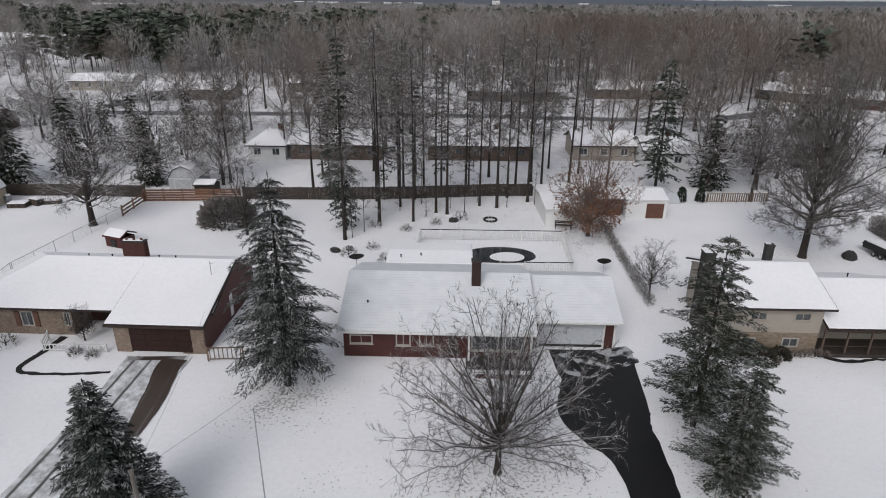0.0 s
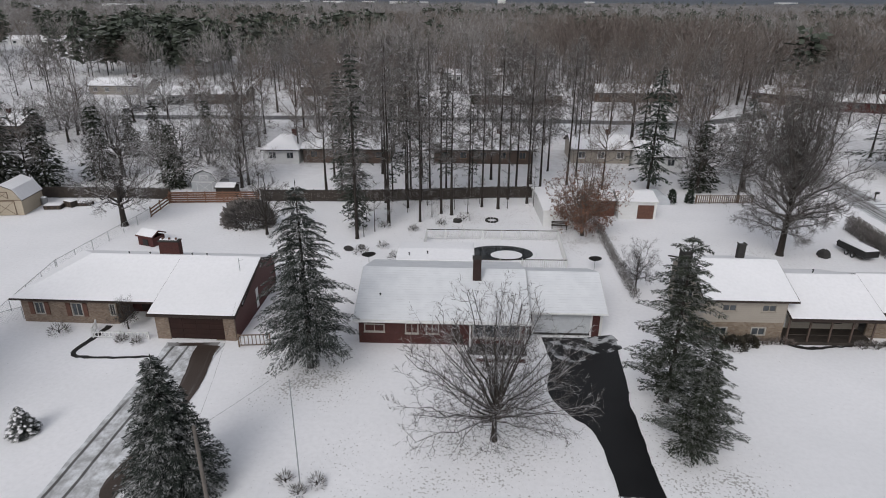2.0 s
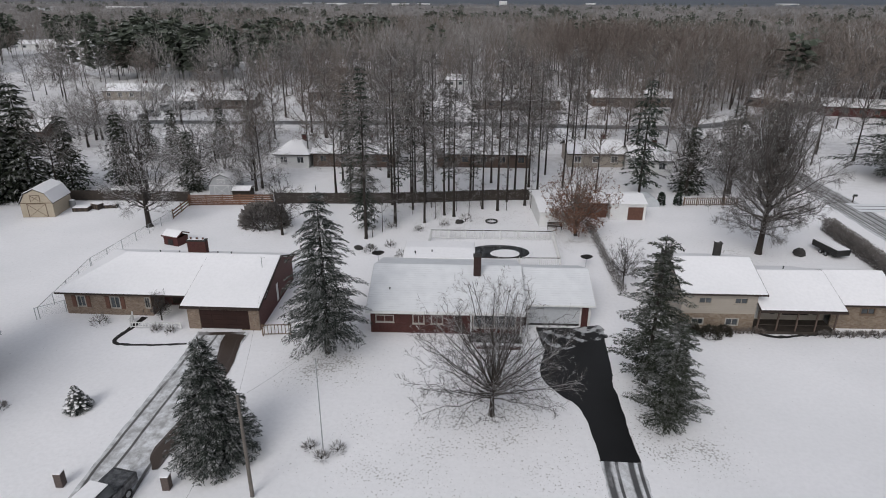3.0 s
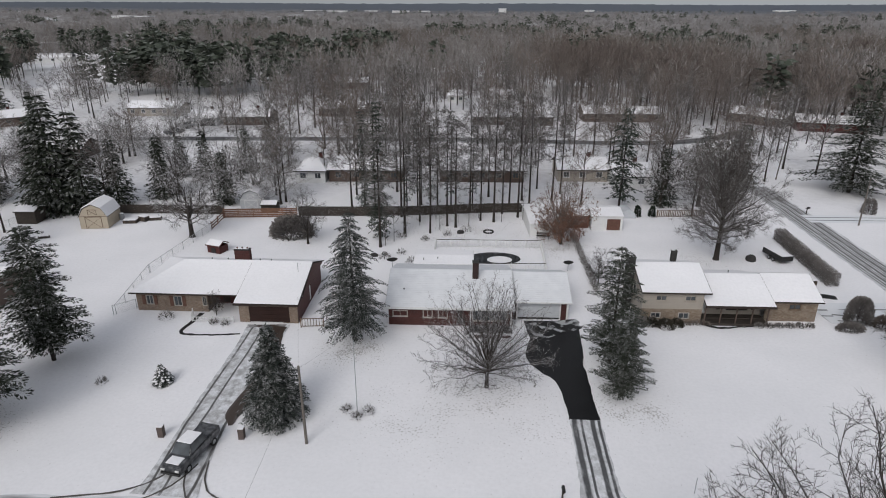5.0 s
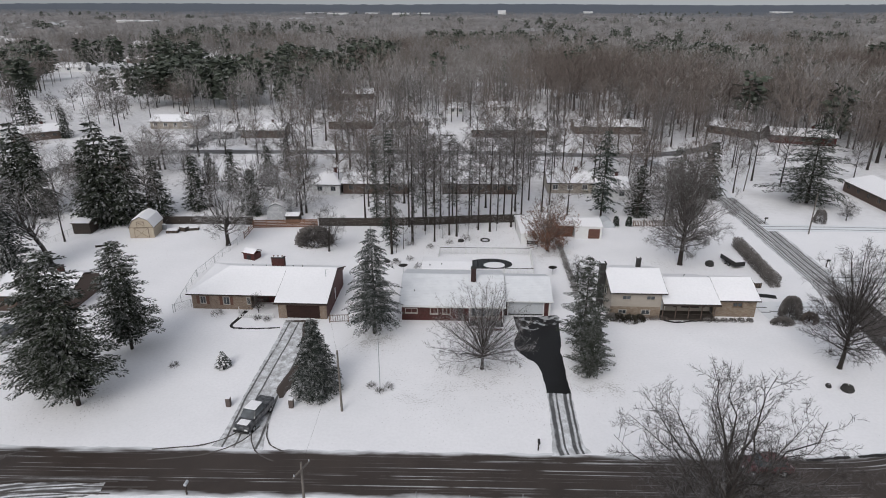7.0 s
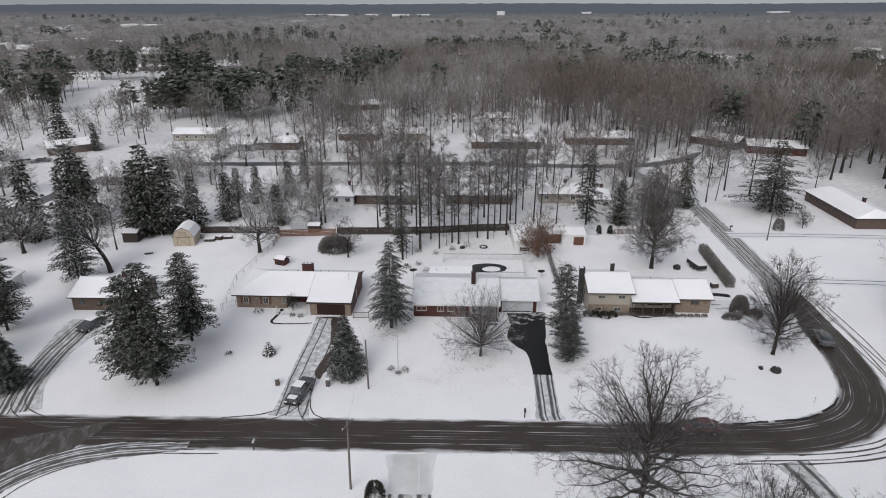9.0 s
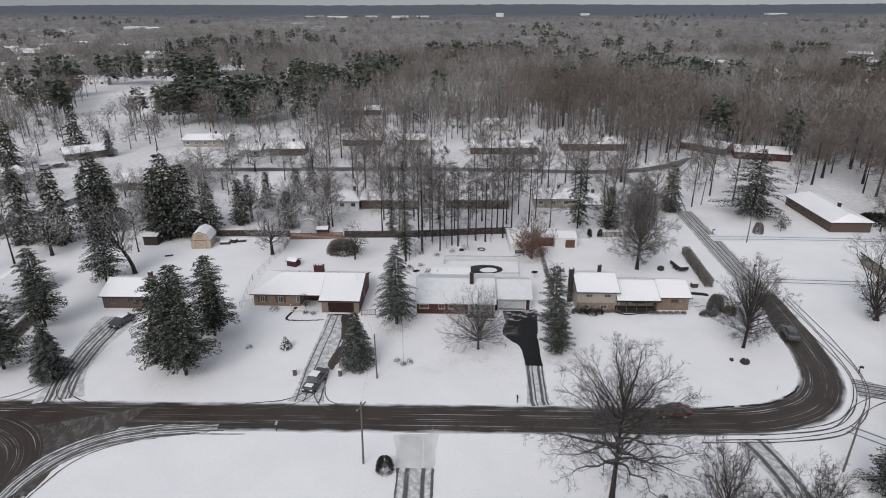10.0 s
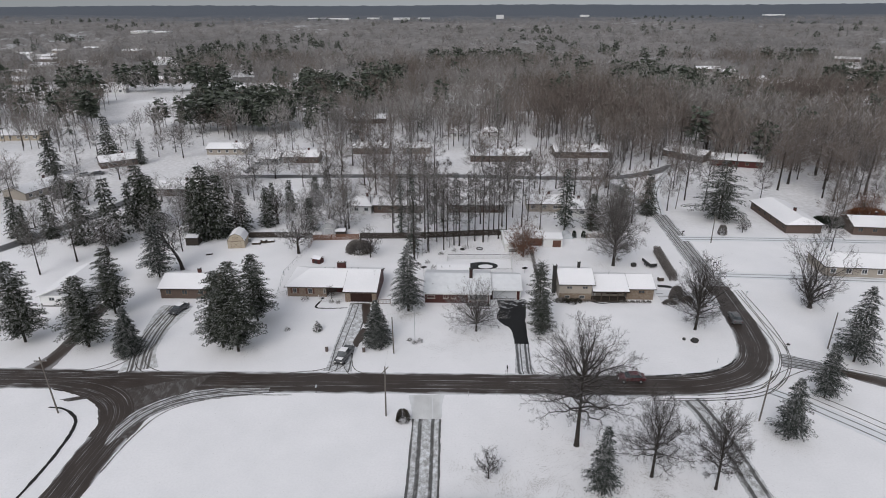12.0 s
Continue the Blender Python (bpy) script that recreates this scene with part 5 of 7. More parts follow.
def hip_house():
    h = thing("house", "tan brick ranch house with hip roof and attached garage", "house", -31.4, 51.6, 0, 0.8)
    L, P, GL, R = -9.8, -1.3, 2.9, 9.8
    D = 9.4
    wins = [(L + 1.2, L + 2.0, 0.8, 1.9), (L + 4.5, L + 5.4, 0.7, 1.9), (L + 7.9, L + 8.35, 0.8, 1.9)]
    wall(h, L, P, 0.4, -0.1, 2.3, wins, M_TANBRICK)
    for a, b, c, d in wins:
        window(h, a, b, 0.4, c, d, 2, M_PALETRIM, False)
    for a, b, c, d in wins[:2]:
        for s in (a - 0.5, b + 0.1):
            part("shutter", boxes((s, 0.33, c - 0.05, s + 0.4, 0.395, d + 0.05), bevel=0.01), M_RUST, h)
    wall(h, P, GL, 2.8, -0.1, 2.3, [(P + 0.8, P + 1.7, 0.05, 2.1)], M_REDSIDE)
    part("front_door", boxes((P + 0.8, 2.86, 0.05, P + 1.7, 2.92, 2.1)), M_DARKTRIM, h)
    wall(h, 0.6, 2.8, P, -0.1, 2.3, [], M_TANBRICK, flip=True)
    wall(h, -1.6, 2.8, GL + 0.3, -0.1, 2.3, [], M_REDSIDE, -0.2, flip=True)
    g0, g1 = GL + 0.3, R + 0.1
    wall(h, g0, g1, -1.8, -0.1, 2.25, [(g0 + 1.15, g1 - 0.95, -0.05, 2.0)], M_TANBRICK)
    garage_door(h, g0 + 1.15, g1 - 0.95, -1.8, 2.0, M_BROWNDOOR, 4, 4)
    part("lintel", boxes((g0 + 1.0, -1.83, 2.0, g1 - 0.8, -1.803, 2.2)), M_STONE, h)
    wall(h, -1.6, D, g1, -0.1, 2.25, [(3.6, 4.4, 0.1, 2.1)], M_REDSIDE, flip=True)
    part("side_door", boxes((g1 - 0.12, 3.6, 0.1, g1 - 0.07, 4.4, 2.1)), M_WHITE, h)
    wall(h, L, R, D, -0.1, 2.3, [], M_TANBRICK, -0.2)
    wall(h, 0.6, D, L, -0.1, 2.3, [], M_TANBRICK, -0.2, flip=True)
    bm = bmesh.new()
    ym = 5.4
    # front slope over the garage runs to the same ridge as the main roof
    roof_pts = [(GL - 0.2, -2.1, 2.4), (R + 0.35, -2.1, 2.4), (R + 0.35, ym, 4.5), (GL - 0.2, ym, 4.5)]
    t = [bm.verts.new(p) for p in roof_pts]
    b = [bm.verts.new((x, y, z - 0.2)) for x, y, z in roof_pts]
    bm.faces.new(t)
    bm.faces.new(b[::-1])
    for i in range(4):
        bm.faces.new((t[i], b[i], b[(i + 1) % 4], t[(i + 1) % 4]))
    part("garage_roof", bm, M_DARKTRIM, h)
    bm = bmesh.new()
    t = [bm.verts.new((x + (0.05 if i in (0, 3) else -0.05), y + (0.05 if i < 2 else 0), z + 0.085)) for i, (x, y, z) in enumerate(roof_pts)]
    b = [bm.verts.new((v.co.x, v.co.y, v.co.z - 0.07)) for v in t]
    bm.faces.new(t)
    bm.faces.new(b[::-1])
    for i in range(4):
        bm.faces.new((t[i], b[i], b[(i + 1) % 4], t[(i + 1) % 4]))
    bmesh.ops.bevel(bm, geom=bm.edges[:], offset=0.03, segments=1, affect="EDGES")
    part("snow_cover", bm, M_ROOFSNOW, h, "even snow cover over the garage")
    roof(h, L - 0.6, R + 0.3, -0.1, 2 * ym + 0.1, 2.42, 4.47, hip0=4.6)
    part("gutter", boxes((GL - 0.2, -2.22, 2.22, R + 0.35, -2.11, 2.34), bevel=0.02), M_DARKTRIM, h)
    bm = bmesh.new()
    v = [bm.verts.new(p) for p in ((g1, -1.6, 2.25), (g1, 2 * ym, 2.25), (g1, ym, 4.25))]
    w = [bm.verts.new((p.co.x - 0.2, p.co.y, p.co.z)) for p in v]
    bm.faces.new(v)
    bm.faces.new(w[::-1])
    for i in range(3):
        bm.faces.new((v[i], w[i], w[(i + 1) % 3], v[(i + 1) % 3]))
    part("gable", bm, M_REDSIDE, h)
    chimney(h, 0.0, 1.9, 6.6, 7.3, 3.2, 5.3, M_REDBRICK, 3)
    vents(h, [(x, 6.0, 4.3) for x in (-2.6, -0.6, 3.4, 4.8)])
    part("antenna", tubes(((R - 1.0, 3.4, 3.9), (R - 1.0, 3.4, 5.2), 0.03), ((R - 1.0, 3.4, 5.0), (R - 0.6, 3.4, 5.1), 0.015)), M_METAL, h)
    return h


def split_house():
    h = thing("house", "beige split-level house with stone base and snowy roofs", "house", 20.8, 53.0, 0, 1.7)
    A0, A1, B1, C1 = -3.5, 3.3, 10.8, 16.6
    D = 8.4
    up = [(A0 + 1.5, A0 + 2.65, 2.8, 3.38), (A0 + 4.75, A0 + 5.9, 2.8, 3.38)]
    low = [(A0 + 1.15, A0 + 2.2, 0.6, 1.22), (A0 + 4.25, A0 + 5.4, 0.55, 1.25)]
    wall(h, A0, A1, 0, -0.1, 1.75, low, M_STONE)
    wall(h, A0, A1, -0.03, 1.75, 3.75, up, M_BEIGE, 0.23)
    for a, b, c, d in up:
        window(h, a, b, -0.03, c, d, 2, M_BEIGE)
    for a, b, c, d in low:
        window(h, a, b, 0, c, d, 2, M_PALETRIM, False)
    wall(h, 0.2, D, A0, -0.1, 3.75, [], M_BEIGE, -0.2, flip=True)
    wall(h, 0.2, D, A1, -0.1, 3.75, [], M_BEIGE, flip=True)
    wall(h, A0, A1, D, -0.1, 3.75, [], M_BEIGE, -0.2)
    gable(h, A0, -0.3, D + 0.3, 3.75, 5.4, M_BEIGE, side=-1)
    gable(h, A1, -0.3, D + 0.3, 3.75, 5.4, M_BEIGE)
    roof(h, A0 - 0.35, A1 + 0.6, -0.6, D + 0.6, 3.98, 5.65)
    win = part("window", boxes((A0 - 0.24, 2.2, 2.5, A0 - 0.19, 3.0, 3.4)), M_GLASS, h)
    for a in (2.1, 3.0):
        part("window_jamb", boxes((A0 - 0.27, a, 2.4, A0 - 0.2, a + 0.1, 3.5)), M_PALETRIM, win)
    chimney(h, A0 - 1.0, A0 - 0.21, 3.6, 4.6, -0.1, 6.4, M_STONEGREY)
    chimney(h, A1 - 2.4, A1 - 1.8, 5.2, 5.7, 4.8, 6.6, M_STONEGREY)
    # porch wing
    pf = 1.9
    holes = [(A1 + 0.5, A1 + 1.3, 0.3, 2.2), (A1 + 3.6, A1 + 5.9, 0.9, 2.15)]
    wall(h, A1 + 0.02, B1, pf, -0.1, 2.35, holes, M_BEIGE)
    window(h, *holes[1][:2], pf, *holes[1][2:], 3, M_DARKTRIM)
    part("front_door", boxes((A1 + 0.5, pf + 0.06, 0.3, A1 + 1.3, pf + 0.11, 2.2)), M_WHITE, h)
    part("porch_floor", boxes((A1 + 0.05, -0.5, -0.05, B1, pf - 0.01, 0.25), bevel=0.02), M_DARKWOOD, h, "dark porch floor")
    for k in range(5):
        x = A1 + 0.25 + k * (B1 - A1 - 0.5) / 4
        part("porch_post", boxes((x - 0.06, -0.42, 0.25, x + 0.06, -0.3, 2.4)), M_BROWNSIDE, h)
    part("porch_rail", boxes((A1 + 0.3, -0.39, 0.85, B1 - 0.3, -0.33, 0.9)), M_DARKWOOD, h)
    for x in (A1 + 2.4, A1 + 6.4):
        part("shutter", boxes((x, pf - 0.06, 0.85, x + 0.4, pf - 0.005, 2.2)), M_DARKTRIM, h)
    roof(h, A1 + 0.03, B1 + 0.3, -0.9, D + 0.9, 2.6, 4.35)
    # end wing
    ew = [(B1 + 2.6, B1 + 3.9, 1.5, 2.1)]
    wall(h, B1 + 0.02, C1, 0.9, -0.1, 2.35, ew, M_STONE)
    window(h, *ew[0][:2], 0.9, *ew[0][2:], 2, M_WOOD)
    wall(h, 1.1, D, C1, -0.1, 2.35, [], M_STONE, flip=True)
    wall(h, A1, C1, D, -0.1, 2.35, [], M_BEIGE, -0.2)
    gable(h, C1, 0.9, D, 2.35, 4.1, M_BEIGE)
    roof(h, B1 + 0.32, C1 + 0.4, 0.4, D + 0.4, 2.6, 4.3)
    part("gutter", boxes((A1 + 0.03, -1.02, 2.4, B1 + 0.3, -0.91, 2.52), bevel=0.02), M_DARKTRIM, h)
    vents(h, [(A1 + 4.5, 5.2, 4.2)])
    return h


ranch_house()
hip_house()
split_house()


def plain_house(x, y, rz, width, depth, walls, label, door=0.0, hip=0.0, eave=2.5, rise=1.7):
    """A plain one-storey house of the wider neighbourhood; its front faces -y before it is turned."""
    h = thing("house", label, "house", x, y, 0, rz, "houses of the neighbourhood")
    w, d = width / 2, depth
    n = max(2, int(width / 3.2))
    holes = []
    for k in range(n):
        a = -w + width * (k + 0.5) / n
        holes.append((a - 0.6, a + 0.6, 0.9, 2.0))
    if door:
        holes = [q for q in holes if q[1] < w - door - 0.6] + [(w - door - 0.4, w - 0.4, -0.05, 2.1)]
    wall(h, -w, w, 0, -0.1, eave - 0.15, holes, walls)
    for q in holes:
        if q[2] < 0:
            # Grey garage: black panels stand in for the unlit inside of an open door.
            garage_door(h, q[0], q[1], 0, 2.1, M_GREYPAINT if walls is not M_GREYSIDE else M_BLACK, 4, 2)
        else:
            window(h, q[0], q[1], 0, q[2], q[3], 2, M_WOOD if walls in (M_BROWNSIDE, M_REDSIDE) else M_WHITE)
    wall(h, 0.2, d, -w, -0.1, eave - 0.15, [], walls, -0.2, flip=True)
    wall(h, 0.2, d, w, -0.1, eave - 0.15, [], walls, flip=True)
    wall(h, -w, w, d, -0.1, eave - 0.15, [], walls, -0.2)
    if not hip:
        gable(h, -w, -0.2, d + 0.2, eave - 0.15, eave + rise - 0.25, walls, side=-1)
        gable(h, w, -0.2, d + 0.2, eave - 0.15, eave + rise - 0.25, walls)
    roof(h, -w - 0.4, w + 0.4, -0.6, d + 0.6, eave, eave + rise, hip, hip)
    chimney(h, w * 0.3, w * 0.3 + 0.7, d / 2 + 0.3, d / 2 + 0.9, eave + rise - 0.5, eave + rise + 0.8, M_REDBRICK)
    return h


HOUSES = (
    (-63, 49.5, 2, 10.5, 8, M_BROWNSIDE, "small brown ranch house behind pines", 0, 0),
    (-35.5, 108, 2, 6, 9, M_WHITESIDE, "white garden room with a snowy hip roof", 0, 2.5),
    (-24.5, 109.5, 2, 15, 9, M_BROWNSIDE, "long brown ranch house among slim trees", 0, 0),
    (-1, 111, 2, 17, 9, M_BROWNSIDE, "low brown ranch house behind the woodland strip", 0, 0),
    (28.5, 108.5, 2, 7, 9, M_WHITESIDE, "white house behind the spruces", 0, 0),
    (19.5, 113, 2, 10, 8, M_BEIGE, "pale house wing behind the pines", 0, 0),
    (-83, 166, 3, 8, 8, M_GREYSIDE, "grey garage with black panels for its dark open doorway", 4.6, 0),
    (-71, 169, 3, 14, 8, M_BROWNSIDE, "long brown house beside the far street", 0, 0),
    (-106, 182, 3, 17, 8, M_BEIGE, "long pale house on an open snowy lot", 0, 0),
    (-27, 187, 3, 11, 8, M_BEIGE, "pale ranch house across the far street", 0, 0),
    (-46, 186, 3, 15, 8, M_BROWNSIDE, "brown ranch house across the far street", 0, 0),
    (8, 175, 2, 24, 10, M_BROWNSIDE, "long brown ranch house in the trees", 0, 0),
    (42, 183, 2, 24, 9, M_BROWNSIDE, "low dark ranch house at the wood's edge", 0, 0),
    (81, 183, -45, 17, 9, M_BROWNSIDE, "brick house with snowy roof beneath the woods", 0, 0),
    (98, 171, -14, 18, 9, M_REDSIDE, "long brick house wing beneath the woods", 0, 0),
    (83.5, 108.5, -88, 22, 9.5, M_BROWNSIDE, "low house with snow-patched roof beyond the bend", 0, 2),
    (107, 97, -4, 11, 9, M_BROWNSIDE, "house half hidden behind bare trees", 0, 0),
    (92, 68.5, -2, 24, 9, M_BEIGE, "long pale house along the snowy lane", 0, 3.5),
    (-143.6, 124, 75, 18, 10, M_BEIGE, "long pale house with cars beside it", 0, 0),
    (-140, 160, 39, 13, 9, M_BROWNSIDE, "ranch house with cars in its drive", 0, 0),
    (-216, 205, 6, 22, 9, M_YELLOWSIDE, "pale yellow house at the edge of the gardens", 0, 0),
    (-100, 123, 4, 14, 8, M_BROWNSIDE, "low brown house beside the curving street", 0, 0),
    (-120, 250, 5, 22, 9, M_WHITESIDE, "white house among the far pines", 0, 0),
    (-60, 255, 5, 20, 9, M_BROWNSIDE, "brown house among the far pines", 0, 0),
    (-10.8, 219, 0, 6, 6, M_WHITESIDE, "small white house behind the trees", 0, 0),
    (6, 222, 0, 9, 7, M_WHITESIDE, "small pale house behind the trees", 0, 0),
    (169, 213, -14, 14, 11, M_WHITESIDE, "white house in the far woods", 0, 3),
    (172, 240, -14, 14, 11, M_WHITESIDE, "two-tone white house in the far woods", 0, 3),
    (220, 305, 5, 24, 12, M_BEIGE, "house in a clearing of the woods", 0, 0),
    (-4, -18.5, 1.6, 17, 10, M_BEIGE, "house with snowy roof across the street", 0, 0),
)
for x, y, rz, w, d, m, lab, door, hip in HOUSES:
    plain_house(x, y, rz, w, d, m, lab, door, hip)


def gable_front_house(x, y, rz, width, depth, label):
    """A house whose gable end faces -y."""
    h = thing("house", label, "house", x, y, 0, rz)
    w = width / 2
    holes = [(-w + 1.9, -w + 3.1, 1.3, 2.1), (w - 3.3, w - 2.1, 1.3, 2.1)]
    wall(h, -w, w, 0, -0.1, 2.5, holes, M_WHITESIDE)
    for q in holes:
        window(h, q[0], q[1], 0, q[2], q[3], 2, M_WHITE)
    part("foundation", boxes((-w - 0.03, -0.04, -0.1, w + 0.03, -0.004, 0.22)), M_STONEGREY, h)
    for sg in (-1, 1):
        wall(h, 0.2, depth, sg * w, -0.1, 2.5, [], M_WHITESIDE, 0.2 * sg, flip=True)
    wall(h, -w, w, depth, -0.1, 2.5, [], M_WHITESIDE, -0.2)
    for yy, th in ((0.0, 0.2), (depth, -0.2)):
        bm = bmesh.new()
        a = [bm.verts.new(p) for p in ((-w, yy, 2.5), (w, yy, 2.5), (0, yy, 4.2))]
        b = [bm.verts.new((v.co.x, v.co.y + th, v.co.z)) for v in a]
        bm.faces.new(a)
        bm.faces.new(b[::-1])
        for i in range(3):
            bm.faces.new((a[i], b[i], b[(i + 1) % 3], a[(i + 1) % 3]))
        bmesh.ops.recalc_face_normals(bm, faces=bm.faces[:])
        part("gable", bm, M_GREYSIDE, h)
    for nm, lift, th, e, mat in (("roof", 0.0, 0.2, 0.5, M_WHITE), ("snow_cover", 0.08, 0.07, 0.45, M_ROOFSNOW)):
        bm = bmesh.new()
        prof = [(-w - e, 2.42 + lift), (0, 4.45 + lift), (w + e, 2.42 + lift)]
        v = [[bm.verts.new((u, yy, z - d)) for u, z in prof] for d in (0.0, th) for yy in (-e, depth + e)]
        for i in range(2):
            bm.faces.new((v[0][i], v[0][i + 1], v[1][i + 1], v[1][i]))
            bm.faces.new((v[2][i + 1], v[2][i], v[3][i], v[3][i + 1]))
            bm.faces.new((v[0][i], v[2][i], v[2][i + 1], v[0][i + 1]))
            bm.faces.new((v[1][i + 1], v[3][i + 1], v[3][i], v[1][i]))
        for i in (0, 2):
            bm.faces.new((v[0][i], v[1][i], v[3][i], v[2][i]))
        bmesh.ops.recalc_face_normals(bm, faces=bm.faces[:])
        part(nm, bm, mat, h)
    vents(h, [(1.2, 5.0, 4.2)])
    return h


gable_front_house(-87.3, 44.4, 3, 8.8, 14, "white house with a grey gable front and snowy roof")


# ---- garden and street trees among the far houses ----
def clear_of_houses(x, y):
    for hx, hy, rz, w, d, *_ in HOUSES:
        c, s = math.cos(radians(rz)), math.sin(radians(rz))
        u, v = (x - hx) * c + (y - hy) * s, -(x - hx) * s + (y - hy) * c
        if abs(u) < w / 2 + 1.5 and -2.0 < v < d + 2:
            return False
    return True


def neighbourhood_trees():
    r = random.Random(42)
    named = ((-157, 125), (-160, 164), (-153, 189), (-133, 177), (-123, 198), (-90, 198), (-94, 125), (-83, 128), (-61, 136), (-58, 158.5), (-36.6, 95), (-40, 161), (-30, 161), (-16, 121), (7, 190), (11, 127), (13, 118), (19, 124), (29.5, 160), (31, 131), (52, 160), (65, 179), (71, 143), (107, 148), (122, 160), (89, 84), (33, 103), (57, 116))
    spots = [(x, y) for x, y in named]
    for x0, x1, y0, y1, n in ((-58, 46, 121, 146, 20), (-62, 50, 157, 172, 15), (-62, 52, 190, 214, 28), (-168, -66, 86, 145, 14), (-190, -66, 172, 235, 28), (60, 135, 116, 168, 14), (96, 150, 60, 110, 12), (112, 150, 110, 170, 10), (56, 75, 160, 185, 8), (-30, 20, 96, 106, 6)):
        for _ in range(n):
            for _ in range(20):
                x, y = r.uniform(x0, x1), r.uniform(y0, y1)
                if clear_of_houses(x, y) and all((x - a) ** 2 + (y - b) ** 2 > 9 for a, b in spots):
                    spots.append((x, y))
                    break
    for k in range(46):
        x, y = (r.uniform(-130, -26), r.uniform(89, 146)) if k < 34 else (r.uniform(-130, -60), r.uniform(152, 210))
        if clear_of_houses(x, y) and not (-122 < x < -104 and y > 70):
            tree_thing("bare_tree", LOWPALE[r.randrange(3)], x, y, "broad bare garden tree with snowy limbs", r.uniform(0.7, 1.15), r.uniform(0, 360), r.uniform(0.8, 1.3), "broad trees of the far gardens")
    for x, y in ((62, 196), (70, 205), (78, 199), (86, 204), (94, 194), (102, 200), (112, 188), (118, 176), (128, 186), (140, 194), (150, 206), (133, 208), (160, 198), (90, 216), (74, 222), (110, 214), (170, 178), (56, 212), (107, 148), (122, 160), (138, 169), (157, 188), (116, 142), (130, 150), (146, 175), (100, 140), (112, 128), (126, 136), (96, 186), (104, 178), (68, 181), (135, 128), (148, 150)):
        if clear_of_houses(x, y):
            tree_thing("bare_tree", BIGBROWN[r.randrange(2)], x, y, "large brown-twigged tree at the wood's edge", r.uniform(0.9, 1.15), r.uniform(0, 360), r.uniform(0.9, 1.2), "large trees at the wood")
    for x, y in spots:
        if not clear_of_houses(x, y):
            continue
        s = r.uniform(0.75, 1.15) * (0.75 if x < -66 else 1.0)
        wide = s * r.uniform(0.85, 1.2) * (1.25 if x < -66 else 1.0)
        tree_thing("bare_tree", WOOD[r.randrange(5)], x, y, "bare deciduous tree among the far gardens", s, r.uniform(0, 360), wide, "trees of the far gardens")


neighbourhood_trees()


def far_house(x, y, rz, w, d, h, m):
    s = thing("house", "small distant house with a snowy roof", "house", x, y, ground_height(x, y), rz, "distant houses")
    part("wall", boxes((-w / 2, 0, -1, w / 2, d, h)), m, s)
    bm = bmesh.new()
    roof_shape(bm, -w / 2 - 0.4, w / 2 + 0.4, -0.5, d + 0.5, h + 0.2, h + 2.0, 0.3)
    part("roof", bm, M_ROOFSNOW, s)
    for k in range(3):
        a = -w / 2 + w * (k + 0.5) / 3
        part("window", boxes((a - 0.8, -0.05, 1.0, a + 0.8, -0.004, 2.2)), M_GLASS, s)


r = random.Random(12)
for x, y in FAR_HOUSES:
    far_house(x, y, r.uniform(-25, 25), r.uniform(14, 24), r.uniform(8, 12), 3.0, (M_WHITESIDE, M_BEIGE, M_BROWNSIDE)[r.randrange(3)])


def far_block(x, y, w, h, label):
    s = thing("building", label, "building", x, y, ground_height(x, y), 0)
    part("wall", boxes((-w / 2, 0, -1, w / 2, 25, h)), M_WHITE, s)
    part("roof", boxes((-w / 2 - 0.5, -0.5, h, w / 2 + 0.5, 25.5, h + 1.2)), M_ROOFSNOW, s)


far_block(50, 1900, 22, 19, "white tower block above the distant woods")
for x, y, w in ((-490, 1850, 55), (-421, 1828, 60), (-329, 1874, 34), (-243, 1870, 48), (-176, 1867, 34), (335, 2130, 28), (929, 2095, 60), (-590, 1020, 30), (-545, 1000, 22)):
    far_block(x, y, w, 12.5, "long pale roof among the distant woods")


# ---- vehicles ----
def extruded(profile, y0, y1, bevel=0.05, top_in=0.0, top_z=None):
    """A side outline in x and z, drawn out from y0 to y1; points above top_z lean in by top_in."""
    bm = bmesh.new()
    rings = []
    for y, sg in ((y0, 1), (y1, -1)):
        rings.append([bm.verts.new((x, y + (sg * top_in if top_z is not None and z > top_z else 0), z)) for x, z in profile])
    n = len(profile)
    bm.faces.new(rings[0])
    bm.faces.new(rings[1][::-1])
    for i in range(n):
        bm.faces.new((rings[0][i], rings[1][i], rings[1][(i + 1) % n], rings[0][(i + 1) % n]))
    bmesh.ops.recalc_face_normals(bm, faces=bm.faces[:])
    if bevel:
        bmesh.ops.bevel(bm, geom=bm.edges[:], offset=bevel, segments=2, affect="EDGES")
    return bm


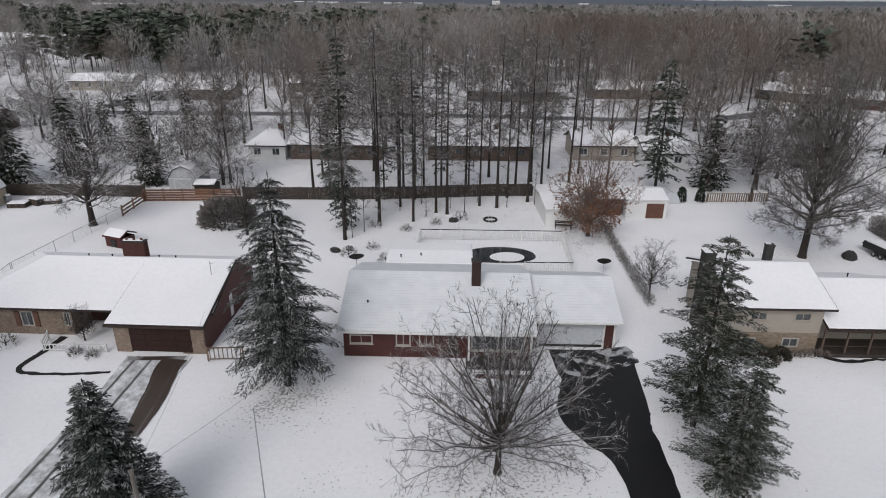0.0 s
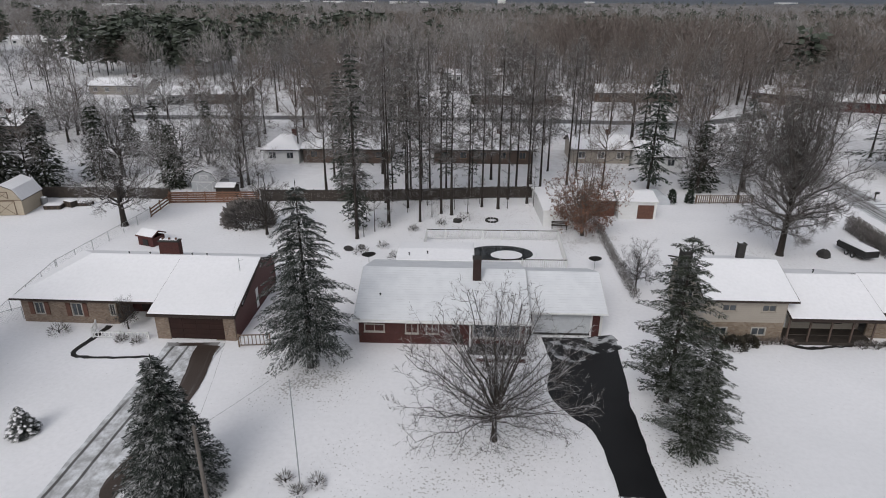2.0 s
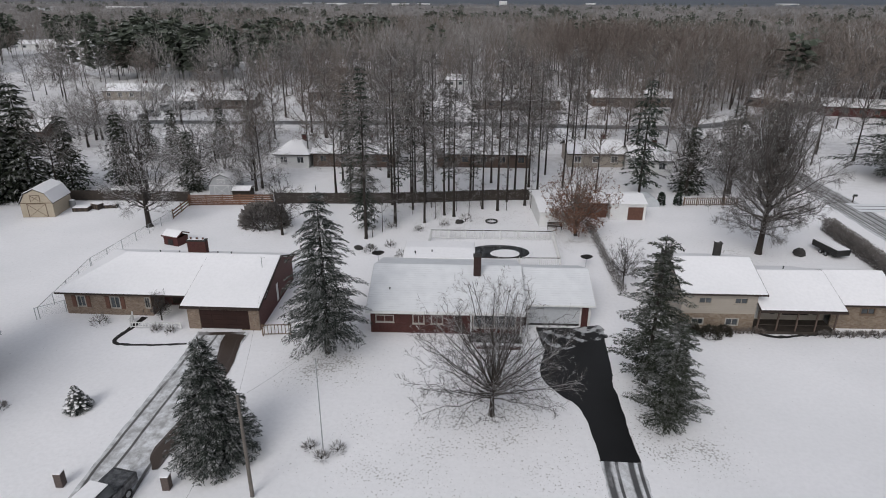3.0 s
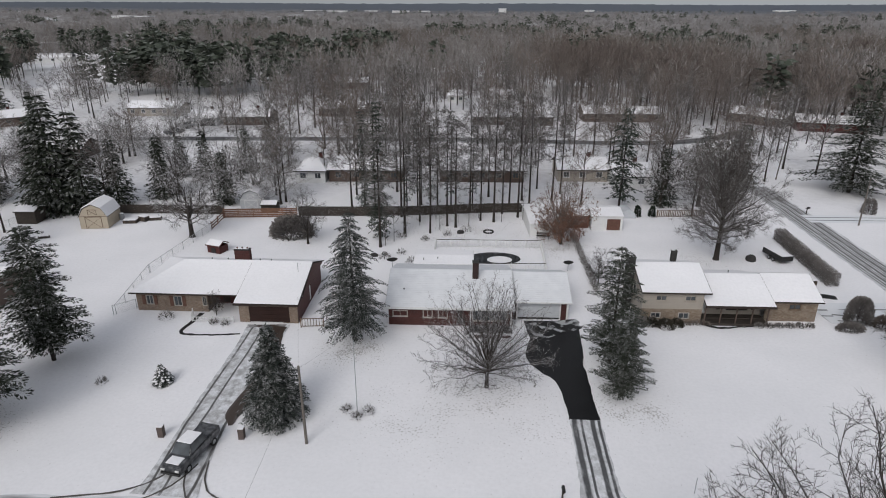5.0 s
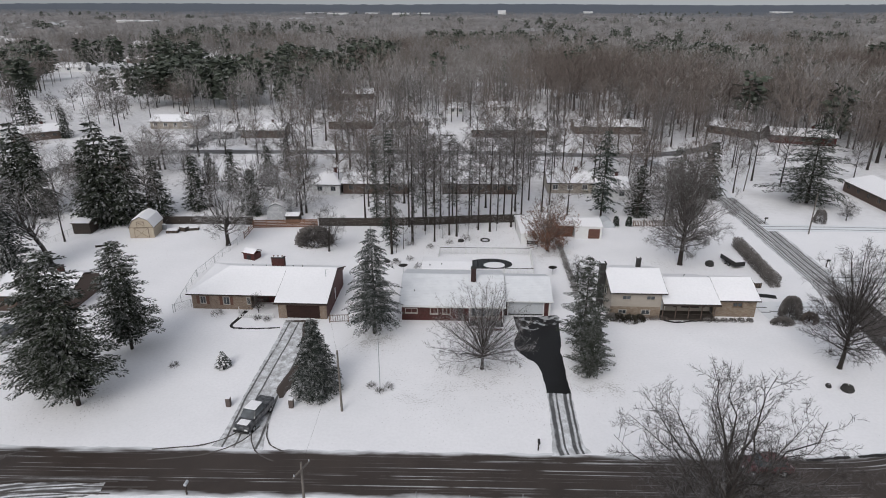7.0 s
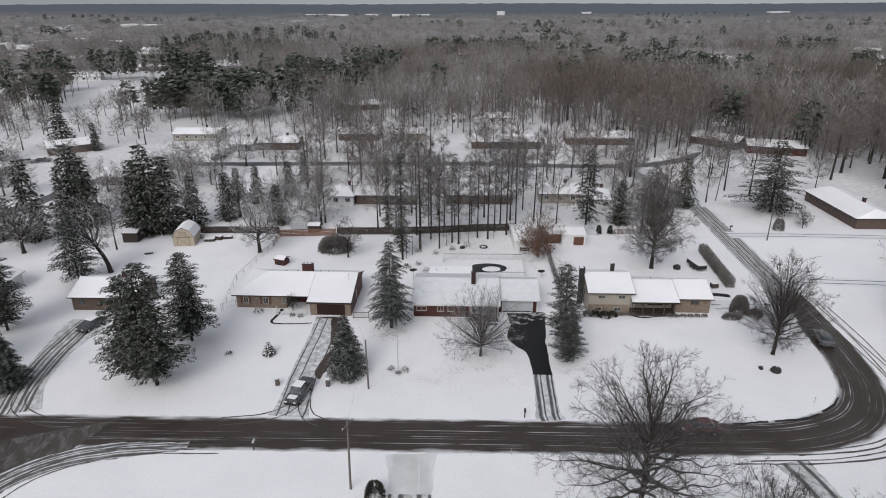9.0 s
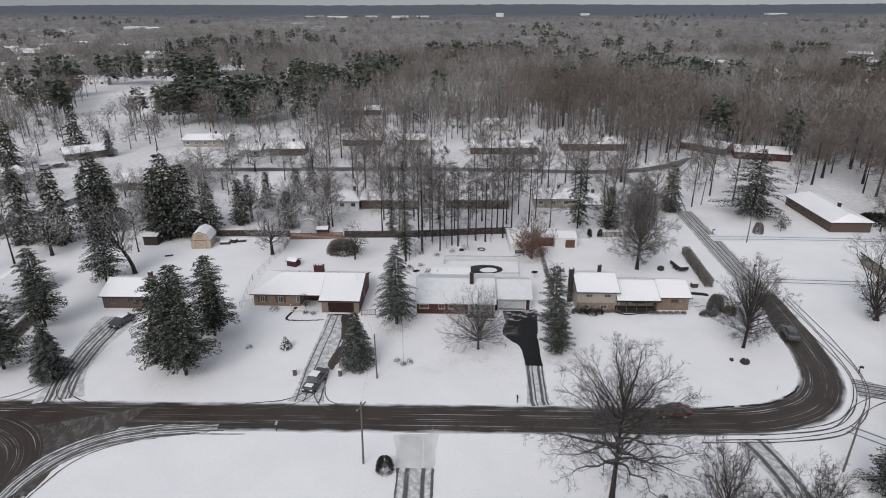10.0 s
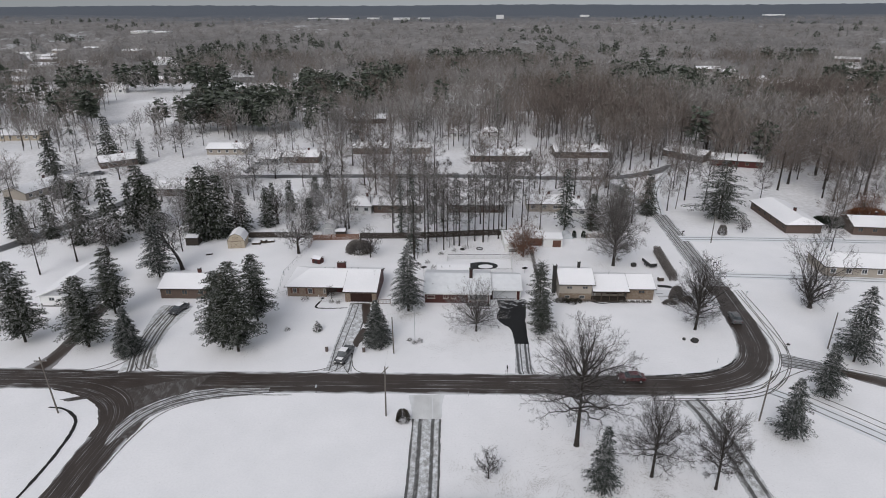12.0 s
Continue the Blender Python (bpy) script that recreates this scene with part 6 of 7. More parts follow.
def vehicle(x, y, rz, paint, label, kind="car", snow=False):
    c = thing(kind, label, "car" if kind == "car" else "truck", x, y, 0.03, rz)
    w = 0.9
    if kind == "pickup_truck":
        part("body", extruded([(-2.6, 0.45), (2.55, 0.45), (2.65, 0.8), (2.5, 1.1), (1.3, 1.18), (-2.6, 1.18)], -w, w, 0.06), paint, c)
        part("cab", extruded([(-0.9, 1.15), (1.35, 1.15), (0.75, 1.85), (-0.75, 1.88)], -w + 0.06, w - 0.06, 0.06, 0.16, 1.5), M_GLASS, c, "dark tinted cab windows")
        part("cab_roof", boxes((-0.72, -w + 0.25, 1.85, 0.72, w - 0.25, 1.92), bevel=0.03), M_ROOFSNOW if snow else paint, c, "snow on the cab roof")
        part("tailgate", boxes((-2.66, -w + 0.05, 0.6, -2.6, w - 0.05, 1.2), bevel=0.01), paint, c)
        part("bed_cover", boxes((-2.5, -w + 0.1, 1.17, -1.0, w - 0.1, 1.22), bevel=0.02), M_DARKCAR, c)
        if snow:
            part("snow_patch", boxes((1.5, -0.55, 1.13, 2.35, 0.6, 1.2), bevel=0.03), M_ROOFSNOW, c, "patch of snow on the bonnet")
        axles = (1.65, -1.65)
    else:
        part("body", extruded([(-2.25, 0.4), (2.2, 0.4), (2.3, 0.7), (2.1, 0.95), (1.1, 1.05), (-1.9, 1.08), (-2.3, 0.85)], -w, w, 0.07), paint, c)
        part("cabin", extruded([(-1.75, 1.02), (1.15, 1.02), (0.35, 1.5), (-1.05, 1.54)], -w + 0.06, w - 0.06, 0.06, 0.2, 1.3), M_GLASS, c, "dark side windows")
        part("car_roof", extruded([(-1.2, 1.47), (0.45, 1.46), (0.2, 1.54), (-0.95, 1.57)], -w + 0.24, w - 0.24, 0.03), M_ROOFSNOW if snow else paint, c)
        axles = (1.4, -1.4)
    for ax in axles:
        for sg in (-1, 1):
            wh = part("wheel", tubes(((ax, sg * (w - 0.2), 0.33), (ax, sg * (w + 0.02), 0.33), 0.34, 0.34), n=16), M_RUBBER, c)
            part("rim", tubes(((ax, sg * (w + 0.021), 0.33), (ax, sg * (w + 0.035), 0.33), 0.2, 0.17), n=12), M_METAL, wh)
    front = 2.66 if kind == "pickup_truck" else 2.28
    for sg in (-1, 1):
        part("headlight", boxes((front - 0.1, sg * 0.62 - 0.17, 0.7, front + 0.02, sg * 0.62 + 0.17, 0.88), bevel=0.02), M_WHITE, c)
        part("taillight", boxes((-front - 0.03, sg * 0.68 - 0.12, 0.8, -front + 0.08, sg * 0.68 + 0.12, 1.0), bevel=0.02), M_REDCAR, c)
    part("bumper", boxes((front - 0.12, -w + 0.05, 0.38, front + 0.05, w - 0.05, 0.55), bevel=0.03), M_BLACK, c)
    return c


vehicle(-23.7, 27.6, 259, M_DARKCAR, "dark pickup truck with a snowy cab roof in the driveway", "pickup_truck", True)
vehicle(26.0, 23.4, 182, M_REDCAR, "dark red car standing at the snowy kerb")
vehicle(51.3, 45.8, 84, M_GREYCAR, "grey car on the street bend")
vehicle(-61.6, 43.6, 255, M_DARKCAR, "dark car with snowy roof in a driveway", snow=True)
vehicle(-145.5, 146, 20, M_SILVER, "snow-covered car beside a far house", snow=True)
vehicle(-141.5, 148, 20, M_DARKCAR, "snow-covered dark car beside a far house", snow=True)
vehicle(-86.4, 163, 85, M_SILVER, "white truck before the far garage", "pickup_truck", True)
vehicle(-86, 154, 60, M_DARKCAR, "dark truck beside the far street", "pickup_truck")
vehicle(96, 70, 178, M_REDCAR, "red car on the snowy lane")


# ---- sheds ----
def shed(x, y, rz, w, d, hgt, rise, walls, label, door=None, name="shed", roof_fascia=None):
    s = thing(name, label, "shed", x, y, 0, rz)
    wall(s, -w / 2, w / 2, 0, -0.05, hgt, [], walls, 0.1)
    wall(s, -w / 2, w / 2, d, -0.05, hgt, [], walls, -0.1)
    wall(s, 0.1, d - 0.1, -w / 2, -0.05, hgt, [], walls, -0.1, flip=True)
    wall(s, 0.1, d - 0.1, w / 2, -0.05, hgt, [], walls, 0.1, flip=True)
    roof(s, -w / 2 - 0.15, w / 2 + 0.15, -0.2, d + 0.2, hgt + 0.2, hgt + 0.2 + rise, fascia=roof_fascia or walls)
    if door:
        u0, u1, top, mat = door
        dr = part("door", boxes((u0, -0.05, 0.05, u1, -0.004, top), bevel=0.01), mat, s)
        for k in range(4):
            z = 0.05 + (top - 0.05) * k / 4
            part("plank", boxes((u0 + 0.03, -0.075, z + 0.03, u1 - 0.03, -0.051, z + (top - 0.05) / 4 - 0.02)), mat, dr)
    return s


def gambrel_shed(x, y, rz, w, d, walls, label, trim, scale=1.0):
    s = thing("shed", label, "shed", x, y, 0, rz)
    prof = [(-w / 2, 0), (w / 2, 0), (w / 2, 2.0 * scale), (w * 0.32, 3.3 * scale), (0, 3.9 * scale), (-w * 0.32, 3.3 * scale), (-w / 2, 2.0 * scale)]
    bm = bmesh.new()
    a, b = [bm.verts.new((u, 0, v)) for u, v in prof], [bm.verts.new((u, d, v)) for u, v in prof]
    bm.faces.new(a)
    bm.faces.new(b[::-1])
    for i in range(7):
        bm.faces.new((a[i], b[i], b[(i + 1) % 7], a[(i + 1) % 7]))
    bmesh.ops.recalc_face_normals(bm, faces=bm.faces[:])
    part("body", bm, walls, s)
    top = [(w / 2 + 0.12, 1.92 * scale), (w * 0.33, 3.36 * scale), (0, 4.0 * scale), (-w * 0.33, 3.36 * scale), (-w / 2 - 0.12, 1.92 * scale)]
    for nm, lift, mat in (("roof", 0.0, M_SHINGLE), ("snow_cover", 0.09, M_ROOFSNOW)):
        bm = bmesh.new()
        e = 0.15 if nm == "roof" else 0.1
        v = [[bm.verts.new((u, yy, z + lift + dz)) for u, z in top] for dz in (0.0, 0.08) for yy in (-e, d + e)]
        for i in range(4):
            bm.faces.new((v[2][i], v[3][i], v[3][i + 1], v[2][i + 1]))
            bm.faces.new((v[0][i + 1], v[1][i + 1], v[1][i], v[0][i]))
            bm.faces.new((v[0][i], v[2][i], v[2][i + 1], v[0][i + 1]))
            bm.faces.new((v[1][i + 1], v[3][i + 1], v[3][i], v[1][i]))
        for i in (0, 4):
            bm.faces.new((v[0][i], v[1][i], v[3][i], v[2][i]))
        bmesh.ops.recalc_face_normals(bm, faces=bm.faces[:])
        part(nm, bm, mat, s)
    t = 0.07 * scale
    for u0, u1, z0, z1 in ((-w * 0.28, w * 0.28, 0.05, 1.9 * scale), (-w * 0.14, w * 0.14, 2.3 * scale, 3.1 * scale)):
        dr = part("door", boxes((u0, -0.03, z0, u1, -0.004, z1)), walls, s)
        part("door_trim", boxes((u0 - t, -0.06, z0, u0, -0.005, z1), (u1, -0.06, z0, u1 + t, -0.005, z1), (u0 - t, -0.06, z1, u1 + t, -0.005, z1 + t)), trim, dr)
        m = bmesh.new()
        tube(m, (u0, -0.045, z0), (u1, -0.045, z1), 0.03, n=4)
        tube(m, (u1, -0.045, z0), (u0, -0.045, z1), 0.03, n=4)
        part("cross_brace", m, trim, dr)
    part("eave_band", boxes((-w / 2, -0.04, 2.0 * scale, w / 2, -0.004, 2.08 * scale)), trim, s)
    return s


gambrel_shed(-62.8, 78.6, 8, 4.3, 5, M_YELLOWSIDE, "pale yellow barn shed with gambrel roof and crossed doors", M_WOOD)
gambrel_shed(-41.3, 90.2, 4, 3.8, 5.0, M_GREYSIDE, "grey gambrel-roofed garden shed", M_WHITE, 0.85)
shed(-75.2, 80, 4, 3.2, 3, 1.9, 0.5, M_DARKWOOD, "small dark shed with snow on its roof")
shed(8.9, 80.2, 4, 4.6, 10, 1.9, 0.5, M_WHITESIDE, "long white-walled pool shed with snowy roof")
shed(14.6, 84.6, 2, 3.6, 5, 1.9, 0.5, M_RUST, "rust-brown lean-to between the sheds")
shed(19.1, 83.7, 2, 4.9, 5.4, 2.2, 0.6, M_WHITESIDE, "white garden shed with a rust-coloured door", (0.0, 2.1, 1.9, M_RUST), roof_fascia=M_WHITE)
shed(-37.6, 88.4, 4, 2.6, 2.4, 1.3, 0.4, M_DARKWOOD, "low wooden store behind the fence")
shed(-39.6, 69.8, -18, 2.2, 1.8, 1.0, 0.5, M_REDSIDE, "small dark red kennel with snowy roof", (-0.4, 0.4, 0.8, M_BLACK), "kennel")


def half_barrel(x, y, rz, r, length, label):
    s = thing("shelter", label, "shelter", x, y, 0, rz)
    bm = bmesh.new()
    n = 14
    rings = [[bm.verts.new((r * math.cos(math.pi * k / n), yy, r * 1.05 * math.sin(math.pi * k / n))) for k in range(n + 1)] for yy in (0, length)]
    for k in range(n):
        bm.faces.new((rings[0][k], rings[1][k], rings[1][k + 1], rings[0][k + 1]))
    bm.faces.new(rings[0])
    bm.faces.new(rings[1][::-1])
    bmesh.ops.recalc_face_normals(bm, faces=bm.faces[:])
    part("cover", bm, M_GREYPAINT, s)
    part("rib", tubes(((-r, -0.02, 0), (-r, -0.02, 0.3), 0.04), ((r, -0.02, 0), (r, -0.02, 0.3), 0.04)), M_METAL, s)


half_barrel(23.8, 90, 5, 1.4, 3, "rounded grey canvas shelter")


# ---- fences ----
def fence_root(x0, y0, x1, y1, label):
    ob = thing("fence", label, "fence", x0, y0, 0, math.degrees(math.atan2(y1 - y0, x1 - x0)))
    return ob, math.hypot(x1 - x0, y1 - y0)


def board_fence(pts, hgt, mat, label):
    for (x0, y0), (x1, y1) in zip(pts, pts[1:]):
        f, run = fence_root(x0, y0, x1, y1, label)
        n = max(1, round(run / 2.4))
        step = run / n
        for k in range(n + 1):
            part("post", boxes((k * step - 0.06, 0.03, -0.1, k * step + 0.06, 0.15, hgt + 0.06)), mat, f)
        for k in range(n):
            bm = bmesh.new()
            m = int(step / 0.16)
            for i in range(m):
                a = k * step + step * i / m
                box(bm, a + 0.004, -0.012 + 0.01 * (i % 2), 0.03, a + step / m - 0.004, 0.012 + 0.01 * (i % 2), hgt + 0.03 * math.sin(i * 2.1 + k))
            box(bm, k * step, 0.03, 0.35, (k + 1) * step, 0.06, 0.43)
            box(bm, k * step, 0.03, hgt - 0.35, (k + 1) * step, 0.06, hgt - 0.27)
            part("panel", bm, mat, f, kind="stuff")


def plank_fence(x0, y0, x1, y1, hgt, rows, mat, label, gap=0.03):
    f, run = fence_root(x0, y0, x1, y1, label)
    n = max(1, round(run / 2.4))
    step = run / n
    for k in range(n + 1):
        part("post", boxes((k * step - 0.06, -0.04, -0.1, k * step + 0.06, 0.08, hgt + 0.05)), mat, f)
    h = hgt / rows
    for k in range(n):
        for r in range(rows):
            part("plank", boxes((k * step + 0.01, -0.075, r * h + gap, (k + 1) * step - 0.01, -0.045, (r + 1) * h - gap)), mat, f)


def link_fence(x0, y0, x1, y1, hgt, label):
    f, run = fence_root(x0, y0, x1, y1, label)
    n = max(1, round(run / 3))
    step = run / n
    for k in range(n + 1):
        part("post", tubes(((k * step, 0, -0.1), (k * step, 0, hgt + 0.05), 0.035), n=6), M_METAL, f)
    part("top_rail", tubes(((0, 0, hgt), (run, 0, hgt), 0.025), n=6), M_METAL, f)
    bm = bmesh.new()
    k = 0.0
    while k < run:
        for sg in (-1, 1):
            a, b = (k, k + hgt) if sg > 0 else (k + hgt, k)
            v = [bm.verts.new(p) for p in ((a, 0, 0), (a + 0.012, 0, 0), (b + 0.012, 0, hgt), (b, 0, hgt))]
            bm.faces.new(v)
        k += 0.3
    part("wire_mesh", bm, M_METAL, f, "thin galvanised wire mesh")


board_fence([(-32, 87.2), (-19.7, 88.0), (-10.5, 89.2), (0.3, 91.3), (7.3, 92)], 1.7, M_DARKWOOD, "dark weathered board fence along the back gardens")
board_fence([(-66, 86), (-56, 86.8), (-45, 87.0)], 1.6, M_DARKWOOD, "old dark board fence behind the shed")
plank_fence(-44.3, 85.4, -32.2, 86.8, 1.6, 5, M_REDWOOD, "reddish plank fence of horizontal boards")
plank_fence(-44.0, 79.6, -44.3, 85.2, 1.3, 3, M_REDWOOD, "open wooden rail fence at the garden corner", 0.12)
link_fence(-45.3, 62.5, -43.9, 79.2, 1.2, "low chain-link fence between snowy lawns")
link_fence(-43.2, 50.6, -45.3, 62.3, 1.2, "chain-link fence beside the tan brick house")
link_fence(-43.4, 50.4, -41.6, 52.2, 1.2, "short chain-link fence at the house corner")
link_fence(-78, 73, -76, 84, 1.2, "chain-link fence behind the small brown house")


def picket_fence(x0, y0, x1, y1, hgt, step, mat, label, w=0.045, rail=None):
    f, run = fence_root(x0, y0, x1, y1, label)
    n = max(1, round(run / 2.2))
    for k in range(n + 1):
        part("post", boxes((k * run / n - 0.05, -0.05, -0.1, k * run / n + 0.05, 0.05, hgt + 0.08)), mat, f)
    part("top_rail", boxes((0, -0.04, hgt - 0.07, run, 0.04, hgt)), rail or mat, f)
    part("bottom_rail", boxes((0, -0.03, 0.1, run, 0.03, 0.17)), mat, f)
    bm = bmesh.new()
    m = int(run / step)
    for i in range(m):
        a = run * (i + 0.5) / m
        box(bm, a - w / 2, -0.015, 0.17, a + w / 2, 0.015, hgt - 0.07)
    part("picket", bm, mat, f, kind="stuff")


picket_fence(28.9, 91, 37, 91.7, 1.2, 0.3, M_WOOD, "picket fence at the end of the lawn", 0.14)
PX0, PX1, PY0, PY1 = -7.6, 7.9, 66.0, 75.2
picket_fence(PX0, PY1 - 0.6, PX1, PY1, 1.2, 0.22, M_WHITE, "white picket fence behind the swimming pool", rail=M_DARKTRIM)
picket_fence(PX1, PY0 + 0.5, PX1, PY1, 1.2, 0.22, M_WHITE, "white picket fence at the pool's end")
picket_fence(-1.5, PY0, PX1, PY0 + 0.5, 1.2, 0.22, M_WHITE, "white picket fence before the swimming pool", rail=M_DARKTRIM)
picket_fence(PX0, PY0 + 3, PX0, PY1 - 0.6, 1.2, 0.22, M_WHITE, "white picket fence beside the pool steps")


# ---- swimming pool ----
def blob(cx, cy, rx, ry, z0, z1, n=44, pinch=0.18):
    """A slab with a kidney-like outline."""
    bm = bmesh.new()
    rings = []
    for z in (z0, z1):
        ring = []
        for k in range(n):
            a = 2 * math.pi * k / n
            r = 1 - pinch * math.cos(2 * a + 0.6) * (0.5 + 0.5 * math.sin(a))
            ring.append(bm.verts.new((cx + rx * r * math.cos(a), cy + ry * r * math.sin(a), z)))
        rings.append(ring)
    bm.faces.new(rings[1])
    bm.faces.new(rings[0][::-1])
    for k in range(n):
        bm.faces.new((rings[0][k], rings[0][(k + 1) % n], rings[1][(k + 1) % n], rings[1][k]))
    return bm


def pool():
    p = thing("swimming_pool", "dark kidney-shaped pool with snowy ice patch", "pool", 0.7, 70.5, 0)
    n = Nodes("dark_pool_water", 0.06, 0.0, 0.5)
    water = n.colour(n.mix(n.ramp(n.noise(0.8), 0.4, 0.7), (0.02, 0.023, 0.026), (0.045, 0.048, 0.05)))
    part("water", blob(0, 0, 4.3, 2.1, -0.03, 0.02), water, p)
    part("ice_patch", blob(1.0, -0.35, 1.85, 1.15, 0.026, 0.06, pinch=0.1), M_ROOFSNOW, p, "snow-covered sheet of ice")
    bm = bmesh.new()
    m = 56
    rows = []
    for s, z in ((1.0, 0.0), (1.0, 0.07), (1.09, 0.07), (1.11, 0.0)):
        row = []
        for k in range(m):
            a = 2 * math.pi * k / m
            r = (1 - 0.18 * math.cos(2 * a + 0.6) * (0.5 + 0.5 * math.sin(a))) * (1 + (s - 1) * (1 if abs(math.cos(a)) > 0.7 else 1.6))
            row.append(bm.verts.new((4.3 * r * math.cos(a), 2.1 * r * math.sin(a), z)))
        rows.append(row)
    for a, b in zip(rows, rows[1:]):
        for k in range(m):
            bm.faces.new((a[k], a[(k + 1) % m], b[(k + 1) % m], b[k]))
    bmesh.ops.recalc_face_normals(bm, faces=bm.faces[:])
    part("coping", bm, M_ROOFSNOW, p, "snow-covered pool edge")
    for y in (-0.25, 0.25):
        part("ladder_rail", tubes(((-4.6, y, 0), (-4.6, y, 0.7), 0.025), ((-4.6, y, 0.7), (-4.2, y, 0.75), 0.025), ((-4.2, y, 0.75), (-4.0, y, 0), 0.025)), M_METAL, p)


pool()


# ---- shrubs, hedges ----
def shrub_mesh(seed, rx, ry, h, count, blade, box_like=False, slim=0.2):
    r = random.Random(seed)
    m = Mesher()
    for _ in range(count):
        if box_like:
            u, v, w = r.uniform(-1, 1), r.uniform(-1, 1), r.random()
            edge = max(abs(v), w)
            p = Vector((rx * u, ry * v * (1 if edge > 0.6 else 1.2), h * w))
            d = Vector((r.gauss(0, 0.5), v + r.gauss(0, 0.4), 0.3 + w + r.gauss(0, 0.3))).normalized()
        else:
            a, z = r.uniform(0, 6.283), r.random()
            s = math.sqrt(max(0, 1 - (z * 1.02 - 0.15) ** 2)) * r.uniform(0.6, 1.0)
            p = Vector((rx * s * math.cos(a), ry * s * math.sin(a), h * z))
            d = Vector((math.cos(a) * s, math.sin(a) * s, 0.25 + z * 0.9 + r.gauss(0, 0.2))).normalized()
        m.leaf(p - d * blade * 0.4, d, d.cross(Vector((r.gauss(0, 1), r.gauss(0, 1), r.gauss(0, 1)))).normalized(), blade * r.uniform(0.6, 1.2), blade * slim)
    return m


def shrub(x, y, rx, ry, h, label, mat=None, seed=0, count=None, blade=0.35, name="shrub", rz=0.0, box_like=False, group="", slim=0.2):
    n = count or int(260 * max(1.0, rx * ry + rx * h))
    me = shrub_mesh(seed or int(abs(x * 13 + y * 7)), rx, ry, h, n, blade, box_like, slim).mesh("foliage", mat or M_SHRUB)
    s = thing(name, label, "bush" if name != "hedge" else "hedge", x, y, -0.02, rz, group)
    ob = new("foliage", me)
    ob.parent = s
    st = part("stem", tubes(((0, 0, -0.05), (0, 0, h * 0.6), 0.06, 0.03), ((0, 0, h * 0.2), (rx * 0.5, 0.1, h * 0.6), 0.04, 0.02), ((0, 0, h * 0.2), (-rx * 0.5, -0.1, h * 0.6), 0.04, 0.02), n=5), M_BARK, s)
    return s


shrub(-30.4, 77.6, 3.4, 2.2, 3.0, "large dense bush with snow on its twigs", blade=0.6, count=3500)
shrub(-11.0, 10.6, 1.1, 1.0, 1.9, "round dark bush beside the pole", M_SNOWBUSH, count=1600, blade=0.26)
laden = tree_thing("spruce_tree", SPRUCE, -31.0, 37.4, "small round snow-laden spruce on the lawn", 0.24, 0, 0.37)
pads, drift = bmesh.new(), random.Random(77)
for k in range(70):
    u = (k + drift.random()) / 70
    a, out = k * 2.4 + drift.uniform(-0.3, 0.3), 2.5 * (1 - u) ** 0.75 * drift.uniform(0.8, 1.0)
    wide = drift.uniform(0.22, 0.42) * (1.15 - 0.5 * u)
    bmesh.ops.create_icosphere(pads, subdivisions=2, radius=1, matrix=Matrix.Translation((out * math.cos(a), out * math.sin(a), 0.9 + 7.6 * u)) @ Matrix.Rotation(a, 4, "Z") @ Matrix.Rotation(0.35, 4, "Y") @ Matrix.Diagonal((wide * 1.4, wide, 0.22, 1)))
part("snow_clumps", pads, M_ROOFSNOW, laden, "pads of snow on the boughs")
shrub(42.2, 54.6, 1.5, 1.35, 3.0, "tall rounded bush at the house end", M_SHRUB, count=6000, blade=0.26)
shrub(66.3, 95.8, 1.2, 1.2, 2.6, "upright rounded bush on a snowy lawn", M_SHRUB, count=1800, blade=0.3)
tree_thing("bare_tree", SMALL, 72.4, 97.6, "small round-headed bare tree on a snowy lawn", 0.85, 15, 1.1)
shrub(44.3, 53.4, 1.1, 1.0, 1.3, "low brown bush beside the drive", M_BROWNTWIG, count=900)
for x, y, s in ((18.4, 52.3, 1.0), (19.9, 51.8, 1.15), (21.3, 52.4, 0.9)):
    shrub(x, y, s * 0.9, s * 0.8, s * 0.8, "round clipped bush capped with snow by the wall corner", M_SNOWBUSH, count=900, blade=0.25, group="clipped wall bushes")
shrub(40.4, 52.6, 1.6, 0.8, 0.8, "low juniper bush capped with snow", M_SHRUB, count=1600, blade=0.28)
for x, y in ((25.6, 91), (28.1, 91.2)):
    shrub(x, y, 0.6, 0.6, 1.9, "small clipped evergreen by the picket fence", M_DARKGREEN, count=500, group="clipped evergreens")
for x, y in ((17.3, 52.3), (18.3, 52.9)):
    shrub(x, y, 0.9, 0.7, 0.8, "snow-capped low shrub by the house wall", M_SHRUB, count=500, group="wall shrubs")
for k in range(7):
    shrub(20.2 + k * 0.75, 52.5 + 0.02 * k, 0.5, 0.3, 0.45 + 0.12 * (k % 3), "bare brown shrub along the stone wall", M_BROWNTWIG, seed=90 + k, count=150, blade=0.35, slim=0.05, group="foundation shrubs")
for k in range(6):
    shrub(30.4 + k * 1.15, 52.6 + 0.06 * k, 0.55, 0.4, 0.5, "snow-capped bed plant along the wall", M_SHRUB, seed=110 + k, count=200, blade=0.3, slim=0.1, group="bed plants")
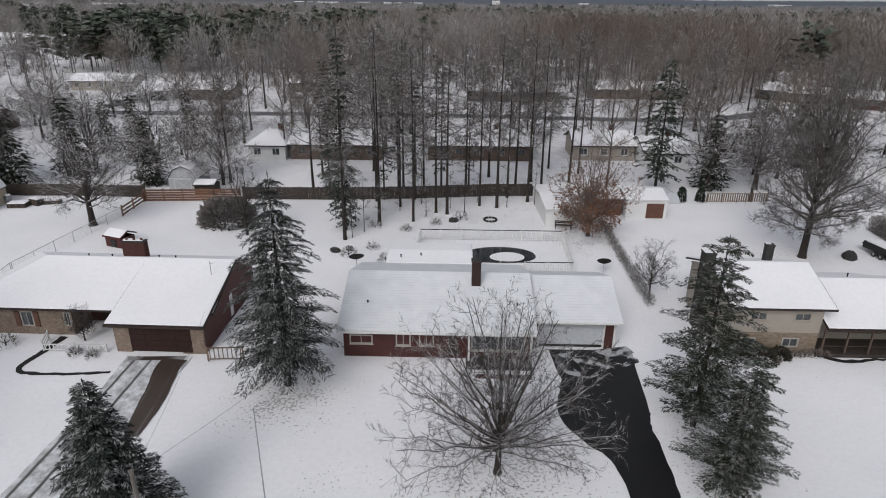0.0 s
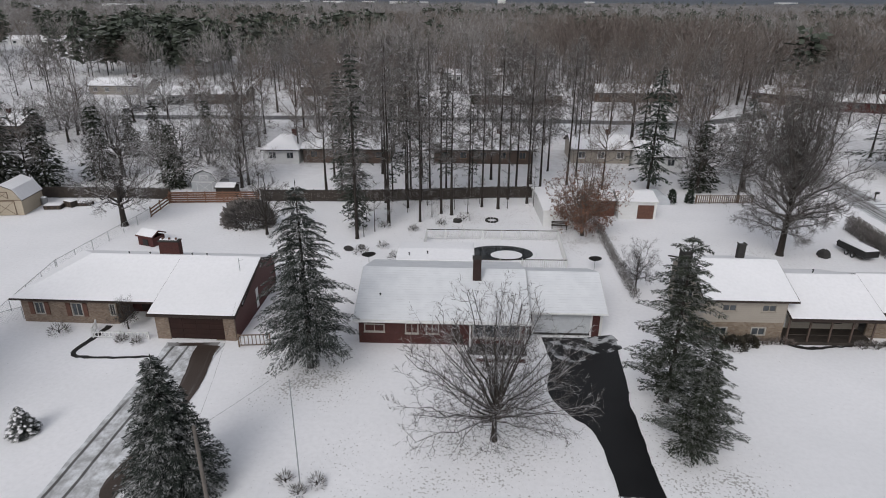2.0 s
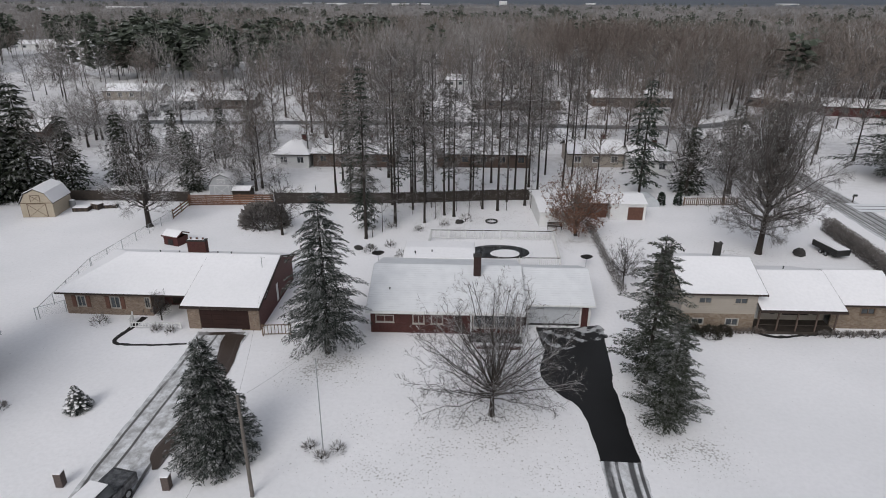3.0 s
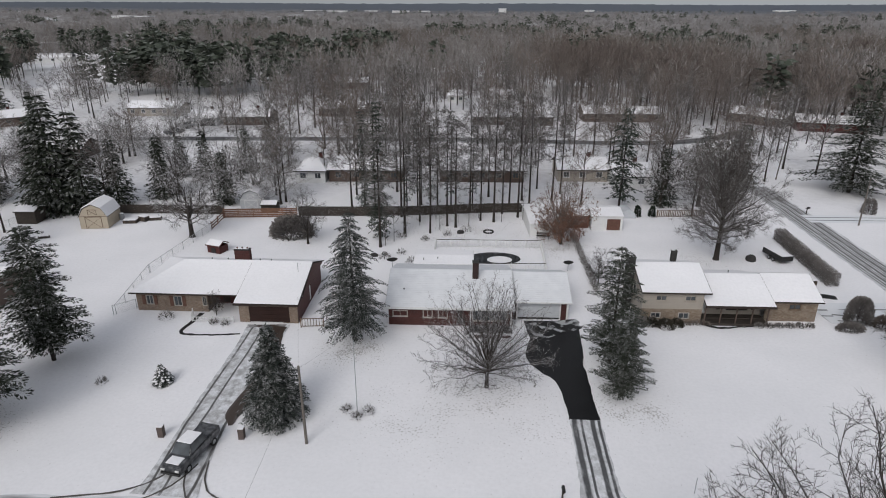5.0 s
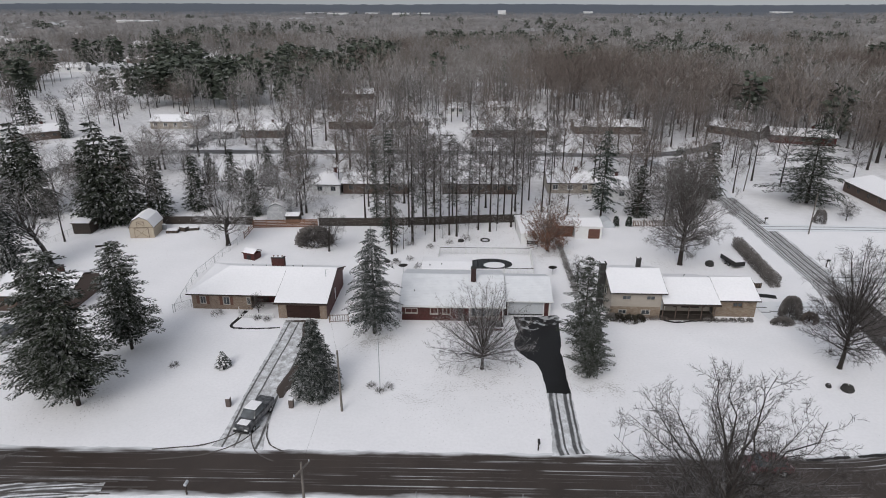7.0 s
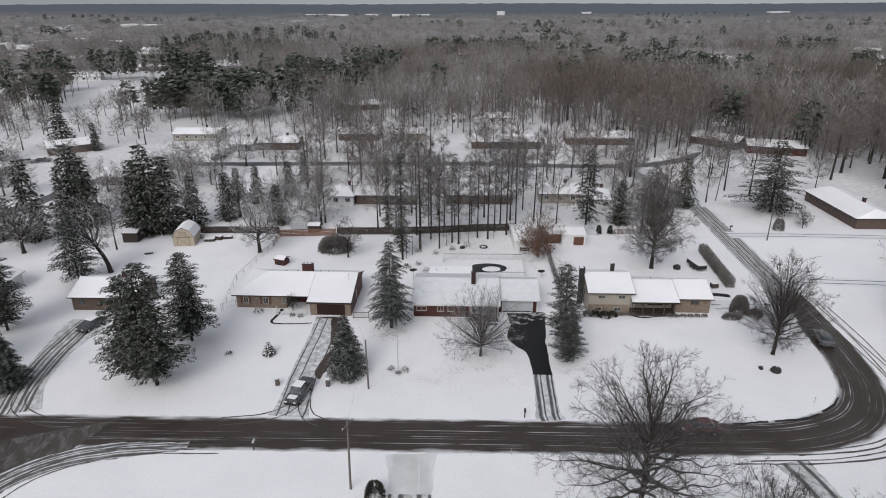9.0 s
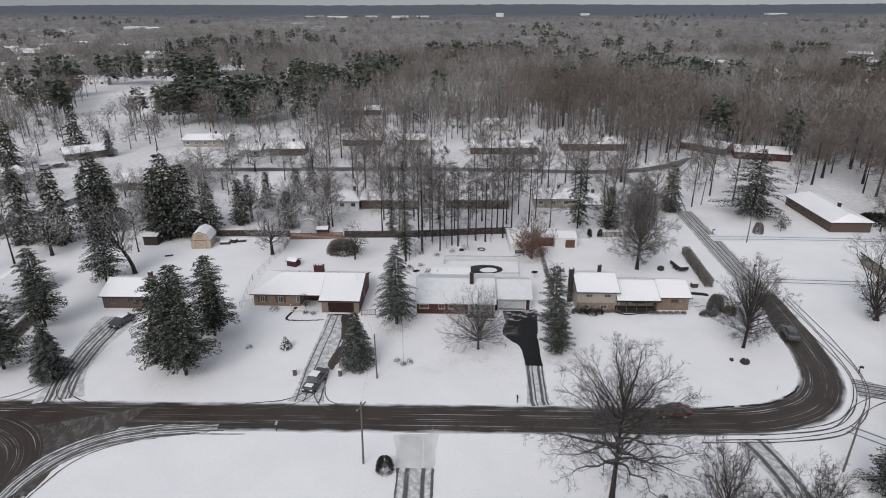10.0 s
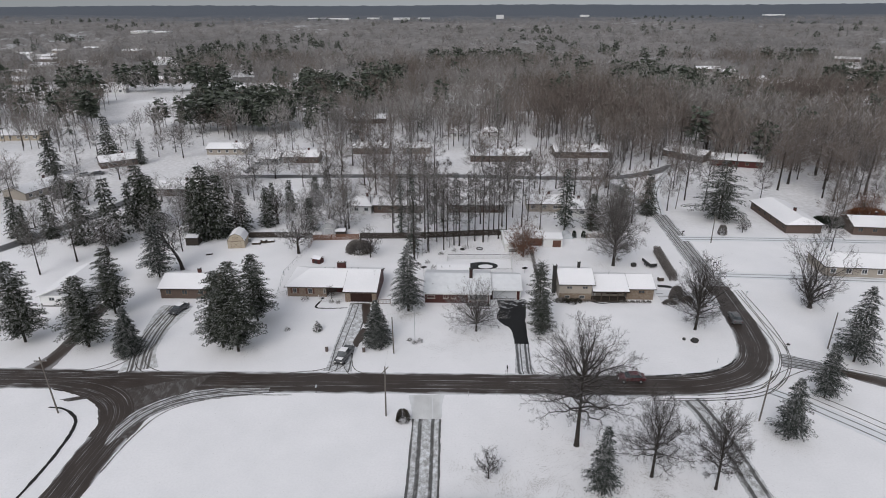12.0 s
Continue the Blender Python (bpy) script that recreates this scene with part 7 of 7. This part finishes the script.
for x, y, s in ((-37.0, 50.1, 0.9), (-12.6, 34.3, 0.55), (-11.6, 33.4, 0.5), (-10.7, 34.2, 0.6), (-31.0, 49.2, 0.5), (-36.9, 37.0, 0.55), (-13.2, 78, 0.8), (-9.5, 77.2, 0.7), (-14.6, 69.5, 0.9), (-12.4, 71.5, 0.7), (-10.6, 68.4, 0.8), (-6.2, 79.6, 0.7), (-3.4, 81.5, 1.0), (-29.6, 49.0, 0.5)):
    shrub(x, y, s, s, s * 0.9, "small snowy garden shrub", M_PALETWIG, count=int(150 * s + 40), blade=0.45, group="garden shrubs", slim=0.05)
shrub(44.7, 73.0, 8.8, 0.8, 1.8, "long clipped hedge with snowy twigs", M_SHRUB, count=19000, name="hedge", rz=88, box_like=True, blade=0.18, slim=0.28)
shrub(13.5, 70.5, 10.5, 0.4, 0.8, "low snowy hedge between the gardens", M_PALETWIG, count=4500, slim=0.06, name="hedge", rz=91, box_like=True, blade=0.35)
tree_thing("bare_tree", COPPER, 113, 113, "rust-leaved tree beside a far house", 0.9, 40, 1.0)
shrub(111.6, 110, 7, 3, 3.2, "rust-red hedge beside a far house", M_LEAF, count=2500, blade=0.7)
shrub(98, 104, 6, 2.5, 2.6, "dark hedge with snow on top", M_DARKGREEN, count=2500, blade=0.7)


# ---- poles, wires, street furniture ----
def utility_pole(x, y, h, label, arm=True, lean=(0.0, 0.0), turn=2):
    p = thing("utility_pole", label, "pole", x, y, 0, turn, "utility poles")
    top = (lean[0] * h, lean[1] * h, h)
    part("pole", tubes(((0, 0, -0.3), top, 0.13, 0.09), n=10), M_POLE, p)
    if arm:
        arm_ob = part("crossarm", boxes((top[0] - 1.0, top[1] - 0.06, h - 0.7, top[0] + 1.0, top[1] + 0.06, h - 0.58), bevel=0.01), M_POLE, p)
        for u in (-0.9, 0.0, 0.9):
            part("insulator", tubes(((top[0] + u, top[1], h - 0.58), (top[0] + u, top[1], h - 0.42), 0.05, 0.03)), M_GREYPAINT, arm_ob)
    return p


utility_pole(-65, 9.5, 10.0, "leaning wooden utility pole at the side street", True, (-0.05, 0.0))
utility_pole(-13.8, 11.7, 8.9, "wooden utility pole with a crossarm beside the street", True, (0.0, -0.02), 69)
utility_pole(43.1, 13.7, 8.9, "wooden utility pole near the bend", False, (0.03, 0.0))
utility_pole(64.3, 35.9, 7.4, "wooden utility pole across the bend", False, (0.02, 0))
utility_pole(-15.05, 29.8, 7.3, "slim wooden pole on the front lawn", False, (-0.015, 0.02))
utility_pole(60.0, 117.7, 8.0, "wooden utility pole beside the far street", False, (0.06, 0))
utility_pole(61.1, 89.1, 8.0, "wooden utility pole by the lane", False)


def wire(a, b, sag, label):
    bm = bmesh.new()
    pts = [Vector(a).lerp(Vector(b), k / 10) - Vector((0, 0, sag * 4 * (k / 10) * (1 - k / 10))) for k in range(11)]
    for p, q in zip(pts, pts[1:]):
        tube(bm, p, q, 0.006, n=4)
    ob = part("cable", bm, M_BLACK, None)
    tagged(ob, label, "cable")


wire((-15.2, 29.9, 7.1), (-11.3, 50.4, 2.9), 0.4, "thin black service cable to the brick house")
wire((-15.2, 29.9, 7.0), (-21.6, 51.0, 3.0), 0.4, "thin black service cable to the tan house")
wire((-15.2, 29.9, 7.1), (-13.6, 11.7, 8.7), 0.4, "thin black cable across the street verge")


def flagpole():
    f = thing("flagpole", "slim bare metal flagpole among small shrubs", "flagpole", -11.6, 33.9)
    part("pole", tubes(((0, 0, -0.1), (0, 0, 7.4), 0.045, 0.025), n=8), M_METAL, f)
    part("finial", tubes(((0, 0, 7.4), (0, 0, 7.5), 0.05, 0.03), n=8), M_METAL, f)
    part("base", tubes(((0, 0, -0.05), (0, 0, 0.12), 0.14, 0.12), n=10), M_STONEGREY, f)


flagpole()


def pillar(x, y):
    p = thing("gate_pillar", "short brick gate pillar with snow on top", "pillar", x, y, 0, 3, "gate pillars")
    part("shaft", boxes((-0.24, -0.24, -0.05, 0.24, 0.24, 1.0), bevel=0.015), M_PILLAR, p)
    part("cap", boxes((-0.27, -0.27, 1.0, 0.27, 0.27, 1.07), bevel=0.03), M_ROOFSNOW, p)


pillar(-27.4, 29.9)
pillar(-20.6, 30.1)


def mailbox(x, y, rz, label, mat=None):
    m = thing("mailbox", label, "mailbox", x, y, 0, rz)
    part("post", boxes((-0.06, -0.06, -0.1, 0.06, 0.06, 1.0)), M_DARKWOOD, m)
    part("arm", boxes((-0.05, -0.45, 0.95, 0.05, 0.3, 1.02)), M_DARKWOOD, m)
    part("box", extruded([(-0.12, 1.02), (0.12, 1.02), (0.12, 1.18), (0.07, 1.27), (-0.07, 1.27), (-0.12, 1.18)], -0.45, 0.1, 0.01), mat or M_BLACK, m)


mailbox(5.3, 24.9, 0, "dark mailbox on a post by the drive")
mailbox(-26.1, 17.0, 180, "snowy mailbox across the street", M_GREYPAINT)
mailbox(56.6, 35.2, 60, "dark mailbox on the outer bend")
mailbox(55.3, 94.6, 90, "dark mailbox beside the far street")
mailbox(56.4, 73.2, 90, "dark mailbox beside the rutted street")


def sign_post(x, y, h, label, plate=True):
    s = thing("sign_post", label, "sign", x, y, 0, 20)
    part("post", tubes(((0, 0, -0.1), (0, 0, h), 0.03), n=6), M_METAL, s)
    if plate:
        part("plate", boxes((-0.28, -0.05, h - 0.45, 0.28, -0.032, h), bevel=0.005), M_GREYPAINT, s)


sign_post(56.6, 54.4, 2.6, "street sign on a metal post")
sign_post(42.5, 30.0, 0.9, "short marker stake in the snow", False)
sign_post(3.4, 18.0, 0.9, "short marker stake at the verge", False)
sign_post(-1.2, 17.6, 0.9, "thin marker stake at the verge", False)
sign_post(15.2, 26.2, 1.4, "thin marker stake on the lawn", False)
sign_post(-5.9, 18, 0.6, "low marker stake by the drive", False)


def boulder(x, y, s, seed, label):
    bm = bmesh.new()
    bmesh.ops.create_icosphere(bm, subdivisions=3, radius=1)
    for v in bm.verts:
        v.co *= 1 + 0.25 * noise.noise(v.co * 1.6 + Vector((seed, 0, 0)))
        v.co = Vector((v.co.x * s, v.co.y * s * 0.8, max(v.co.z, -0.4) * s * 0.65))
    b = thing("boulder", label, "rock", x, y, s * 0.2, seed * 40, "lawn boulders")
    part("stone", bm, M_STONEGREY, b)
    bm = bmesh.new()
    bmesh.ops.create_icosphere(bm, subdivisions=3, radius=1)
    for v in bm.verts:
        q = v.co * (1 + 0.25 * noise.noise(v.co * 1.6 + Vector((seed, 0, 0))))
        v.co = Vector((q.x * s * 0.3 - 0.1 * s, q.y * s * 0.3, max(q.z, 0.45) * s * 0.69))
    part("snow_cap", bm, M_ROOFSNOW, b)


boulder(40.8, 37.2, 0.8, 1.0, "dark boulder with a cap of snow")
boulder(39.0, 37.8, 0.4, 2.0, "smaller dark boulder with a cap of snow")
boulder(-14.8, 71.0, 0.5, 3.0, "dark rock in the garden bed")
boulder(-16.2, 70.4, 0.55, 4.0, "dark rock in the garden bed")
boulder(-4.2, 80.8, 0.6, 5.0, "dark rock near the slim trees")
boulder(37.4, 72.7, 0.9, 6.0, "covered mound behind the house")


def trailer():
    t = thing("trailer", "low trailer with snow on its dark cover", "trailer", 41.2, 73.2, 0, 104)
    t.scale = (0.78, 0.85, 0.9)
    part("bed", boxes((-2.6, -1.1, 0.5, 2.6, 1.1, 1.3), bevel=0.05), M_BLACK, t)
    part("snow_cover", boxes((-2.5, -1.0, 1.305, 2.3, 1.0, 1.42), bevel=0.05), M_ROOFSNOW, t)
    part("drawbar", boxes((2.6, -0.06, 0.5, 3.8, 0.06, 0.6)), M_BLACK, t)
    for x in (-0.7, 0.4):
        for y in (-1.2, 1.2):
            w = part("wheel", tubes(((x, y - 0.1, 0.33), (x, y + 0.1, 0.33), 0.33), n=14), M_RUBBER, t)
            part("rim", tubes(((x, y + (0.101 if y > 0 else -0.111), 0.33), (x, y + (0.111 if y > 0 else -0.101), 0.33), 0.18), n=10), M_METAL, t)


trailer()


def white_fence_bits():
    picket_fence(-34.2, 51.0, -33.7, 49.6, 0.8, 0.25, M_WHITE, "short white garden fence by the path", 0.08)
    picket_fence(-33.6, 49.5, -28.9, 49.7, 0.6, 0.3, M_WHITE, "low white garden fence before the porch", 0.08)
    picket_fence(-20.9, 49.0, -18.4, 49.3, 1.1, 0.3, M_WOOD, "short wooden fence beside the garage", 0.06)


white_fence_bits()


def dish(x, y, h, label):
    d = thing("satellite_dish", label, "satellite dish", x, y, 0, 30)
    part("mast", tubes(((0, 0, -0.1), (0, 0, h), 0.03), n=6), M_METAL, d)
    bm = bmesh.new()
    rows = [[bm.verts.new((0.75 * s * math.cos(2 * math.pi * k / 18), 0.75 * s * math.sin(2 * math.pi * k / 18) * 0.8, h + 0.25 * s * s)) for k in range(18)] for s in (0.25, 0.6, 1.0)]
    for a, b in zip(rows, rows[1:]):
        for k in range(18):
            bm.faces.new((a[k], a[(k + 1) % 18], b[(k + 1) % 18], b[k]))
    bm.faces.new(rows[0])
    bmesh.ops.solidify(bm, geom=bm.faces[:], thickness=0.02)
    part("reflector", bm, M_STONEGREY, d)


dish(10.9, 67.0, 1.0, "grey satellite dish on a short mast in the garden")
dish(-12.6, 63.5, 2.2, "grey satellite dish on a mast behind the house")


def fire_pit():
    f = thing("fire_pit", "round stone fire ring in the snow", "fire pit", 0.2, 81.5)
    for k in range(12):
        a = 2 * math.pi * k / 12
        bm = boxes((-0.16, -0.1, 0, 0.16, 0.1, 0.22), bevel=0.03)
        bmesh.ops.transform(bm, matrix=pose(0.75 * math.cos(a), 0.75 * math.sin(a), 0, 0, 0, math.degrees(a) + 90), verts=bm.verts)
        part("stone", bm, M_STONEGREY, f)


fire_pit()


# ---- garden clutter beside the barn and the sheds ----
def crate(x, y, rz, w, d, h, label):
    c = thing("storage_crate", label, "crate", x, y, 0, rz, "snow-topped garden clutter")
    part("side", boxes((-w / 2, -d / 2, -0.03, w / 2, d / 2, h), bevel=0.02), M_DARKWOOD, c)
    part("snow_cover", boxes((-w / 2 + 0.02, -d / 2 + 0.02, h, w / 2 - 0.02, d / 2 - 0.02, h + 0.12), bevel=0.05), M_ROOFSNOW, c)
    for k in range(3):
        a = -w / 2 + w * (k + 0.5) / 3
        part("batten", boxes((a - 0.04, -d / 2 - 0.025, 0.0, a + 0.04, -d / 2 - 0.002, h - 0.03)), M_WOOD, c)


crate(-58.7, 82.0, 8, 2.2, 1.3, 0.5, "low dark wooden crate under snow beside the barn")
crate(-57.0, 83.0, -20, 1.5, 1.0, 0.75, "dark wooden crate under snow by the fence")
crate(-55.3, 83.6, 15, 1.8, 0.9, 0.45, "low dark wooden crate under snow by the fence")


def barrel(x, y, h, r, label):
    b = thing("barrel", label, "barrel", x, y, 0, 0)
    part("body", tubes(((0, 0, -0.03), (0, 0, h * 0.5), r * 0.88, r), ((0, 0, h * 0.5), (0, 0, h), r, r * 0.88), n=14), M_METAL, b)
    part("snow_cap", tubes(((0, 0, h), (0, 0, h + 0.1), r * 0.86, r * 0.6), n=14), M_ROOFSNOW, b)


barrel(-61.0, 83.4, 1.0, 0.45, "grey metal barrel capped with snow beside the barn")


def log(x, y, rz, length, r, label):
    t = thing("log", label, "log", x, y, r * 0.8, rz)
    part("trunk", tubes(((-length / 2, 0, 0), (length / 2, 0.1, 0.02), r, r * 0.8), n=9), M_BARK, t)
    part("snow_patch", tubes(((-length / 2 + 0.2, 0, r * 0.75), (length / 2 - 0.2, 0.08, r * 0.7), r * 0.4, r * 0.35), n=7), M_ROOFSNOW, t)


log(-68.0, 73.8, 20, 1.6, 0.22, "fallen dark log half covered with snow on the lawn")
crate(41.6, 64.4, 10, 1.2, 0.9, 0.8, "dark storage box under snow behind the house")


def bench(x, y, rz):
    b = thing("garden_bench", "dark wooden garden bench in the snow beneath the copper-leaved tree", "bench", x, y, 0, rz)
    for k in range(3):
        part("seat_slat", boxes((-1.0, -0.3 + k * 0.18, 0.42, 1.0, -0.16 + k * 0.18, 0.46)), M_DARKWOOD, b)
    for k in range(2):
        part("back_slat", boxes((-1.0, 0.26, 0.55 + k * 0.18, 1.0, 0.3, 0.68 + k * 0.18)), M_DARKWOOD, b)
    for sx in (-0.9, 0.9):
        part("leg", boxes((sx - 0.04, -0.28, -0.05, sx + 0.04, -0.2, 0.42)), M_DARKWOOD, b)
        part("leg", boxes((sx - 0.04, 0.2, -0.05, sx + 0.04, 0.258, 0.9)), M_DARKWOOD, b)


bench(8.6, 79.3, -4)
